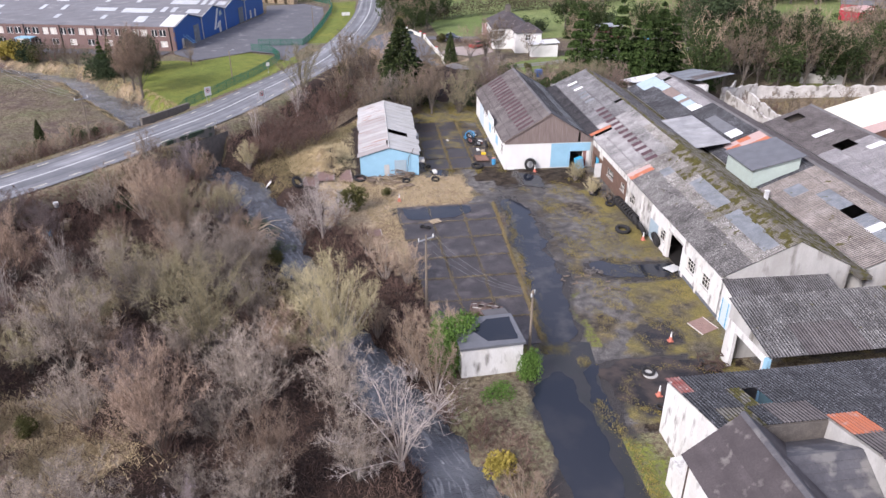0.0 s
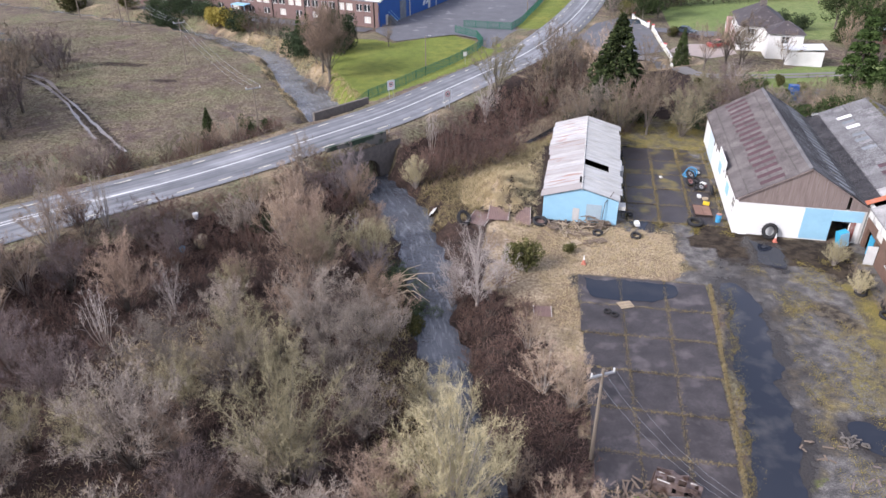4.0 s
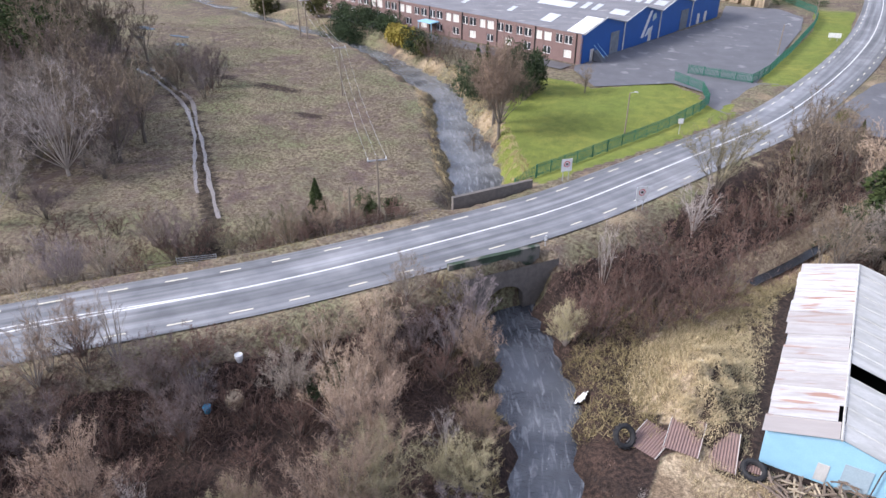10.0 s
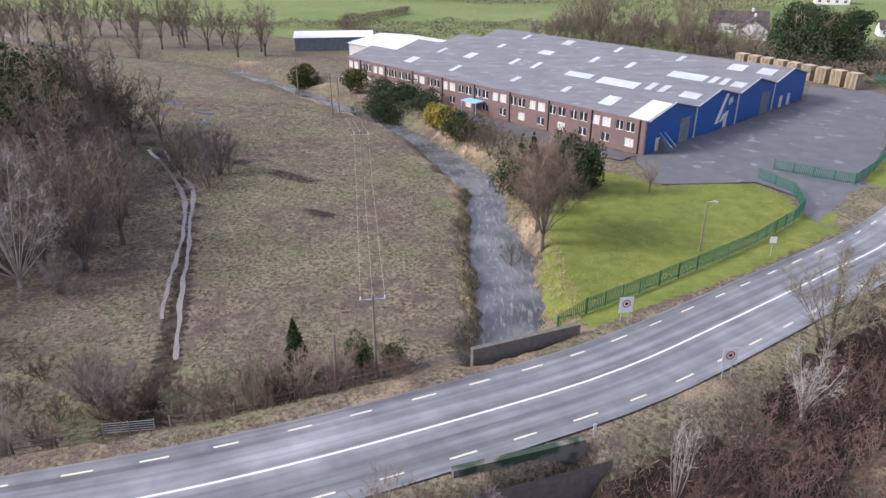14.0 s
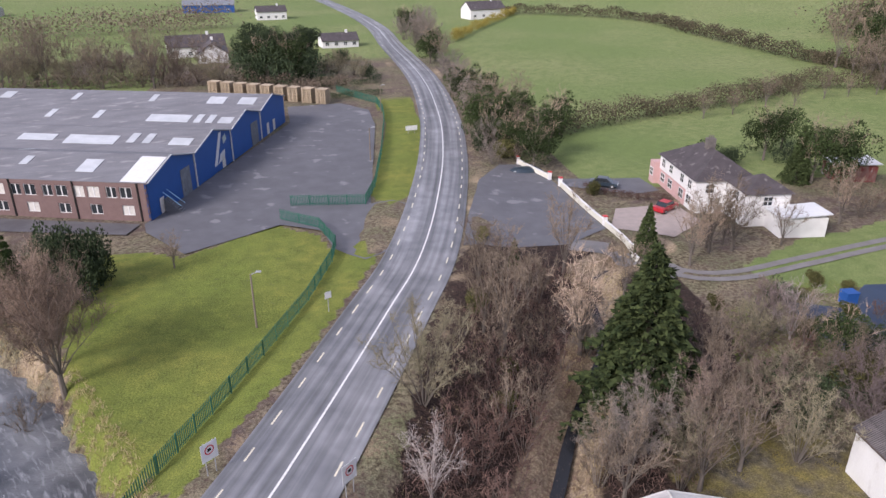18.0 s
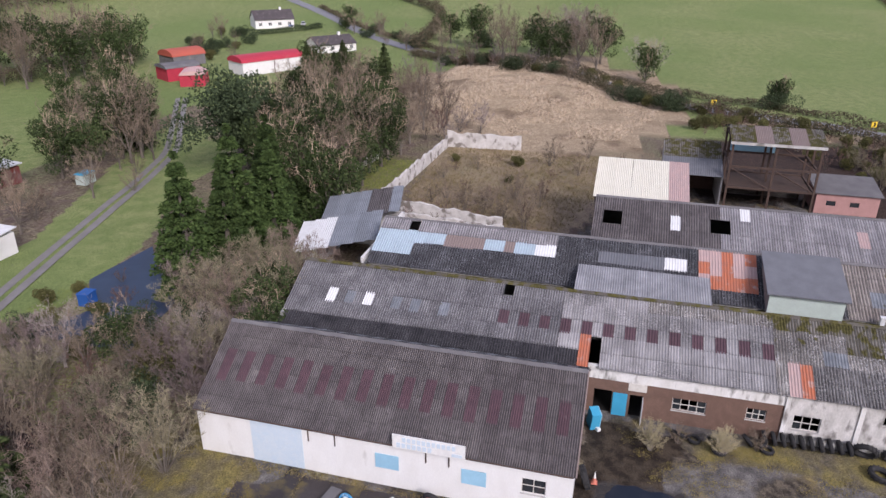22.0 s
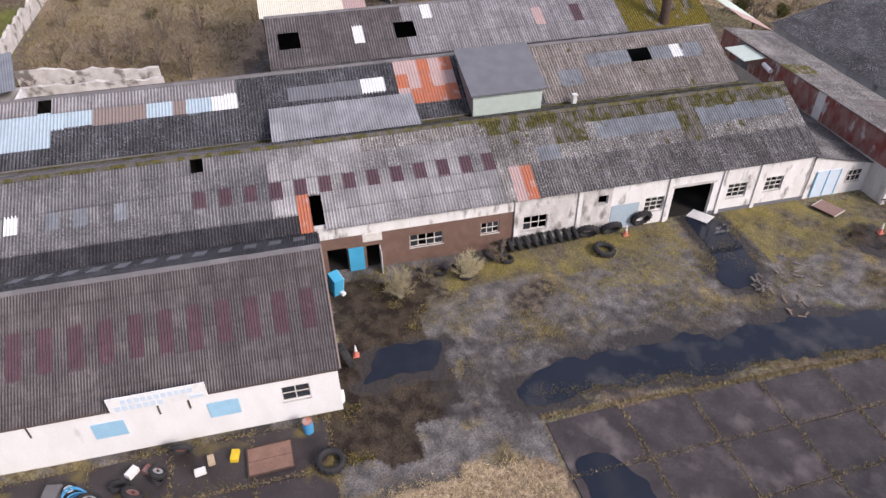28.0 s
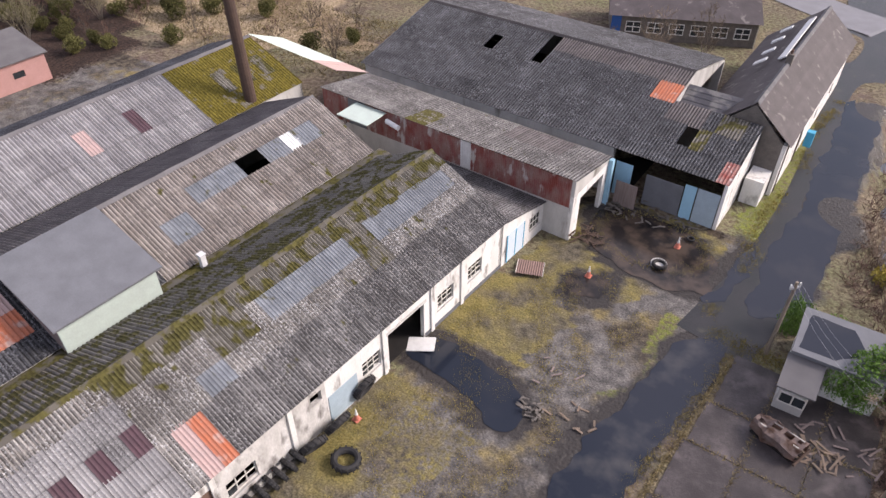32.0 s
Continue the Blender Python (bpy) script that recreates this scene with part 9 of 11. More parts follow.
stuff_blades("bank_grass", "rank brown grass on the river bank by the shed", "grass", sample([(-15, 78), (-11, 74), (-6, 76), (-7, 82), (-3, 90), (0, 100), (4, 104), (-6, 98), (-14, 90)], 1500, 22, water=0.0), 0.8, 0.028, 0.9, "bay_grass", 8, 22, 0.3)
stuff_blades("bank_grass", "rank brown grass and bramble along the wooded river bank", "grass", sample([(-27, 84), (-21, 84), (-12, 62), (-8, 50), (-4, 38), (-12, 38), (-18, 52), (-24, 68)], 1900, 27, water=0.1, keep=lambda x, y: dist_line(x, y, RIVER)[0] < 6.5), 0.8, 0.028, 0.9, "bay_grass", 8, 27, 0.3)
stuff_blades("bay_grass", "brown rank grass inside the roofless bay", "grass", sample([(68, 82), (106, 70), (107, 103), (76, 105), (68, 102)], 3200, 25), 0.6, 0.05, 0.8, "bay_grass", 6, 25, 0.4)
stuff_blades("dry_grass", "pale dry grass mound beside the shed", "grass", sample([(-9, 79), (-3, 77), (-1, 84), (-2, 92), (-7, 90), (-10, 85)], 2600, 23), 0.5, 0.024, 0.8, "grass_dry", 9, 23, 0.2)
stuff_blades("dry_grass", "pale dead grass on the rough mound", "grass", sample([(118, 74), (150, 62), (196, 74), (206, 100), (184, 118), (140, 116), (118, 96)], 6000, 24, keep=lambda x, y: np.sin(x * 0.21 + 1) * np.sin(y * 0.27) + 0.4 * np.sin(x * 0.7 + y * 0.4) > -0.35), 0.7, 0.09, 0.9, "straw_pale", 5, 24, 0.6)
stuff_blades("dry_grass", "pale rank grass on the waste ground behind the hall", "grass", sample([(58, 6), (84, 8), (100, 2), (112, 10), (100, 24), (70, 24), (58, 20)], 3000, 26), 0.5, 0.05, 0.9, "bay_grass", 6, 26, 0.4)
stuff_blades("river_reeds", "pale reeds along the river bank", "reeds", sample([(-70, 150), (-60, 138), (-40, 108), (-33, 99), (-27, 106), (-33, 122), (-46, 138), (-62, 158)], 4200, 7, keep=lambda x, y: dist_line(x, y, RIVER)[0] < 6.2), 0.6, 0.025, 0.6, "reed", 8, 7)
stuff_blades("field_tussocks", "brown-green rushes and tussocks in the wet field", "grass", sample([(-52, 78), (-36, 97), (-48, 120), (-70, 142), (-100, 162), (-140, 150), (-100, 112), (-70, 86)], 9000, 8), 0.3, 0.03, 0.8, "leaf_hedge", 5, 8, 0.25)
stuff_blades("yard_weeds", "mossy yellow-green weeds in the yard gravel", "weeds", sample([(20, 70), (30.5, 74), (31, 66), (30, 38), (27, 32), (24, 33), (19.5, 36), (20.5, 52), (21.8, 64)], 3600, 9, keep=lambda x, y: np.sin(x * 0.9) * np.sin(y * 0.6 + 1) + 0.5 * np.sin(x * 2.3 + y * 1.4) > 0.12), 0.2, 0.02, 0.9, "moss_tuft", 7, 9, 0.2)
J = [np.column_stack([np.full(60, 0) + (5.2 - 0.05 * (y - 36)) + (8.9 + 0.11 * (y - 36)) * np.linspace(0, 1, 60), np.full(60, y)]) for y in ye[1:-1]]
J += [np.column_stack([(5.2 - 0.05 * (q - 36)) + (8.7 + 0.116 * (q - 36)) * f, q]) for f in (0.333, 0.667, 1.01) for q in [np.linspace(36, 66, 120 if f < 1 else 400)]]
J += [np.column_stack([np.linspace(9.3, 19.6, 40) + 0.03 * (q - 78), np.full(40, q)]) for q in 78.2 + 4.4 * np.arange(6)]
J += [np.column_stack([9.3 + 3.4 * i + 0.03 * (q - 78), q]) for i in range(4) for q in [np.linspace(78, 100, 150 if i in (1, 2) else 90)]]
rm = np.random.RandomState(61)
Q = np.concatenate([np.column_stack([xc + rm.normal(size=n_) * w_ + 0.03 * (q - 78), q]) for xc, w_, n_ in ((9.6, 0.5, 900), (12.6, 0.35, 900), (16.4, 0.4, 1100), (19.8, 0.6, 900)) for q in [rm.uniform(76, 111, n_)]])
Q = Q[np.sin(Q[:, 0] * 1.7 + Q[:, 1] * 0.5) + np.sin(Q[:, 1] * 0.9) > -0.5]
stuff_blades("moss_mat", "yellow-green moss over the old slabs", "moss", Q, 0.24, 0.03, 1.2, "moss_tuft", 7, 62, 0.16)
E_ = np.concatenate([np.column_stack([14.2 + 0.115 * (q - 36) + rm.normal(size=700) * 0.3, q]) for q in [rm.uniform(34, 66, 700)]] + [np.column_stack([rm.uniform(10.5, 16, 420), 34.6 + rm.normal(size=420) * 0.45])])
stuff_blades("edge_weeds", "dry weeds and moss along the lane edge", "weeds", E_, 0.22, 0.022, 0.9, "moss_tuft", 7, 63, 0.15)
L1 = rm.uniform(-4, 33, 900)
stuff_blades("edge_weeds", "yellow grass and weeds along the lane verge", "weeds", np.column_stack([16.4 + 0.35 * np.sin(L1 * 0.4) + rm.normal(size=900) * 0.3, L1])[np.sin(L1 * 0.8) + np.sin(L1 * 0.33 + 1) > -0.6], 0.3, 0.024, 0.9, "moss_tuft", 7, 64, 0.18)
L2 = rm.uniform(0, math.tau, 700)
stuff_blades("moss_mat", "yellow-green moss ring round the muddy hollow", "moss", np.column_stack([22.8 + 4.2 * np.cos(L2) + rm.normal(size=700) * 0.3, 27.9 + 2.9 * np.sin(L2) + rm.normal(size=700) * 0.25]), 0.2, 0.03, 1.1, "moss_tuft", 7, 65, 0.16)
stuff_blades("joint_weeds", "dry moss and weeds in the slab joints", "weeds", np.concatenate(J), 0.22, 0.026, 1.1, "joint_moss", 9, 10, 0.11, 0.06)


def hedge(name, pts, w, h, n, seed, material="leaf_hedge", size=0.9, label="overgrown field hedge of bare bushes and evergreens"):
    r = np.random.RandomState(seed)
    ln = spline([(p[0], p[1], 0) for p in pts], 1.0)
    P = np.array([p[:2] for p in ln])
    n, size = int(n * 2.6), size * 0.45
    i = r.randint(0, len(P), n)
    lump = 0.4 + 0.55 * np.abs(np.sin(P[i, 0] * 0.27 + seed) * np.cos(P[i, 1] * 0.23)) + 0.3 * np.abs(np.sin(P[i, 0] * 0.9 + P[i, 1] * 0.7)) + 0.1 * r.rand(n)
    q = P[i] + r.normal(size=(n, 2)) * w * 0.45
    z = ground_z(q[:, 0], q[:, 1]) + h * lump * r.rand(n) ** 0.6
    p = np.column_stack([q, z])
    d = unit(r.normal(size=p.shape) + [0, 0, 0.3])
    s = unit(np.cross(d, r.normal(size=p.shape)))
    k = size * r.uniform(0.4, 1.1, n)[:, None]
    V = np.stack([p - s * k * 0.4, p + s * k * 0.4, p + d * k], 1).reshape(-1, 3)
    return tagged(part(name, tri_mesh(name, V, np.arange(len(V)).reshape(-1, 3), material), None), label, "hedge", kind="stuff")


hedge("field_hedge", [(26, 197), (51, 209), (84, 221), (104, 231), (126, 227), (150, 217), (176, 214)], 3.2, 4.6, 12000, 1)
hedge("field_hedge", [(70, 440), (118, 377), (124, 326), (126, 300), (131, 264), (150, 256)], 2.6, 4.5, 8000, 2, size=1.3)
hedge("field_hedge", [(131, 264), (134, 246), (128, 228)], 2.4, 3.5, 3000, 3, size=1.2)
hedge("garden_hedge", [(33, 338), (52, 378), (80, 428)], 1.6, 4.0, 4000, 17, "leaf_yellow", 0.9, "clipped yellow-green conifer hedge")
hedge("field_hedge", [(206, 136), (186, 109), (170, 88), (157, 70), (146, 54), (132, 32), (118, 20)], 2.4, 2.6, 11000, 4)
hedge("garden_hedge", [(226, 206), (240, 194), (252, 186)], 1.6, 2.2, 3000, 31, "leaf_dark", 0.7, "clipped dark evergreen hedge below the bungalow")
hedge("field_hedge", [(300, 204), (262, 174), (244, 158), (224, 138), (204, 110), (186, 84), (166, 60), (150, 34), (134, 16)], 1.6, 1.7, 9000, 32)
hedge("field_hedge", [(340, 181), (300, 150), (250, 140), (216, 138)], 2.4, 4.5, 4000, 5, size=1.4)
hedge("field_hedge", [(540, -78), (400, -56), (262, -38), (180, -23), (134, -12), (112, -8)], 1.4, 2.2, 7000, 6, size=1.0)
hedge("field_hedge", [(540, -96), (400, -72), (262, -53), (180, -36), (140, -27)], 1.4, 1.8, 5000, 7, size=1.0)
hedge("field_hedge", [(-10, 250), (-60, 262), (-110, 250), (-150, 240), (-175, 254), (-182, 302)], 2.4, 4.0, 8000, 8, "twig_dim", 1.0, "brown bare hedge behind the factory")
hedge("field_hedge", [(-260, 230), (-218, 229), (-180, 250), (-120, 285), (-60, 300)], 2.0, 3.0, 6000, 9, "twig_dim", 1.0, "brown bare hedge behind the factory")
hedge("garden_hedge", [(-14, 240), (-2, 243)], 0.9, 1.8, 1600, 10, "leaf_dark", 0.4, "clipped dark evergreen hedge")
hedge("garden_hedge", [(-12, 256), (-1, 259)], 0.9, 1.8, 1600, 11, "leaf_dark", 0.4, "clipped dark evergreen hedge")
hedge("garden_hedge", [(23, 165), (28, 160.5), (33, 158.5)], 0.7, 1.3, 1600, 12, "twig_red", 0.35, "clipped brown garden hedge")
hedge("far_woods", [(-420, 330), (-300, 340), (-180, 360), (-60, 400)], 14, 9, 9000, 13, "twig_dim", 2.0, "brown far woodland edge")
hedge("far_woods", [(170, 300), (220, 320), (300, 300), (380, 280)], 16, 11, 8000, 14, "leaf_hedge", 2.6, "mixed far woodland on the hill")
hedge("far_woods", [(420, 200), (520, 150), (640, 120)], 16, 11, 7000, 15, "leaf_dark", 3.0, "dark far woodland edge")
hedge("far_woods", [(318, -78), (322, -96), (322, -118)], 36, 3.5, 8000, 16, "twig_dusk", 0.9, "brown scrub on the far slope")


# ---- loose things ----
mat("rubber", (0.022, 0.022, 0.024), 0.85, (0.035, 0.033, 0.032), 3, 0.7, 20, 0.2)
mat("rim_grey", (0.35, 0.35, 0.35), 0.5, (0.25, 0.22, 0.2), 3, 0.6)
mat("plastic_white", (0.72, 0.72, 0.7), 0.5, (0.55, 0.55, 0.53), 3, 0.5)
mat("cone_orange", (0.60, 0.20, 0.14), 0.6)
mat("wood_plank", (0.25, 0.19, 0.145), 0.9, (0.17, 0.13, 0.10), 2, 0.7, 20, 0.35, vary=0.4)
mat("wood_pale", (0.50, 0.40, 0.28), 0.85, (0.40, 0.32, 0.22), 2, 0.7, 20, 0.3, vary=0.3)
mat("panel_brown", (0.24, 0.16, 0.14), 0.8, (0.19, 0.13, 0.115), 2, 0.6, 15, 0.3)
mat("fence_green", (0.03, 0.13, 0.09), 0.6, (0.025, 0.1, 0.07), 2, 0.5)
mat("pole_wood", (0.23, 0.19, 0.15), 0.9, (0.16, 0.13, 0.10), 4, 0.7, 20, 0.3, stretch=(4, 4, 0.4))
mat("steel_grey", (0.38, 0.39, 0.40), 0.5, (0.3, 0.3, 0.31), 3, 0.5, metal=0.3)
mat("sign_red", (0.55, 0.05, 0.05), 0.5)
mat("sign_yellow", (0.75, 0.52, 0.04), 0.5)
mat("hose_blue", (0.06, 0.28, 0.5), 0.5)


def tyre_src(R, w):
    t = thing("tyre", "worn black tractor tyre lying in the yard", "tyre", group="scrap tyres")
    bm = ring(bmesh.new(), R * 0.78, R * 0.22, None, 24, 8, w / (R * 0.44))
    part("carcass", bm, M("rubber"), t)
    tr = bmesh.new()
    for k in range(16):
        a = math.tau * k / 16
        box(tr, R * 0.96, -R * 0.05, -w * 0.42, R * 1.02, R * 0.05, w * 0.42, Matrix.Rotation(a, 4, "Z") @ Matrix.Rotation(0.3, 4, "X"))
    part("tread", tr, M("rubber"), t)
    return t


TY = {R: tyre_src(R, w) for R, w in ((0.55, 0.3), (0.85, 0.45), (0.34, 0.2))}
TYU = set()


def tyre(R, x, y, z=None, tilt=0.0, turn=0.0):
    """tilt 0: flat; 90: standing, its axle along the turned y."""
    h = (gz(x, y) + 0.07 if z is None else z) + (0.5 * R * 0.5 if tilt < 20 else R * math.sin(radians(tilt)) * 0.98)
    m = Matrix.Translation((x, y, h)) @ Matrix.Rotation(turn, 4, "Z") @ Matrix.Rotation(radians(tilt), 4, "X")
    if R not in TYU:
        TYU.add(R)
        TY[R].matrix_world = m
        return
    copy_thing(TY[R], m)


for k in range(10):
    tyre(0.55, 31.05 + 0.02 * k * 0, 57.2 + 0.66 * k, None, 72, RNG.uniform(-0.15, 0.15))
for x, y, R, tl, tn in ((30.7, 56.3, 0.85, 62, 1.3), (30.6, 54.4, 0.85, 60, 1.5), (28.9, 55.7, 0.85, 8, 0), (31.0, 51.6, 0.85, 70, 1.57), (30.1, 63.1, 0.55, 10, 0), (30.2, 68.3, 0.55, 12, 0), (29.6, 67.0, 0.55, 75, 0.6), (29.2, 66.6, 0.55, 10, 0), (30.3, 69.4, 0.55, 40, 1.0),
                        (30.5, 64.4, 0.55, 55, 0.4), (16.4, 78.4, 0.85, 6, 0), (23.4, 76.3, 0.85, 72, 0.2), (-8.2, 74.6, 0.85, 50, 0.9), (-0.1, 75.9, 0.85, 12, 0.3), (6.0, 74.4, 0.55, 10, 0), (9.9, 74.4, 0.55, 15, 0), (9.6, 79.4, 0.34, 8, 0),
                        (7.1, 59.6, 0.34, 5, 0), (6.5, 60.0, 0.34, 5, 0), (18.0, 89.6, 0.55, 30, 1.0), (17.8, 87.6, 0.34, 40, 0.5), (21.2, 30.2, 0.55, 4, 0), (20.4, 26.0, 0.34, 5, 0)):
    tyre(R, x, y, None, tl, tn)


def wheel(x, y, R, tilt, turn, rim, label):
    """A tyre on its rim, leaning by tilt."""
    t = thing("rimmed_tyre", label, "tyre", Matrix.Translation((x, y, gz(x, y) + 0.1 + R * max(0.25, math.sin(radians(tilt))))) @ Matrix.Rotation(turn, 4, "Z") @ Matrix.Rotation(radians(tilt), 4, "X"), group="scrap rimmed tyres")
    part("carcass", ring(bmesh.new(), R * 0.78, R * 0.24, None, 24, 8, 0.34 / (R * 0.48)), M("rubber"), t)
    rm_ = part("rim", tube(bmesh.new(), [(0, 0, -0.06), (0, 0, 0.06)], R * 0.56, 18), M(rim), t)
    part("hub", tube(bmesh.new(), [(0, 0, 0.06), (0, 0, 0.11)], R * 0.17, 10), M("rust_steel"), rm_)


wheel(17.5, 91.0, 0.62, 38, 0.9, "steel_grey", "worn tyre on a grey steel rim")
wheel(17.2, 88.8, 0.62, 42, 0.7, "sheet_red", "worn tyre on a dull red rim")
wheel(18.3, 87.6, 0.5, 35, 0.5, "steel_grey", "small worn tyre on a grey rim")
wheel(19.25, 86.3, 0.6, 70, 1.4, "sheet_red", "worn tyre on a dull red rim leaning on the wall")
wheel(18.6, 92.2, 0.45, 20, 0.2, "plastic_white", "small tyre on a pale rim")


def cone_thing(x, y, z=None, tilt=0):
    t = thing("traffic_cone", "faded white and orange traffic cone in the yard", "traffic cone", Matrix.Translation((x, y, gz(x, y) + 0.05 if z is None else z)) @ Matrix.Rotation(radians(tilt), 4, "Y"), group="traffic cones")
    part("base", boxes((-0.22, -0.22, 0, 0.22, 0.22, 0.05)), M("cone_orange"), t)
    part("body", tube(bmesh.new(), [(0, 0, 0.05), (0, 0, 0.45)], [0.19, 0.10], 10), M("cone_orange"), t)
    part("sleeve", tube(bmesh.new(), [(0, 0, 0.45), (0, 0, 0.95)], [0.10, 0.03], 10), M("plastic_white"), t)


cone_thing(20.9, 27.4), cone_thing(24.9, 34.2), cone_thing(23.9, 75.6), cone_thing(30.3, 53.2), cone_thing(4.5, 68.0)

# sign board on the white building: its lettering as plain bars
sg = thing("sign_board", "white fascia sign board with pale blue lettering", "sign", FO)
part("board", boxes((U0 - 0.5, 46.6, 3.9, U0 - 0.42, 51.6, 5.0)), M("plastic_white"), sg)
for k in range(11):
    part("lettering", boxes((U0 - 0.53, 50.9 - 0.34 * k - 0.24, 4.5, U0 - 0.503, 50.9 - 0.34 * k, 4.85)), M("faded_blue"), sg)
for k in range(7):
    part("lettering", boxes((U0 - 0.53, 51.3 - 0.36 * k - 0.26, 4.02, U0 - 0.503, 51.3 - 0.36 * k, 4.38)), M("faded_blue"), sg)
part("lettering", boxes((U0 - 0.53, 46.8, 4.02, U0 - 0.503, 47.5, 4.25)), M("faded_blue"), sg)
for v in (47.0, 51.2):
    part("bracket", boxes((U0 - 0.42, v - 0.05, 4.2, U0 - 0.2, v + 0.05, 4.3)), M("rust_steel"), sg)

# things along the white building
db = thing("blue_drum", "standing blue oil drum with a rusty lid", "drum", Matrix.Translation((18.9, 79.3, 0.06)))
part("barrel", tube(bmesh.new(), [(0, 0, 0), (0, 0, 0.3), (0, 0, 0.32), (0, 0, 0.6), (0, 0, 0.62), (0, 0, 0.9)], [0.29, 0.29, 0.31, 0.31, 0.29, 0.29], 16), M("hose_blue"), db)
part("lid", tube(bmesh.new(), [(0, 0, 0.9), (0, 0, 0.93)], 0.28, 16), M("sheet_orange"), db)
wbag = thing("white_sack", "crumpled white plastic sack on the ground", "sack", Matrix.Translation((20.9, 77.3, 0.05)))
b = bmesh.new()
bmesh.ops.create_icosphere(b, subdivisions=2, radius=0.45)
for v in b.verts:
    v.co = Vector((v.co.x * 1.5, v.co.y, max(-0.1, v.co.z * 0.6))) * (1 + 0.35 * noise.noise(v.co * 4))
part("sack", b, M("plastic_white"), wbag)
hs_ = thing("hose_coil", "coiled blue hose on the yard", "hose", Matrix.Translation((17.4, 91.5, 0.15)))
for k in range(5):
    part("loop", ring(bmesh.new(), 0.7 - 0.05 * (k % 3), 0.05, Matrix.Translation((0.1 * k, 0.06 * k, 0.09 * k)) @ Matrix.Rotation(0.2 * k, 4, "X"), 20, 5), M("hose_blue"), hs_)
mat("panel_rust", (0.24, 0.14, 0.105), 0.8, (0.17, 0.10, 0.075), 1.5, 0.8, 10, 0.4)
dp = thing("door_panel", "rusty brown sheet panel lying in a steel frame", "panel", Matrix.Translation((17.6, 81.6, 0.2)) @ Matrix.Rotation(radians(2), 4, "Y"))
part("sheet", boxes((-0.9, -1.2, 0, -0.02, 1.2, 0.04), (0.02, -1.2, 0, 0.9, 1.2, 0.04)), M("panel_rust"), dp)
part("frame", boxes((-0.97, -1.27, -0.03, -0.9, 1.27, 0.06), (0.9, -1.27, -0.03, 0.97, 1.27, 0.06), (-0.9, 1.2, -0.03, 0.9, 1.27, 0.06), (-0.9, -1.27, -0.03, 0.9, -1.2, 0.06)), M("rust_steel"), dp)
for x, y, mt, s in ((18.3, 83.5, "sign_yellow", 0.35), (18.4, 84.8, "wood_pale", 0.3), (17.8, 85.4, "plastic_white", 0.3), (18.6, 88.0, "sheet_red", 0.4), (18.8, 89.0, "plastic_white", 0.35), (18.2, 93.0, "sheet_pale", 0.7), (10.2, 77.2, "plastic_white", 0.4), (14.0, 90.4, "frame_white", 0.2), (29.9, 75.5, "plastic_white", 0.25)):
    j = thing("scrap_box", "small discarded scrap box on wet ground", "scrap", Matrix.Translation((x, y, gz(x, y) + 0.06)) @ Matrix.Rotation(RNG.uniform(0, 3), 4, "Z"), group="yard scrap")
    bm = boxes((-s, -s * 0.6, 0, s, s * 0.6, s * 0.8))
    bmesh.ops.bevel(bm, geom=bm.edges[:], offset=0.03, segments=1)
    part("box", bm, M(mt), j)
    part("lid", boxes((-s * 0.95, -s * 0.58, s * 0.8, s * 0.9, s * 0.55, s * 0.8 + 0.03)), M(mt), j)
bd = thing("open_cabinet", "battered bright blue cabinet tilted by the doorway", "cabinet", Matrix.Translation((30.4, 75.9, 0.0)) @ Matrix.Rotation(radians(20), 4, "Z") @ Matrix.Rotation(radians(-12), 4, "Y"))
part("body", boxes((-0.5, -0.35, 0.05, 0.5, 0.35, 1.7)), M("paint_cyan"), bd)
part("door", boxes((-0.48, -0.42, 0.1, 0.48, -0.37, 1.65)), M("paint_blue"), bd)


def planks(name, label, cat, x, y, n, spread, seed, length=1.6, mt="wood_plank", z=None, stack=0.5):
    r = random.Random(seed)
    t = thing(name, label, cat, Matrix.Translation((x, y, gz(x, y) if z is None else z)))
    for k in range(n):
        m = Matrix.Translation((r.uniform(-spread, spread), r.uniform(-spread, spread) * 0.7, 0.06 + stack * r.random() ** 2)) @ Matrix.Rotation(r.uniform(0, 3.14), 4, "Z") @ Matrix.Rotation(r.uniform(-0.18, 0.18), 4, "Y")
        ln = length * r.uniform(0.5, 1.1) / 2
        part("plank", boxes((-ln, -0.06, -0.02, ln, 0.06, 0.02), m=m), M(mt), t)
    return t


planks("timber_pile", "heap of broken planks and pallets before the shed", "timber", 2.6, 75.0, 46, 1.9, 1)
planks("timber_pile", "heap of broken planks and pallets before the shed", "timber", 5.2, 75.9, 34, 1.3, 2, stack=0.9)
planks("timber_pile", "scattered grey planks on dry grass", "timber", 4.2, 73.0, 16, 2.2, 3, 1.2, stack=0.2)
planks("timber_pile", "heap of pale broken boards before the shed", "timber", 4.6, 74.6, 26, 2.4, 12, 1.9, "wood_pale", stack=0.6)
planks("timber_pile", "scattered timber beside the scrap van", "timber", 7.9, 40.4, 30, 1.2, 4, 1.2, "wood_plank", stack=0.35)
planks("timber_pile", "thin grey sticks and boards strewn beside the scrap van", "timber", 7.0, 39.2, 18, 2.2, 14, 1.2, "timber_grey", stack=0.25)
planks("timber_pile", "sticks and bits of board strewn on the gravel", "timber", 21.5, 44.2, 5, 2.2, 15, 0.7, "timber_grey", stack=0.08)
planks("timber_pile", "branches and planks lying on the gravel", "timber", 20.2, 45.6, 9, 1.4, 5, 0.7, "wood_plank", stack=0.1)
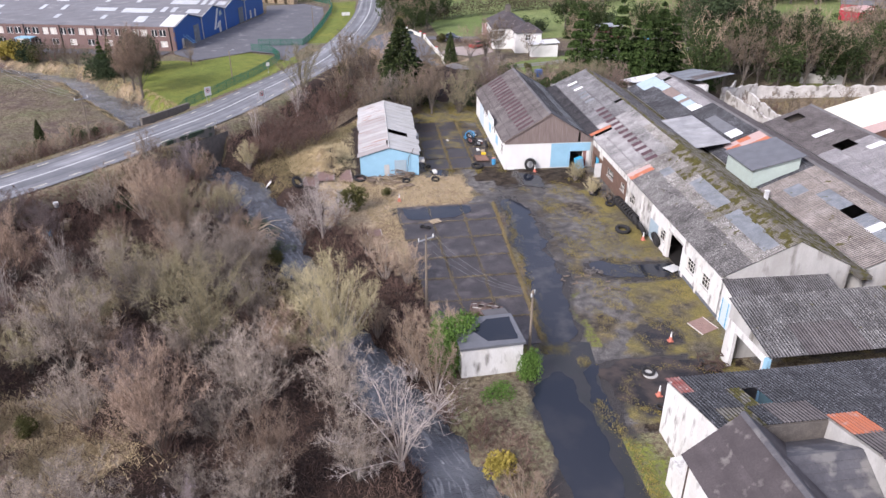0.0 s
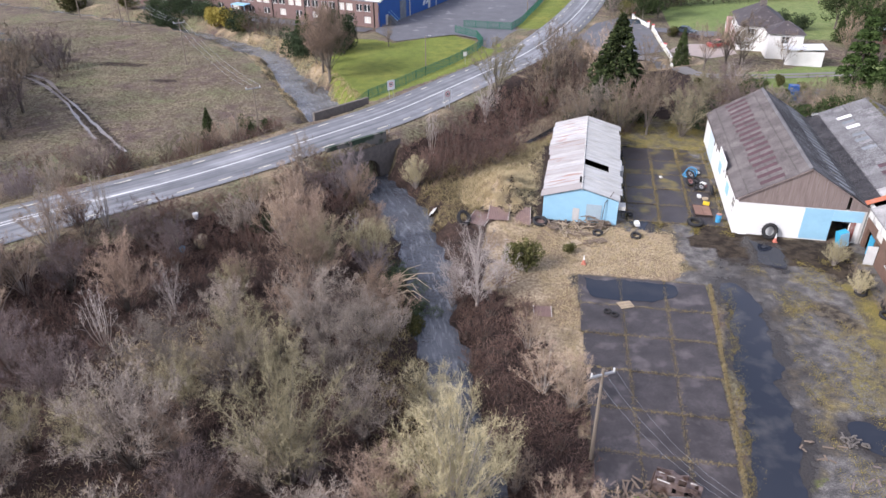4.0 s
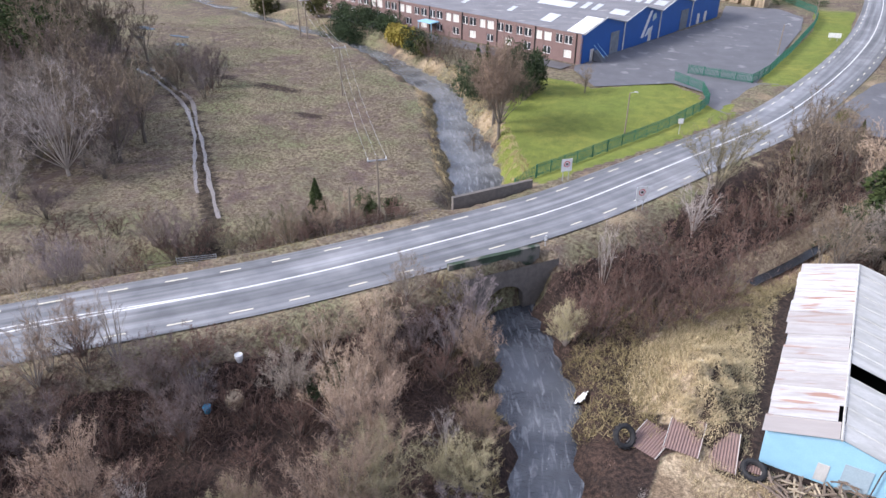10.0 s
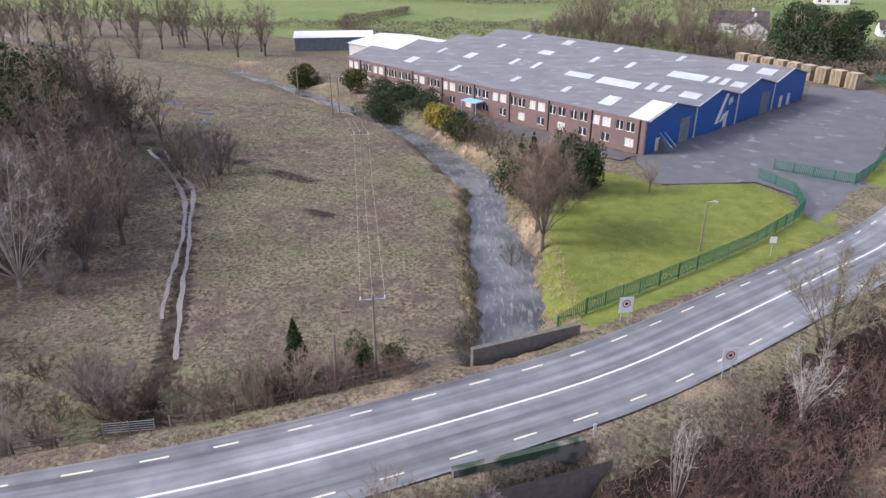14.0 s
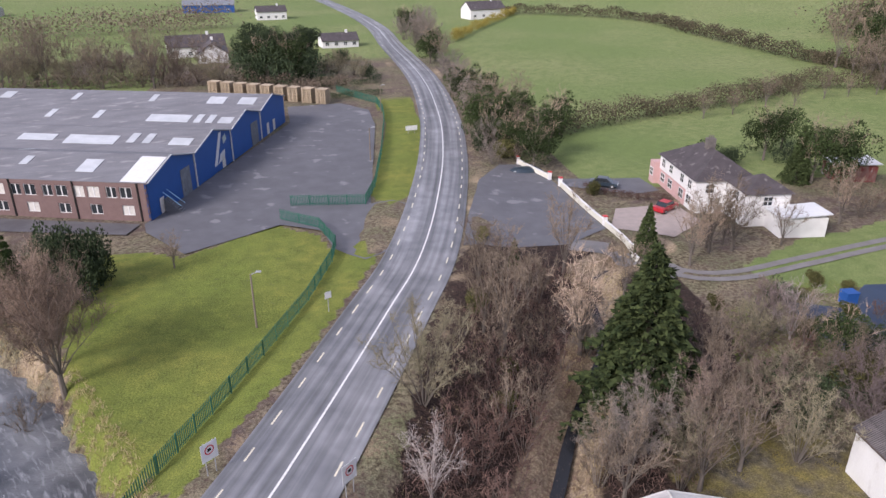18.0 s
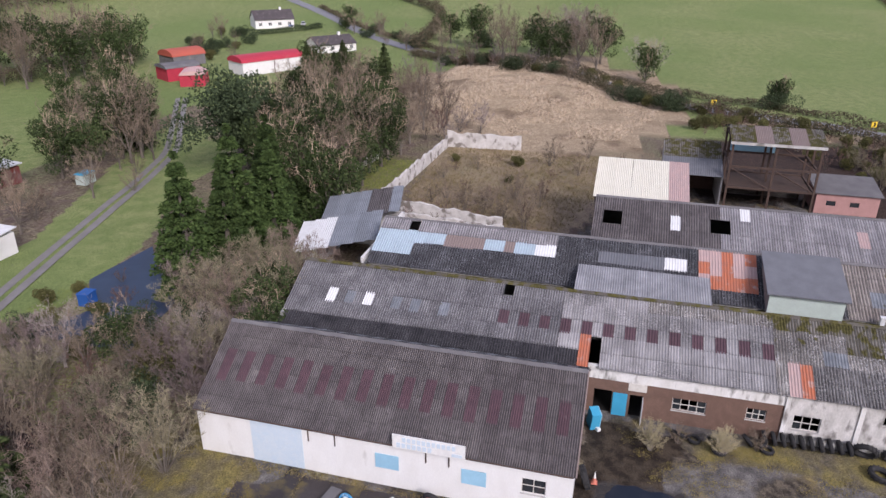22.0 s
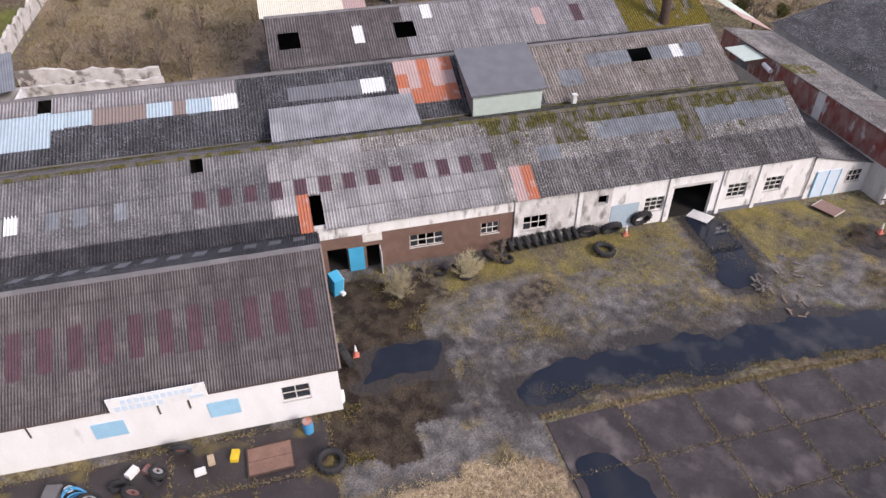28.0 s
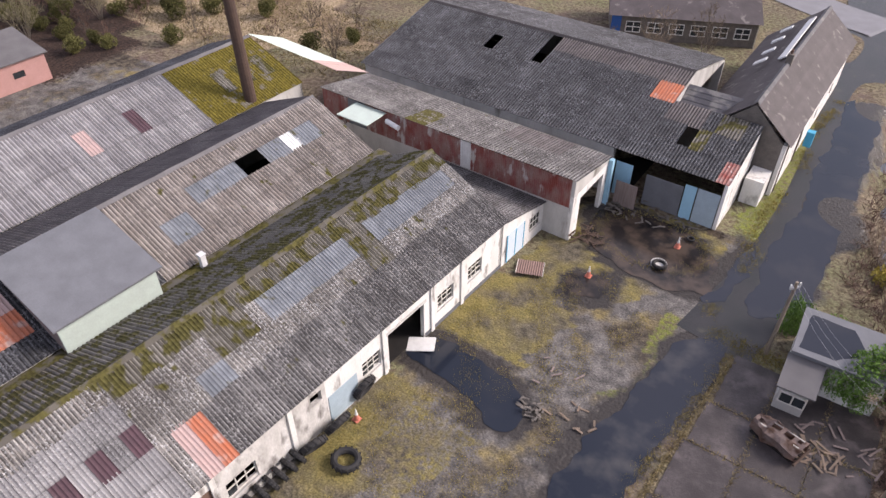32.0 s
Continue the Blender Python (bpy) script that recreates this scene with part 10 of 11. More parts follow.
planks("scrap_heap", "dark heap of rubble at the end of the wet strip", "rubble", 22.4, 46.8, 26, 0.8, 8, 0.5, "stone_wall", stack=0.5)
planks("scrap_heap", "heap of scrap metal and rubble", "scrap", 26.8, 30.4, 30, 1.3, 6, 0.9, "rust_steel", stack=0.7)
planks("scrap_heap", "rubble and timber along the hoarding", "rubble", 23.5, 23.0 + 1.6, 34, 2.9, 7, 0.8, "stone_wall", stack=0.4)
planks("scrap_heap", "rubble along the hall front", "rubble", 27.2, 25.6, 18, 1.0, 8, 0.8, "stone_wall", stack=0.4)
planks("scrap_heap", "rusty scrap inside the tower", "scrap", 86.5, 53, 40, 3.0, 9, 1.2, "rust_steel", stack=1.4)
planks("spoil_scrap", "bits of scrap lying on the spoil heap", "scrap", -5.0, 84, 12, 0.7, 10, 0.8, "frame_white", stack=0.5)


def pallet(x, y, turn, mt="wood_pale", z=None):
    t = thing("pallet", "loose wooden pallet lying flat", "pallet", Matrix.Translation((x, y, gz(x, y) + 0.06 if z is None else z)) @ Matrix.Rotation(turn, 4, "Z"), group="loose pallets")
    for k in range(7):
        part("slat", boxes((-0.6 + k * 0.185, -0.5, 0.09, -0.5 + k * 0.185, 0.5, 0.115)), M(mt), t)
    for yy in (-0.46, -0.04, 0.38):
        part("bearer", boxes((-0.6, yy, 0, 0.6, yy + 0.09, 0.09)), M(mt), t)


pallet(8.1, 61.3, 0.4), pallet(3.6, 71.9, 0.7), pallet(6.2, 72.9, 0.5, "wood_plank"), pallet(6.6, 76.4, 0.2, "wood_plank"), pallet(6.7, 76.5, 0.3, "wood_plank", 0.35)
for x, y, w, l, tn in ((-6.6, 75.6, 1.1, 1.3, -0.3), (-4.6, 76.6, 1.15, 1.6, 0.0), (-2.3, 76.8, 1.15, 1.7, 0.05), (0.9, 59.1, 0.8, 0.7, 0.1), (28.7, 35.9, 1.0, 0.9, 0.4), (-0.6, 76.1, 1.0, 0.3, 0)):
    t = thing("sheet_panel", "brown ribbed sheet lying on the grass", "panel", Matrix.Translation((x, y, gz(x, y) + 0.16)) @ Matrix.Rotation(tn, 4, "Z") @ Matrix.Rotation(radians(7), 4, "X"), group="loose sheets")
    part("sheet", sheet_data(2 * w, 2 * l, "panel_brown", 12), None, t).location = (0, -l, 0)
    for e in (-w, w - 0.05):
        part("edge", boxes((e, -l, -0.05, e + 0.05, l, 0.03)), M("frame_white"), t)
wbd = thing("white_board", "white board lying before the big doorway", "board", Matrix.Translation((30.7, 46.4, 0.1)) @ Matrix.Rotation(0.5, 4, "Z") @ Matrix.Rotation(radians(6), 4, "Y"))
part("board", boxes((-0.9, -0.6, 0, 0.9, 0.6, 0.05)), M("plastic_white"), wbd)
mh = thing("manhole_ring", "round pale concrete cover in the puddle", "manhole", Matrix.Translation((21.3, 30.0, 0.03)))
part("cover", tube(bmesh.new(), [(0, 0, 0), (0, 0, 0.1)], 0.6, 18), M("render_grey"), mh)
tp = thing("white_tarpaulin", "torn white tarpaulin caught on the river bank", "tarpaulin", Matrix.Translation((-12.4, 79.0, -0.95)))
bm = bmesh.new()
bmesh.ops.create_grid(bm, x_segments=9, y_segments=7, size=1.0)
for v in bm.verts:
    v.co.z = 0.3 * noise.noise(v.co * 2.3) + 0.55 * v.co.x
    v.co.x *= 0.55 + 0.35 * noise.noise((v.co.y * 3, 1, 1))
for v in bm.verts:
    v.co *= 0.7
bmesh.ops.solidify(bm, geom=bm.faces[:], thickness=0.03)
part("sheet", bm, M("plastic_white"), tp)
for nm, x, y, mt, lb_, s in (("bucket", -35.2, 63.9, "hose_blue", "small blue plastic bucket dumped among the bushes", 0.3), ("crate", -33.8, 65.2, "wood_pale", "yellow-brown crate dumped among the bushes", 0.7), ("sack", -35.4, 67.8, "plastic_white", "white plastic sack dumped among the bushes", 0.3)):
    t = thing(nm, lb_, nm, Matrix.Translation((x, y, gz(x, y) + 0.9)))
    part("body", tube(bmesh.new(), [(0, 0, -1), (0, 0, -0.9 + s), (0, 0, -0.85 + s * 1.5)], [s * 0.7, s, s * 0.9], 10 if nm != "crate" else 4), M(mt), t)
    part("rim", ring(bmesh.new(), s * 0.9, 0.05, Matrix.Translation((0, 0, -0.85 + s * 1.5)), 12, 5), M(mt), t)

# scrap van body, crushed and rusting
mat("van_rust", (0.30, 0.235, 0.22), 0.8, (0.17, 0.11, 0.085), 1.6, 0.9, 9, 0.45, third=(0.09, 0.05, 0.035), third_scale=1.4, third_at=0.52, third_soft=0.14)
vn = thing("scrap_van", "crushed rusty pink-grey van body among debris", "van wreck", Matrix.Translation((10.1, 40.6, 0.06)) @ Matrix.Rotation(radians(-18), 4, "Z"))
bm = bmesh.new()
rows_v = []
for i in range(13):
    x = -1.5 + 0.24 * i
    ring_v = []
    for k in range(14):
        a = math.tau * k / 14
        r_ = 1 / max(abs(math.cos(a)) / 0.72, abs(math.sin(a)) / 0.5)
        dent = 1 + 0.3 * noise.noise((x * 1.3, math.cos(a) * 1.2, math.sin(a) * 1.2 + 4)) - (0.3 if i > 8 else 0)
        ring_v.append(bm.verts.new((x, r_ * math.cos(a) * dent, max(0.0, 0.5 + r_ * math.sin(a) * dent - 0.1 * noise.noise((x * 2, a, 1))))))
    rows_v.append(ring_v)
gone_v = {(3, 3), (3, 4), (4, 3), (4, 4), (6, 3), (6, 4), (7, 3), (7, 4), (10, 2), (10, 3), (1, 4), (11, 5), (8, 6), (9, 6), (5, 6)}
for i in range(12):
    for k in range(14):
        if (i, k) not in gone_v:
            bm.faces.new((rows_v[i][k], rows_v[i][(k + 1) % 14], rows_v[i + 1][(k + 1) % 14], rows_v[i + 1][k]))
bmesh.ops.solidify(bm, geom=bm.faces[:], thickness=0.03)
part("body", bm, M("van_rust"), vn)
part("floor_pan", boxes((-1.35, -0.6, 0.02, 1.2, 0.6, 0.1)), M("black_and_inner_shade"), vn)
for y in (-0.45, 0.2):
    part("roof_bar", tube(bmesh.new(), [(-1.3, y, 0.95), (1.0, y + 0.1, 0.8)], 0.04, 5), M("frame_white"), vn)
part("bumper", tube(bmesh.new(), [(-1.6, -0.8, 0.25), (-1.6, 0.8, 0.25)], 0.08), M("rust_steel"), vn)


fb = thing("fallen_branches", "pale fallen branches lying on the river bank", "branches", Matrix.Translation((-12.4, 60.6, gz(-12.4, 60.6))))
rb_ = random.Random(5)
for k in range(11):
    a, ln = rb_.uniform(-0.7, 0.9), rb_.uniform(1.6, 3.4)
    x0, y0 = rb_.uniform(-1.0, 0.6), rb_.uniform(-1.4, 1.4)
    part("branch", tube(bmesh.new(), [(x0, y0, 0.3), (x0 + 0.5 * ln * math.cos(a), y0 + 0.5 * ln * math.sin(a), 0.8 + rb_.uniform(-0.2, 0.4)), (x0 + ln * math.cos(a), y0 + ln * math.sin(a), rb_.uniform(0.2, 1.0))], [0.07, 0.045, 0.015], 5), M("wood_pale"), fb)


# poles and wires
def pole(x, y, h, arm=1.6, turn=0.0, label="wooden electricity pole with a crossarm", lean=0.0):
    t = thing("power_pole", label, "pole", Matrix.Translation((x, y, gz(x, y))) @ Matrix.Rotation(turn, 4, "Z"), group="power poles")
    part("shaft", tube(bmesh.new(), [(0, 0, -0.3), (lean, 0, h)], [0.14, 0.09], 8), M("pole_wood"), t)
    tops = []
    if arm:
        part("crossarm", boxes((-arm / 2 + lean, -0.06, h - 0.5, arm / 2 + lean, 0.06, h - 0.38)), M("steel_grey"), t)
        for k in (-1, 0, 1):
            part("insulator", tube(bmesh.new(), [(lean + k * arm * 0.46, 0, h - 0.38), (lean + k * arm * 0.46, 0, h - 0.14)], [0.05, 0.06], 8), M("plastic_white"), t)
            tops.append(Matrix.Translation((x, y, gz(x, y))) @ Matrix.Rotation(turn, 4, "Z") @ Vector((lean + k * arm * 0.46, 0, h - 0.14)))
    return tops


P1 = pole(4.8, 42.6, 7.6, 1.7, 0.5)
P2 = pole(-38.6, 92.6, 7.6, 2.0, 0.72)
P3 = pole(-66.9, 127, 8.0, 2.0, 0.72)
P4 = pole(-95.0, 155.5, 8.0, 2.2, 0.72)
P4b = pole(-97.6, 156.5, 8.0, 0)
pole(-112.8, 163.6, 8.0, 0, 0)
P5 = pole(12.4, 34.2, 6.2, 0.7, 0.9)
pole(-40.4, 89.8, 5.2, 0, 0, "dead ivy-clad tree stump standing like a post", 0.2)
for x, y, h in ((110.9, -14.4, 9), (227, -36, 9), (204, -44, 9), (150, -32, 8)):
    pole(x, y, h, 1.4, 0.4)
for q, s, thick in ((P2, P3, 0.012), (P3, P4, 0.012), (P1, P5, 0.006)):
    for a, c in zip(q, s):
        mid = [a.lerp(c, t) - Vector((0, 0, 1.2 * 4 * t * (1 - t))) for t in (0, 0.15, 0.3, 0.5, 0.7, 0.85, 1)]
        tagged(part("overhead_wire", tube(bmesh.new(), mid, thick, 4), M("steel_grey")), "thin overhead power wire between poles", "wire", group="overhead wires")
lp = thing("lamp_post", "slim weathered brown lamp post on the lawn", "lamp post", Matrix.Translation((-23, 131, gz(-23, 131))))
part("shaft", tube(bmesh.new(), [(0, 0, -0.2), (0, 0, 5.8)], [0.11, 0.08], 8), M("pole_wood"), lp)
part("arm", tube(bmesh.new(), [(0, 0, 5.75), (0.6, 0.2, 5.9)], 0.04), M("steel_grey"), lp)
part("lantern", boxes((0.5, 0.1, 5.85, 1.0, 0.35, 5.98)), M("steel_grey"), lp)
for x, y in ((-8.2, 186), (-3.4, 224)):
    t = copy_thing(lp, Matrix.Translation((x, y, gz(x, y))))


# road signs
def sign(x, y, turn, w=0.95, hh=1.25, z0=1.1, round_=True, posts=2, face="plastic_white"):
    t = thing("road_sign", "white speed limit sign with a red ring" if round_ else "small white direction sign on posts", "road sign", Matrix.Translation((x, y, gz(x, y))) @ Matrix.Rotation(turn, 4, "Z"), group="road signs")
    for k in range(posts):
        xx = (k - (posts - 1) / 2) * w * 0.55
        part("post", tube(bmesh.new(), [(xx, 0.05, -0.2), (xx, 0.05, z0 + hh)], 0.04), M("steel_grey"), t)
    part("plate", boxes((-w / 2, -0.02, z0, w / 2, 0.0, z0 + hh)), M(face), t)
    if round_:
        part("red_ring", ring(bmesh.new(), 0.32, 0.045, Matrix.Translation((0, -0.03, z0 + hh * 0.58)) @ Matrix.Rotation(radians(90), 4, "X"), 24, 4, 0.2), M("sign_red"), t)
        part("figure_bar", boxes((-0.14, -0.03, z0 + hh * 0.5, 0.14, -0.022, z0 + hh * 0.66)), M("black_and_inner_shade"), t)


sign(-23.9, 108.1, 0.75, 1.25, 1.45, 1.2), sign(-14.8, 104.6, 0.75, 1.25, 1.45, 1.2), sign(-15.9, 131, 0.5, 0.7, 0.7, 1.5, False, 1), sign(0.9, 202.8, 0.2, 2.4, 0.9, 0.6, False)
sign(-20.6, 92.6, 0.75, 0.25, 0.5, 0.6, False, 1)
for x, y in ((152, 52), (137, 23.5), (113, 2.5)):
    t = thing("chevron_sign", "yellow bend chevron sign on a post", "road sign", Matrix.Translation((x, y, gz(x, y))) @ Matrix.Rotation(radians(-70), 4, "Z"), group="chevron signs")
    part("post", tube(bmesh.new(), [(0, 0.04, -0.2), (0, 0.04, 1.7)], 0.05), M("steel_grey"), t)
    part("plate", boxes((-0.6, -0.02, 0.9, 0.6, 0.0, 2.0)), M("sign_yellow"), t)
    part("chevron", prism(bmesh.new(), [(-0.3, 1.0), (0.1, 1.0), (0.4, 1.45), (0.1, 1.9), (-0.3, 1.9), (0.0, 1.45)], -0.035, -0.022, "y"), M("black_and_inner_shade"), t)


# palisade fences
def fence(pts, name="palisade_fence", label="green steel palisade fence beside the lawn", h=1.7, gap=0.22, group="palisade fences"):
    t = thing(name, label, "fence", group=group)
    for (x0, y0), (x1, y1) in zip(pts, pts[1:]):
        L_ = math.hypot(x1 - x0, y1 - y0)
        n = max(1, round(L_ / 2.75))
        for k in range(n):
            a = Vector((x0 + (x1 - x0) * k / n, y0 + (y1 - y0) * k / n, 0))
            c = Vector((x0 + (x1 - x0) * (k + 1) / n, y0 + (y1 - y0) * (k + 1) / n, 0))
            a.z, c.z = gz(a.x, a.y), gz(c.x, c.y)
            d = c - a
            post = boxes((-0.05, -0.05, -0.2, 0.05, 0.05, h))
            po = part("post", post, M("fence_green"), t)
            po.location = a
            bm = bmesh.new()
            ang = math.atan2(d.y, d.x)
            m = Matrix.Translation(a) @ Matrix.Rotation(ang, 4, "Z")
            ln, rise = math.hypot(d.x, d.y), d.z
            for z in (0.35, h - 0.35):
                box(bm, 0.05, -0.02, z, ln - 0.05, 0.02, z + 0.06, m)
            q = 0.15
            while q < ln - 0.05:
                box(bm, q - 0.045, 0.02, 0.06 + rise * q / ln, q + 0.045, 0.04, h + rise * q / ln, m)
                q += gap
            tagged(part("panel", bm, M("fence_green"), t), kind="stuff")


fence([(-29.6, 107.4), (-28, 110.1), (-25.2, 116.6), (-21.8, 124.7), (-18.0, 135.3), (-15.4, 145), (-14.9, 149.5), (-16.9, 156.1), (-22.2, 160.2)])
fence([(-20.9, 165.2), (-10.3, 164.2), (-8.4, 172), (-6, 190), (-3.4, 215), (-3.0, 224), (-3.8, 233), (-12.7, 248)], label="green steel palisade fence round the factory yard")
# field fence and parapet rail
ff = thing("field_fence", "old wooden post and rail field fence", "fence")
for (x0, y0), (x1, y1) in (((-75, 46), (-55, 70)), ((-55, 70), (-51, 76.5)), ((-47.5, 80), (-36, 93.5))):
    n = int(math.hypot(x1 - x0, y1 - y0) / 2.2)
    for k in range(n):
        a = Vector((x0 + (x1 - x0) * k / n, y0 + (y1 - y0) * k / n, 0))
        c = Vector((x0 + (x1 - x0) * (k + 1) / n, y0 + (y1 - y0) * (k + 1) / n, 0))
        a.z, c.z = gz(a.x, a.y), gz(c.x, c.y)
        part("post", boxes((a.x - 0.06, a.y - 0.06, a.z - 0.2, a.x + 0.06, a.y + 0.06, a.z + 1.1)), M("pole_wood"), ff)
        for z in (0.5, 0.95):
            part("rail", tube(bmesh.new(), [a + Vector((0, 0, z)), c + Vector((0, 0, z))], 0.035, 4), M("pole_wood"), ff)
gt = thing("field_gate", "galvanised steel farm gate at the track", "gate", Matrix.Translation((-50.2, 78.4, gz(-50.2, 78.4))) @ Matrix.Rotation(radians(40), 4, "Z"))
for k in range(5):
    part("bar", tube(bmesh.new(), [(-1.8, 0, 0.3 + 0.2 * k), (1.8, 0, 0.3 + 0.2 * k)], 0.03), M("steel_grey"), gt)
for x in (-1.8, 0, 1.8):
    part("upright", tube(bmesh.new(), [(x, 0, 0.05), (x, 0, 1.2)], 0.04), M("steel_grey"), gt)
# wheel ruts with standing water
water_material("rut_water", (0.20, 0.175, 0.16), 0.12, 3.0, 0.05)
RUTS = ([(-61, 89.6, 0), (-62.8, 91.2, 0), (-68.8, 97, 0), (-76, 104.2, 0), (-85.4, 111.8, 0), (-96.8, 118.2, 0), (-108.6, 123.5, 0)], [(-54.3, 85.8, 0), (-61.5, 92.1, 0), (-71.2, 100.9, 0), (-80.2, 108.9, 0), (-86.6, 114.4, 0), (-95, 118.6, 0), (-107, 125, 0)])
for k, rut in enumerate(RUTS):
    ln = [Vector((p.x, p.y, gz(p.x, p.y) + 0.035)) for p in spline(rut, 0.7)]
    bm = bmesh.new()
    prev = None
    for i, p in enumerate(ln[:-1]):
        d = (ln[i + 1] - p).normalized()
        w = 0.21 + 0.12 * noise.noise((p.x * 0.35, p.y * 0.35, k)) + 0.12 * noise.noise((p.x * 1.3, p.y * 1.3, k)) + (0.12 if 82 < -p.x < 90 else 0)
        if w < 0.08:
            prev = None
            continue
        off = Vector((d.y, -d.x, 0))
        c = p + off * 0.2 * noise.noise((p.x * 0.25, p.y * 0.25, k + 7))
        row = [bm.verts.new(c - off * w), bm.verts.new(c + off * w)]
        if prev:
            f = bm.faces.new((prev[0], prev[1], row[1], row[0]))
        prev = row
    bmesh.ops.recalc_face_normals(bm, faces=bm.faces)
    for f in bm.faces:
        if f.normal.z < 0:
            f.normal_flip()
    tagged(part("water_rut", bm, M("rut_water")), "wet wheel rut along the field track", "track", kind="structure")


# cars
def car(x, y, turn, paint, label, group="parked cars"):
    t = thing("car", label, "car", Matrix.Translation((x, y, gz(x, y) + 0.1)) @ Matrix.Rotation(turn, 4, "Z"), group=group)
    bm = prism(bmesh.new(), [(-2.15, 0.3), (2.1, 0.3), (2.15, 0.7), (1.2, 0.88), (-1.5, 0.92), (-2.15, 0.85)], -0.85, 0.85, "y")
    bmesh.ops.bevel(bm, geom=bm.edges[:], offset=0.08, segments=2)
    part("body", bm, M(paint), t)
    bm = prism(bmesh.new(), [(-1.55, 0.9), (1.2, 0.88), (0.45, 1.4), (-1.0, 1.42)], -0.72, 0.72, "y")
    bmesh.ops.bevel(bm, geom=bm.edges[:], offset=0.06, segments=1)
    part("window", bm, M("glass_dark"), t)
    part("roof", boxes((-0.95, -0.66, 1.4, 0.4, 0.66, 1.46)), M(paint), t)
    for xx in (-1.35, 1.35):
        for yy in (-0.86, 0.7):
            w = part("wheel", tube(bmesh.new(), [(xx, yy, 0.3), (xx, yy + 0.18, 0.3)], 0.31, 14), M("rubber"), t)
            part("rim", tube(bmesh.new(), [(xx, yy - 0.01, 0.3), (xx, yy + 0.19, 0.3)], 0.19, 10), M("rim_grey"), w)
    for yy in (-0.62, 0.62):
        part("headlight", boxes((2.1, yy - 0.18, 0.58, 2.18, yy + 0.18, 0.72)), M("plastic_white"), t)


mat("car_red", (0.42, 0.02, 0.03), 0.3, spec=0.5)
mat("car_dark", (0.03, 0.045, 0.06), 0.3, spec=0.5)
mat("car_blue", (0.05, 0.1, 0.3), 0.3, spec=0.5)
mat("car_silver", (0.5, 0.5, 0.52), 0.3, spec=0.5)
car(31.0, 155.0, 0.6, "car_red", "small red hatchback on the gravel drive")
car(26.4, 166.6, -0.5, "car_dark", "dark saloon car on the house forecourt")
car(252, 198, 0.3, "car_blue", "blue car outside the bungalow")
car(257, 195, 0.3, "car_silver", "silver car outside the bungalow")
ct = thing("covered_heap", "dark blue tarpaulin over a low heap", "tarpaulin", Matrix.Translation((16.8, 176.5, gz(16.8, 176.5))))
bm = bmesh.new()
bmesh.ops.create_icosphere(bm, subdivisions=3, radius=1.0)
for v in bm.verts:
    v.co = Vector((v.co.x * 2.8, v.co.y * 1.6, max(0, v.co.z) * 0.7)) * (1 + 0.12 * noise.noise(v.co * 3))
part("sheet", bm, M("car_dark"), ct)
bn = thing("blue_container", "small blue container on the court", "container", Matrix.Translation((38.3, 127.0, gz(38.3, 127) + 0.05)))
part("body", boxes((-0.7, -0.6, 0, 0.7, 0.6, 1.3)), M("factory_blue"), bn)
part("lid", boxes((-0.75, -0.65, 1.3, 0.75, 0.65, 1.38)), M("factory_blue"), bn)


# houses
def hip_roof(parent, x0, y0, x1, y1, z, h, material, over=0.4):
    x0, y0, x1, y1 = x0 - over, y0 - over, x1 + over, y1 + over
    k = min(x1 - x0, y1 - y0) / 2
    a, c = ((Vector((x0 + k, (y0 + y1) / 2, z + h)), Vector((x1 - k, (y0 + y1) / 2, z + h))) if x1 - x0 > y1 - y0 else (Vector(((x0 + x1) / 2, y0 + k, z + h)), Vector(((x0 + x1) / 2, y1 - k, z + h))))
    bm = bmesh.new()
    q = [bm.verts.new(p) for p in ((x0, y0, z), (x1, y0, z), (x1, y1, z), (x0, y1, z))]
    r = [bm.verts.new(a), bm.verts.new(c)]
    if x1 - x0 > y1 - y0:
        fs = ((q[0], q[1], r[1], r[0]), (q[1], q[2], r[1]), (q[2], q[3], r[0], r[1]), (q[3], q[0], r[0]))
    else:
        fs = ((q[0], q[1], r[0]), (q[1], q[2], r[1], r[0]), (q[2], q[3], r[1]), (q[3], q[0], r[0], r[1]))
    for f in fs:
        bm.faces.new(f)
    bm.faces.new(q[::-1])
    bmesh.ops.recalc_face_normals(bm, faces=bm.faces)
    return part("roof", bm, M(material), parent)


def house_window(parent, axis, at, a, z, w=1.2, h=1.2, out=-1):
    o = 0.02 * out
    wn_ = part("window", window_frame(axis, at + (o - 0.05 if out < 0 else o), a - w / 2, a + w / 2, z, z + h, 2, 2, 0.07, 0.06), M("plastic_white"), parent)
    bm = boxes((at + o - 0.02, a - w / 2, z, at + o, a + w / 2, z + h)) if axis == "v" else boxes((a - w / 2, at + o - 0.02, z, a + w / 2, at + o, z + h))
    part("pane", bm, M("glass_dark"), wn_)


mat("house_white", (0.72, 0.71, 0.69), 0.85, (0.62, 0.61, 0.58), 1, 0.5)
mat("house_pink", (0.55, 0.36, 0.34), 0.85, (0.46, 0.29, 0.27), 1, 0.6)
hm = thing("roadside_house", "two-storey house, white above pink, hipped slate roof", "house", Matrix.Translation((34.3, 153.6, gz(36, 160))) @ Matrix.Rotation(radians(-5), 4, "Z"))
part("wall", boxes((0.06, 0, 0, 8.6, 13.4, 2.5)), M("house_white"), hm)
part("wall", boxes((0, 3.2, 0, 0.056, 13.4, 2.5)), M("house_pink"), hm, "pink lower front wall")
part("wall", boxes((-0.04, -0.04, 2.5, 8.64, 13.44, 4.7)), M("house_white"), hm)
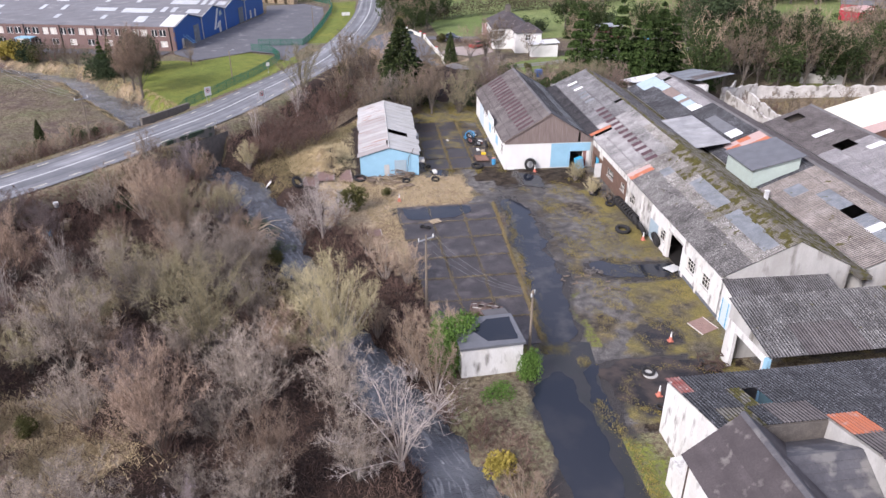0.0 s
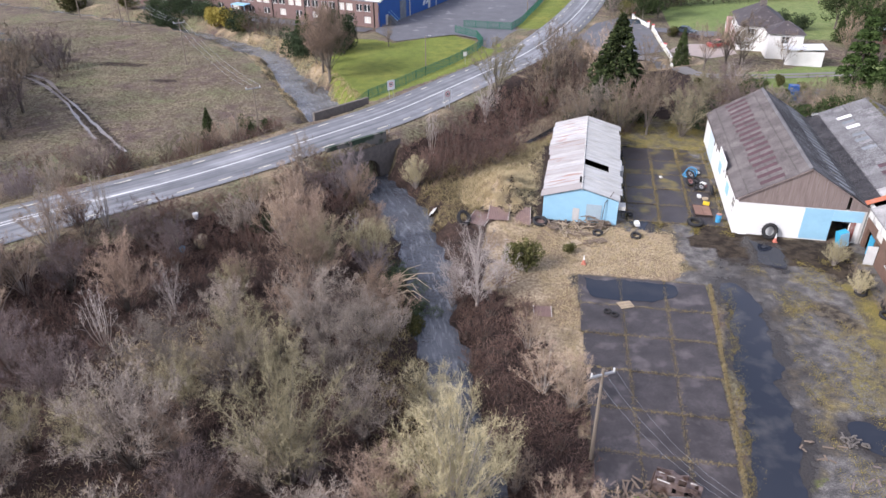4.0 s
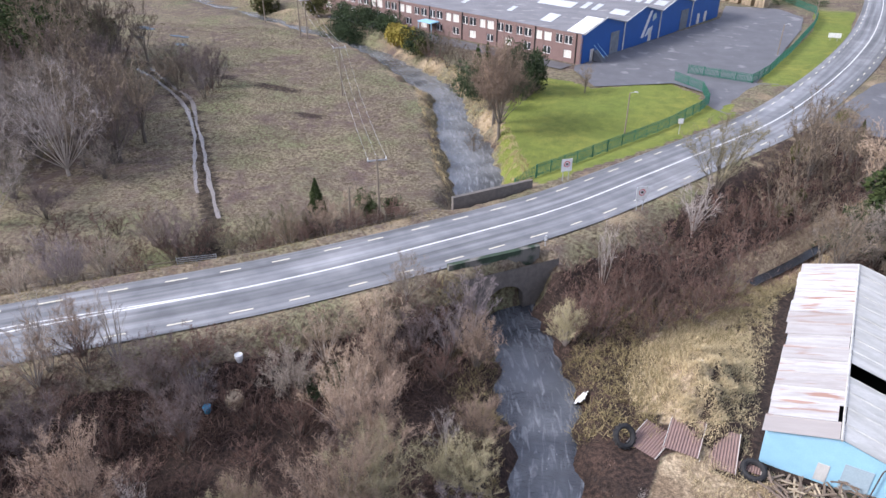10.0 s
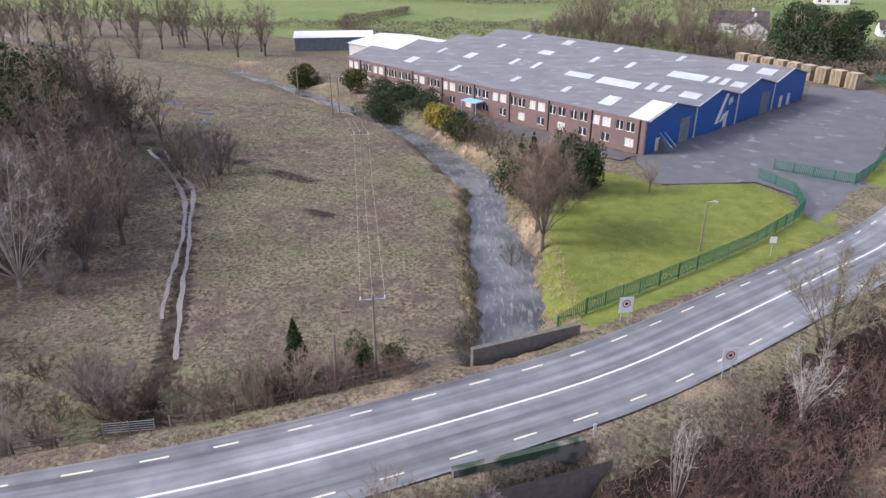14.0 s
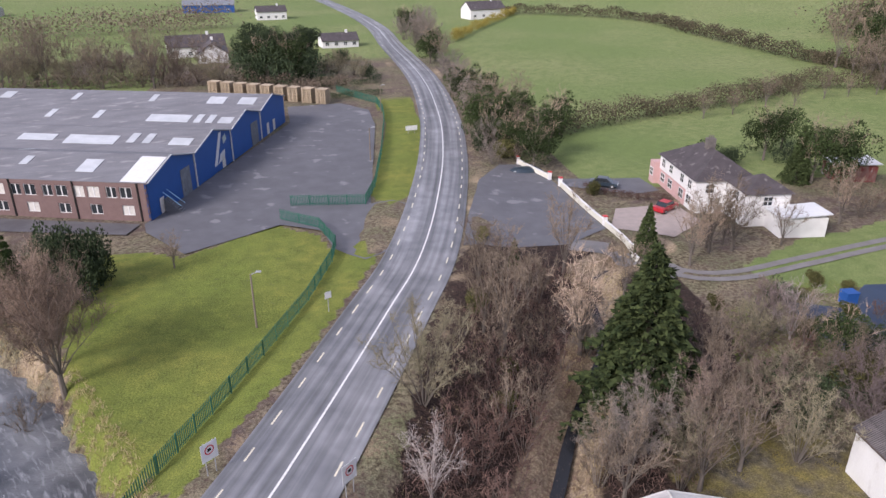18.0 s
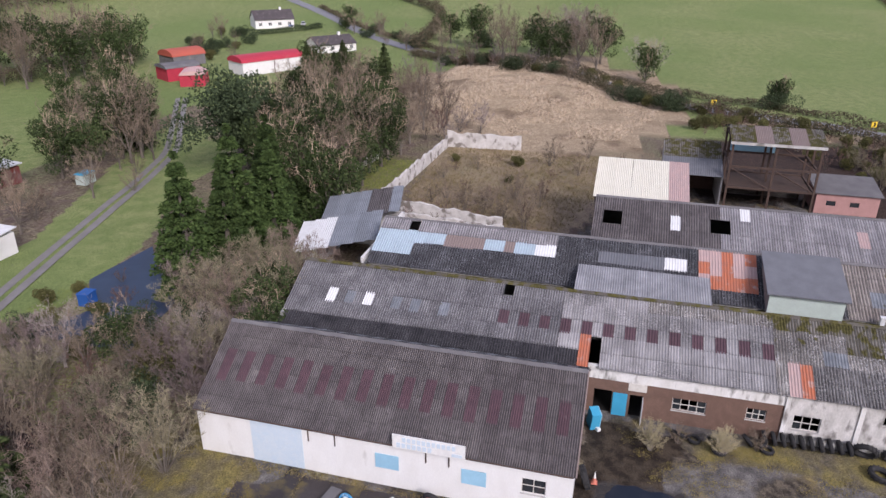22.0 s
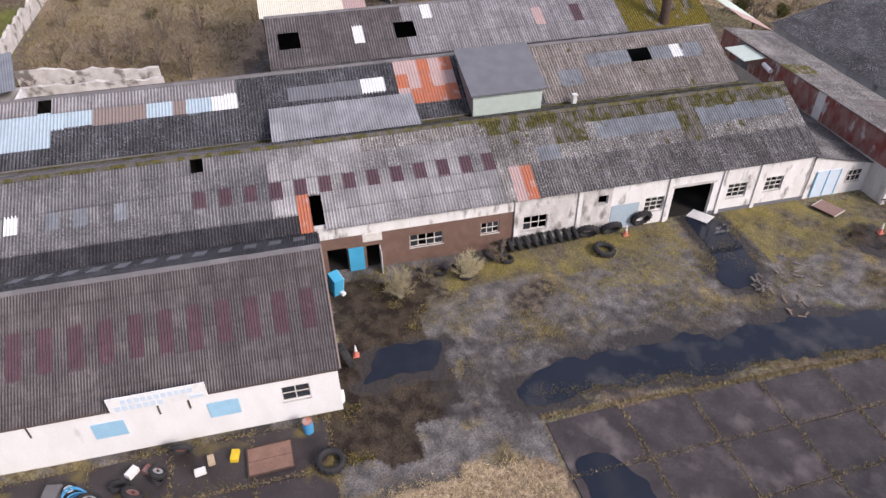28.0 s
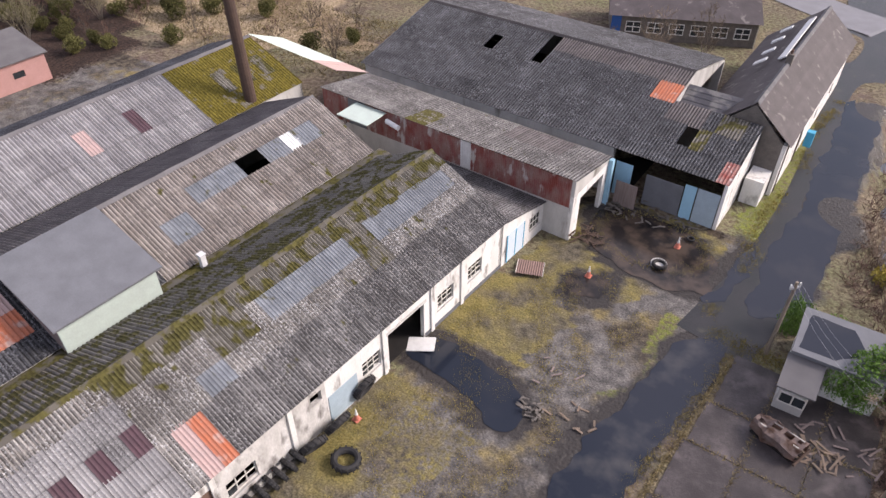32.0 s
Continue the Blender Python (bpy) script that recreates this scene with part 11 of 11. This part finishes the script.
hip_roof(hm, 0, 0, 8.6, 13.4, 4.7, 3.0, "slate")
part("porch", boxes((-0.9, 13.4, 0, 3.6, 15.2, 3.4)), M("house_pink"), hm)
part("chimney", boxes((3.7, 6.2, 7.0, 4.9, 7.2, 8.9)), M("stone_wall"), hm)
for k in range(3):
    part("chimney_pot", tube(bmesh.new(), [(4.0 + 0.3 * k, 6.7, 8.9), (4.0 + 0.3 * k, 6.7, 9.3)], 0.1, 8), M("stone_wall"), hm)
for yy in (1.8, 4.6, 8.8, 11.8):
    house_window(hm, "v", -0.06, yy, 3.1)
    house_window(hm, "v", 0.0, yy, 0.8, 1.5, 1.3)
house_window(hm, "v", -0.9, 14.3, 1.2)
for xx in (2.0, 6.0):
    house_window(hm, "u", -0.06, xx, 3.0)
part("rear_wing", boxes((4.6, -5.5, 0, 10.5, -0.06, 4.6)), M("house_white"), hm)
hip_roof(hm, 4.6, -5.5, 10.5, -0.1, 4.6, 1.9, "slate")
house_window(hm, "u", -5.56, 7.4, 3.0)
house_window(hm, "v", 4.54, -2.8, 3.0)
part("rear_annex", boxes((7.5, -9.5, 0, 13.6, -5.55, 2.6)), M("house_white"), hm)
part("annex_roof", prism(bmesh.new(), [(7.2, 2.62), (13.9, 3.1), (13.9, 3.22), (7.2, 2.75)], -9.8, -5.3, "y"), M("sheet_white"), hm)
gw = thing("garden_wall", "low cream garden wall with red capped pillars", "garden wall", kind="structure")
for (x0, y0), (x1, y1) in (((16.5, 180.5), (19.1, 171)), ((19.8, 167.8), (20.6, 151.2)), ((20.6, 151.2), (21, 141))):
    n = 6
    for k in range(n):
        a, c = (x0 + (x1 - x0) * k / n, y0 + (y1 - y0) * k / n), (x0 + (x1 - x0) * (k + 1) / n, y0 + (y1 - y0) * (k + 1) / n)
        z = gz(*a)
        part("wall_section", parapet(a, c, z, 0.8, 0.2, z - 0.3), M("sheet_cream"), gw)
        part("coping", parapet(a, c, z + 0.8, 0.06, 0.28), M("house_white"), gw)
for x, y in ((19.1, 171), (19.8, 167.8), (20.6, 151.2), (16.5, 180.5)):
    z = gz(x, y)
    part("pillar", boxes((x - 0.25, y - 0.25, z - 0.2, x + 0.25, y + 0.25, z + 1.3)), M("house_white"), gw)
    part("pillar_cap", boxes((x - 0.3, y - 0.3, z + 1.3, x + 0.3, y + 0.3, z + 1.42)), M("sign_red"), gw)
rs = thing("red_outbuilding", "small red outbuilding with a white flat roof", "outbuilding", Matrix.Translation((63, 163.5, gz(63, 163))) @ Matrix.Rotation(radians(-15), 4, "Z"))
part("wall", boxes((0, 0, 0, 6.5, 4.5, 2.6)), M("sheet_red"), rs)
part("roof", prism(bmesh.new(), [(-0.3, 2.62), (6.8, 3.0), (6.8, 3.12), (-0.3, 2.74)], -0.5, 4.8, "y"), M("sheet_white"), rs)
house_window(rs, "v", 0, 2.4, 1.0)
ts_ = thing("garden_tank", "pale turquoise garden tank", "tank", Matrix.Translation((70, 151.5, gz(70, 151))))
part("tank", boxes((0, 0, 0, 2.4, 1.6, 1.6)), M("sheet_mint"), ts_)
part("lid", boxes((-0.1, -0.1, 1.6, 2.5, 1.7, 1.7)), M("paint_cyan"), ts_)


def bungalow(x, y, turn, w, d, label, roof="slate", wall="house_white", h=2.6, rise=2.2, name="bungalow"):
    t = thing(name, label, "house", Matrix.Translation((x, y, gz(x, y))) @ Matrix.Rotation(turn, 4, "Z"), group="far houses")
    part("wall", boxes((-w / 2, -d / 2, -1.5, w / 2, d / 2, h)), M(wall), t)
    for s in (-1, 1):
        part("gable", prism(bmesh.new(), [(-d / 2, h), (d / 2, h), (0, h + rise - 0.1)], s * (w / 2 - 0.15) - 0.15, s * (w / 2 - 0.15) + 0.15, "x"), M(wall), t)
    for s in (-1, 1):
        bm = prism(bmesh.new(), [(s * (d / 2 + 0.4), h - 0.25), (0, h + rise), (0, h + rise + 0.15), (s * (d / 2 + 0.4), h - 0.1)], -w / 2 - 0.3, w / 2 + 0.3, "x")
        part("roof", bm, M(roof), t)
    for k in range(4):
        house_window(t, "u", -d / 2, -w / 2 + w * (k + 0.5) / 4, 0.9, 1.3, 1.1)
    part("chimney", boxes((w * 0.2, -0.4, h + rise - 0.3, w * 0.2 + 0.8, 0.4, h + rise + 1.0)), M("house_white"), t)


bungalow(-57, 318, 0.25, 18, 10, "white two-gabled house with grey slate roof", h=3.6, rise=3)
bungalow(-10, 333, 0.2, 13, 8, "white bungalow with a grey roof by the road")
bungalow(-40, 436, 0.2, 14, 9, "white house among far trees", h=4)
bungalow(-75, 480, 0.1, 26, 14, "far blue shed beyond the fields", "sheet_clear", "factory_blue", 4, 2)
bungalow(250, 205, -0.9, 15, 9, "white bungalow with a slate roof on the hill", h=3.2, rise=3)
bungalow(208, 165, -0.7, 14, 9, "grey roofed bungalow on the hill", h=2.6)
bungalow(318, 255, -0.9, 15, 9, "white far house on the hill", h=3.2)
bungalow(400, -14, 1.3, 26, 10, "white far farmhouse beside the road", h=3.2, rise=2.6)
bungalow(62, 420, 0.3, 19, 10, "white house behind a clipped hedge", h=4.4, rise=3.2)
bungalow(-50, 306, 1.7, 13, 9, "white gabled house beside another on the lane", h=3.0, rise=3)
bungalow(-185, 470, 0.1, 20, 10, "far pale shed beyond the fields", "sheet_white", "render_grey", 3, 1.5)


def barn(x, y, turn, w, d, h, wall, roof, label, arch=1.6):
    t = thing("barn", label, "barn", Matrix.Translation((x, y, gz(x, y))) @ Matrix.Rotation(turn, 4, "Z"), group="far barns")
    part("wall", boxes((-w / 2, -d / 2, -0.5, w / 2, d / 2, h)), M(wall), t)
    pts = [(d / 2 * 1.04 * math.cos(math.pi * k / 10), h + arch * math.sin(math.pi * k / 10)) for k in range(11)]
    part("roof", prism(bmesh.new(), pts, -w / 2 - 0.3, w / 2 + 0.3, "x"), M(roof), t)
    part("door", boxes((-0.1, -d / 2 - 0.06, 0, 0.15, -d / 2 - 0.01, h)), M("timber_grey"), t)
    part("door", boxes((1.5, -d / 2 - 0.07, 0, 4.2, -d / 2 - 0.015, h - 0.4)), M(wall), t)


mat("barn_red", (0.40, 0.09, 0.06), 0.7, (0.34, 0.1, 0.07), 0.6, 0.6)
mat("roof_red", (0.42, 0.035, 0.06), 0.6, (0.34, 0.03, 0.05), 0.6, 0.6)
barn(73.6, -2.8, 0.83 + math.pi, 15.5, 6.0, 2.7, "sheet_blue", "barn_red", "pale blue barn with a curved red roof")
barn(169, 169, -0.6, 19, 8, 3.4, "house_white", "roof_red", "long white farm shed with a bright red roof", 1.6)
barn(152, 186, -0.6, 9, 7, 3.2, "roof_red", "sheet_pale", "small red farm shed with a grey roof", 1.0)
barn(172, 197, -0.5, 10, 8, 2.8, "sheet_pale", "barn_red", "round-roofed red hay barn", 1.8)
barn(146, 178, 0.4, 7, 6, 2.8, "roof_red", "house_pink", "small red farm shed with a pinkish roof", 1.0)
barn(95, -31, 0.45, 18, 10, 3.8, "stone_wall", "sheet_dark", "old stone barn with a dark roof", 2.4)
ob_ = thing("office_block", "low office with a row of windows and blue trim", "office", Matrix.Translation((36, -11.6, 0)) @ Matrix.Rotation(radians(25), 4, "Z"))
part("wall", boxes((-8, -4, -0.2, 8, 4, 2.9)), M("stone_wall"), ob_)
part("roof", prism(bmesh.new(), [(-4.5, 2.92), (4.5, 2.92), (0, 4.6)], -8.4, 8.4, "x"), M("slate"), ob_)
for k in range(6):
    house_window(ob_, "u", 4.06, -6.5 + 2.4 * k, 1.0, 1.6, 1.2, 1)
part("end_panel", boxes((-8.1, -4.1, 0, -8.02, 4.1, 2.9)), M("sheet_cream"), ob_)
part("door_trim", boxes((6.9, 4.0, 0, 8.0, 4.1, 3.0)), M("factory_blue"), ob_)

# pallet stacks by the factory
for k in range(9):
    f = k / 8
    x, y = -42 + 26 * f, 249 - 14 * f
    t = thing("pallet_stack", "tall stack of pale wooden pallets", "pallets", Matrix.Translation((x, y, 1.1)) @ Matrix.Rotation(radians(-28), 4, "Z"), group="pallet stacks")
    for j in range(9):
        part("pallet", boxes((-1.3, -1.2, 0.38 * j, 1.3, 1.2, 0.38 * j + 0.06), (-1.3, -1.2, 0.38 * j + 0.22, 1.3, 1.2, 0.38 * j + 0.30), (-1.2, -1.1, 0.38 * j + 0.06, -0.9, 1.1, 0.38 * j + 0.22), (0.9, -1.1, 0.38 * j + 0.06, 1.2, 1.1, 0.38 * j + 0.22), (-0.15, -1.1, 0.38 * j + 0.06, 0.15, 1.1, 0.38 * j + 0.22)), M("wood_pale"), t)
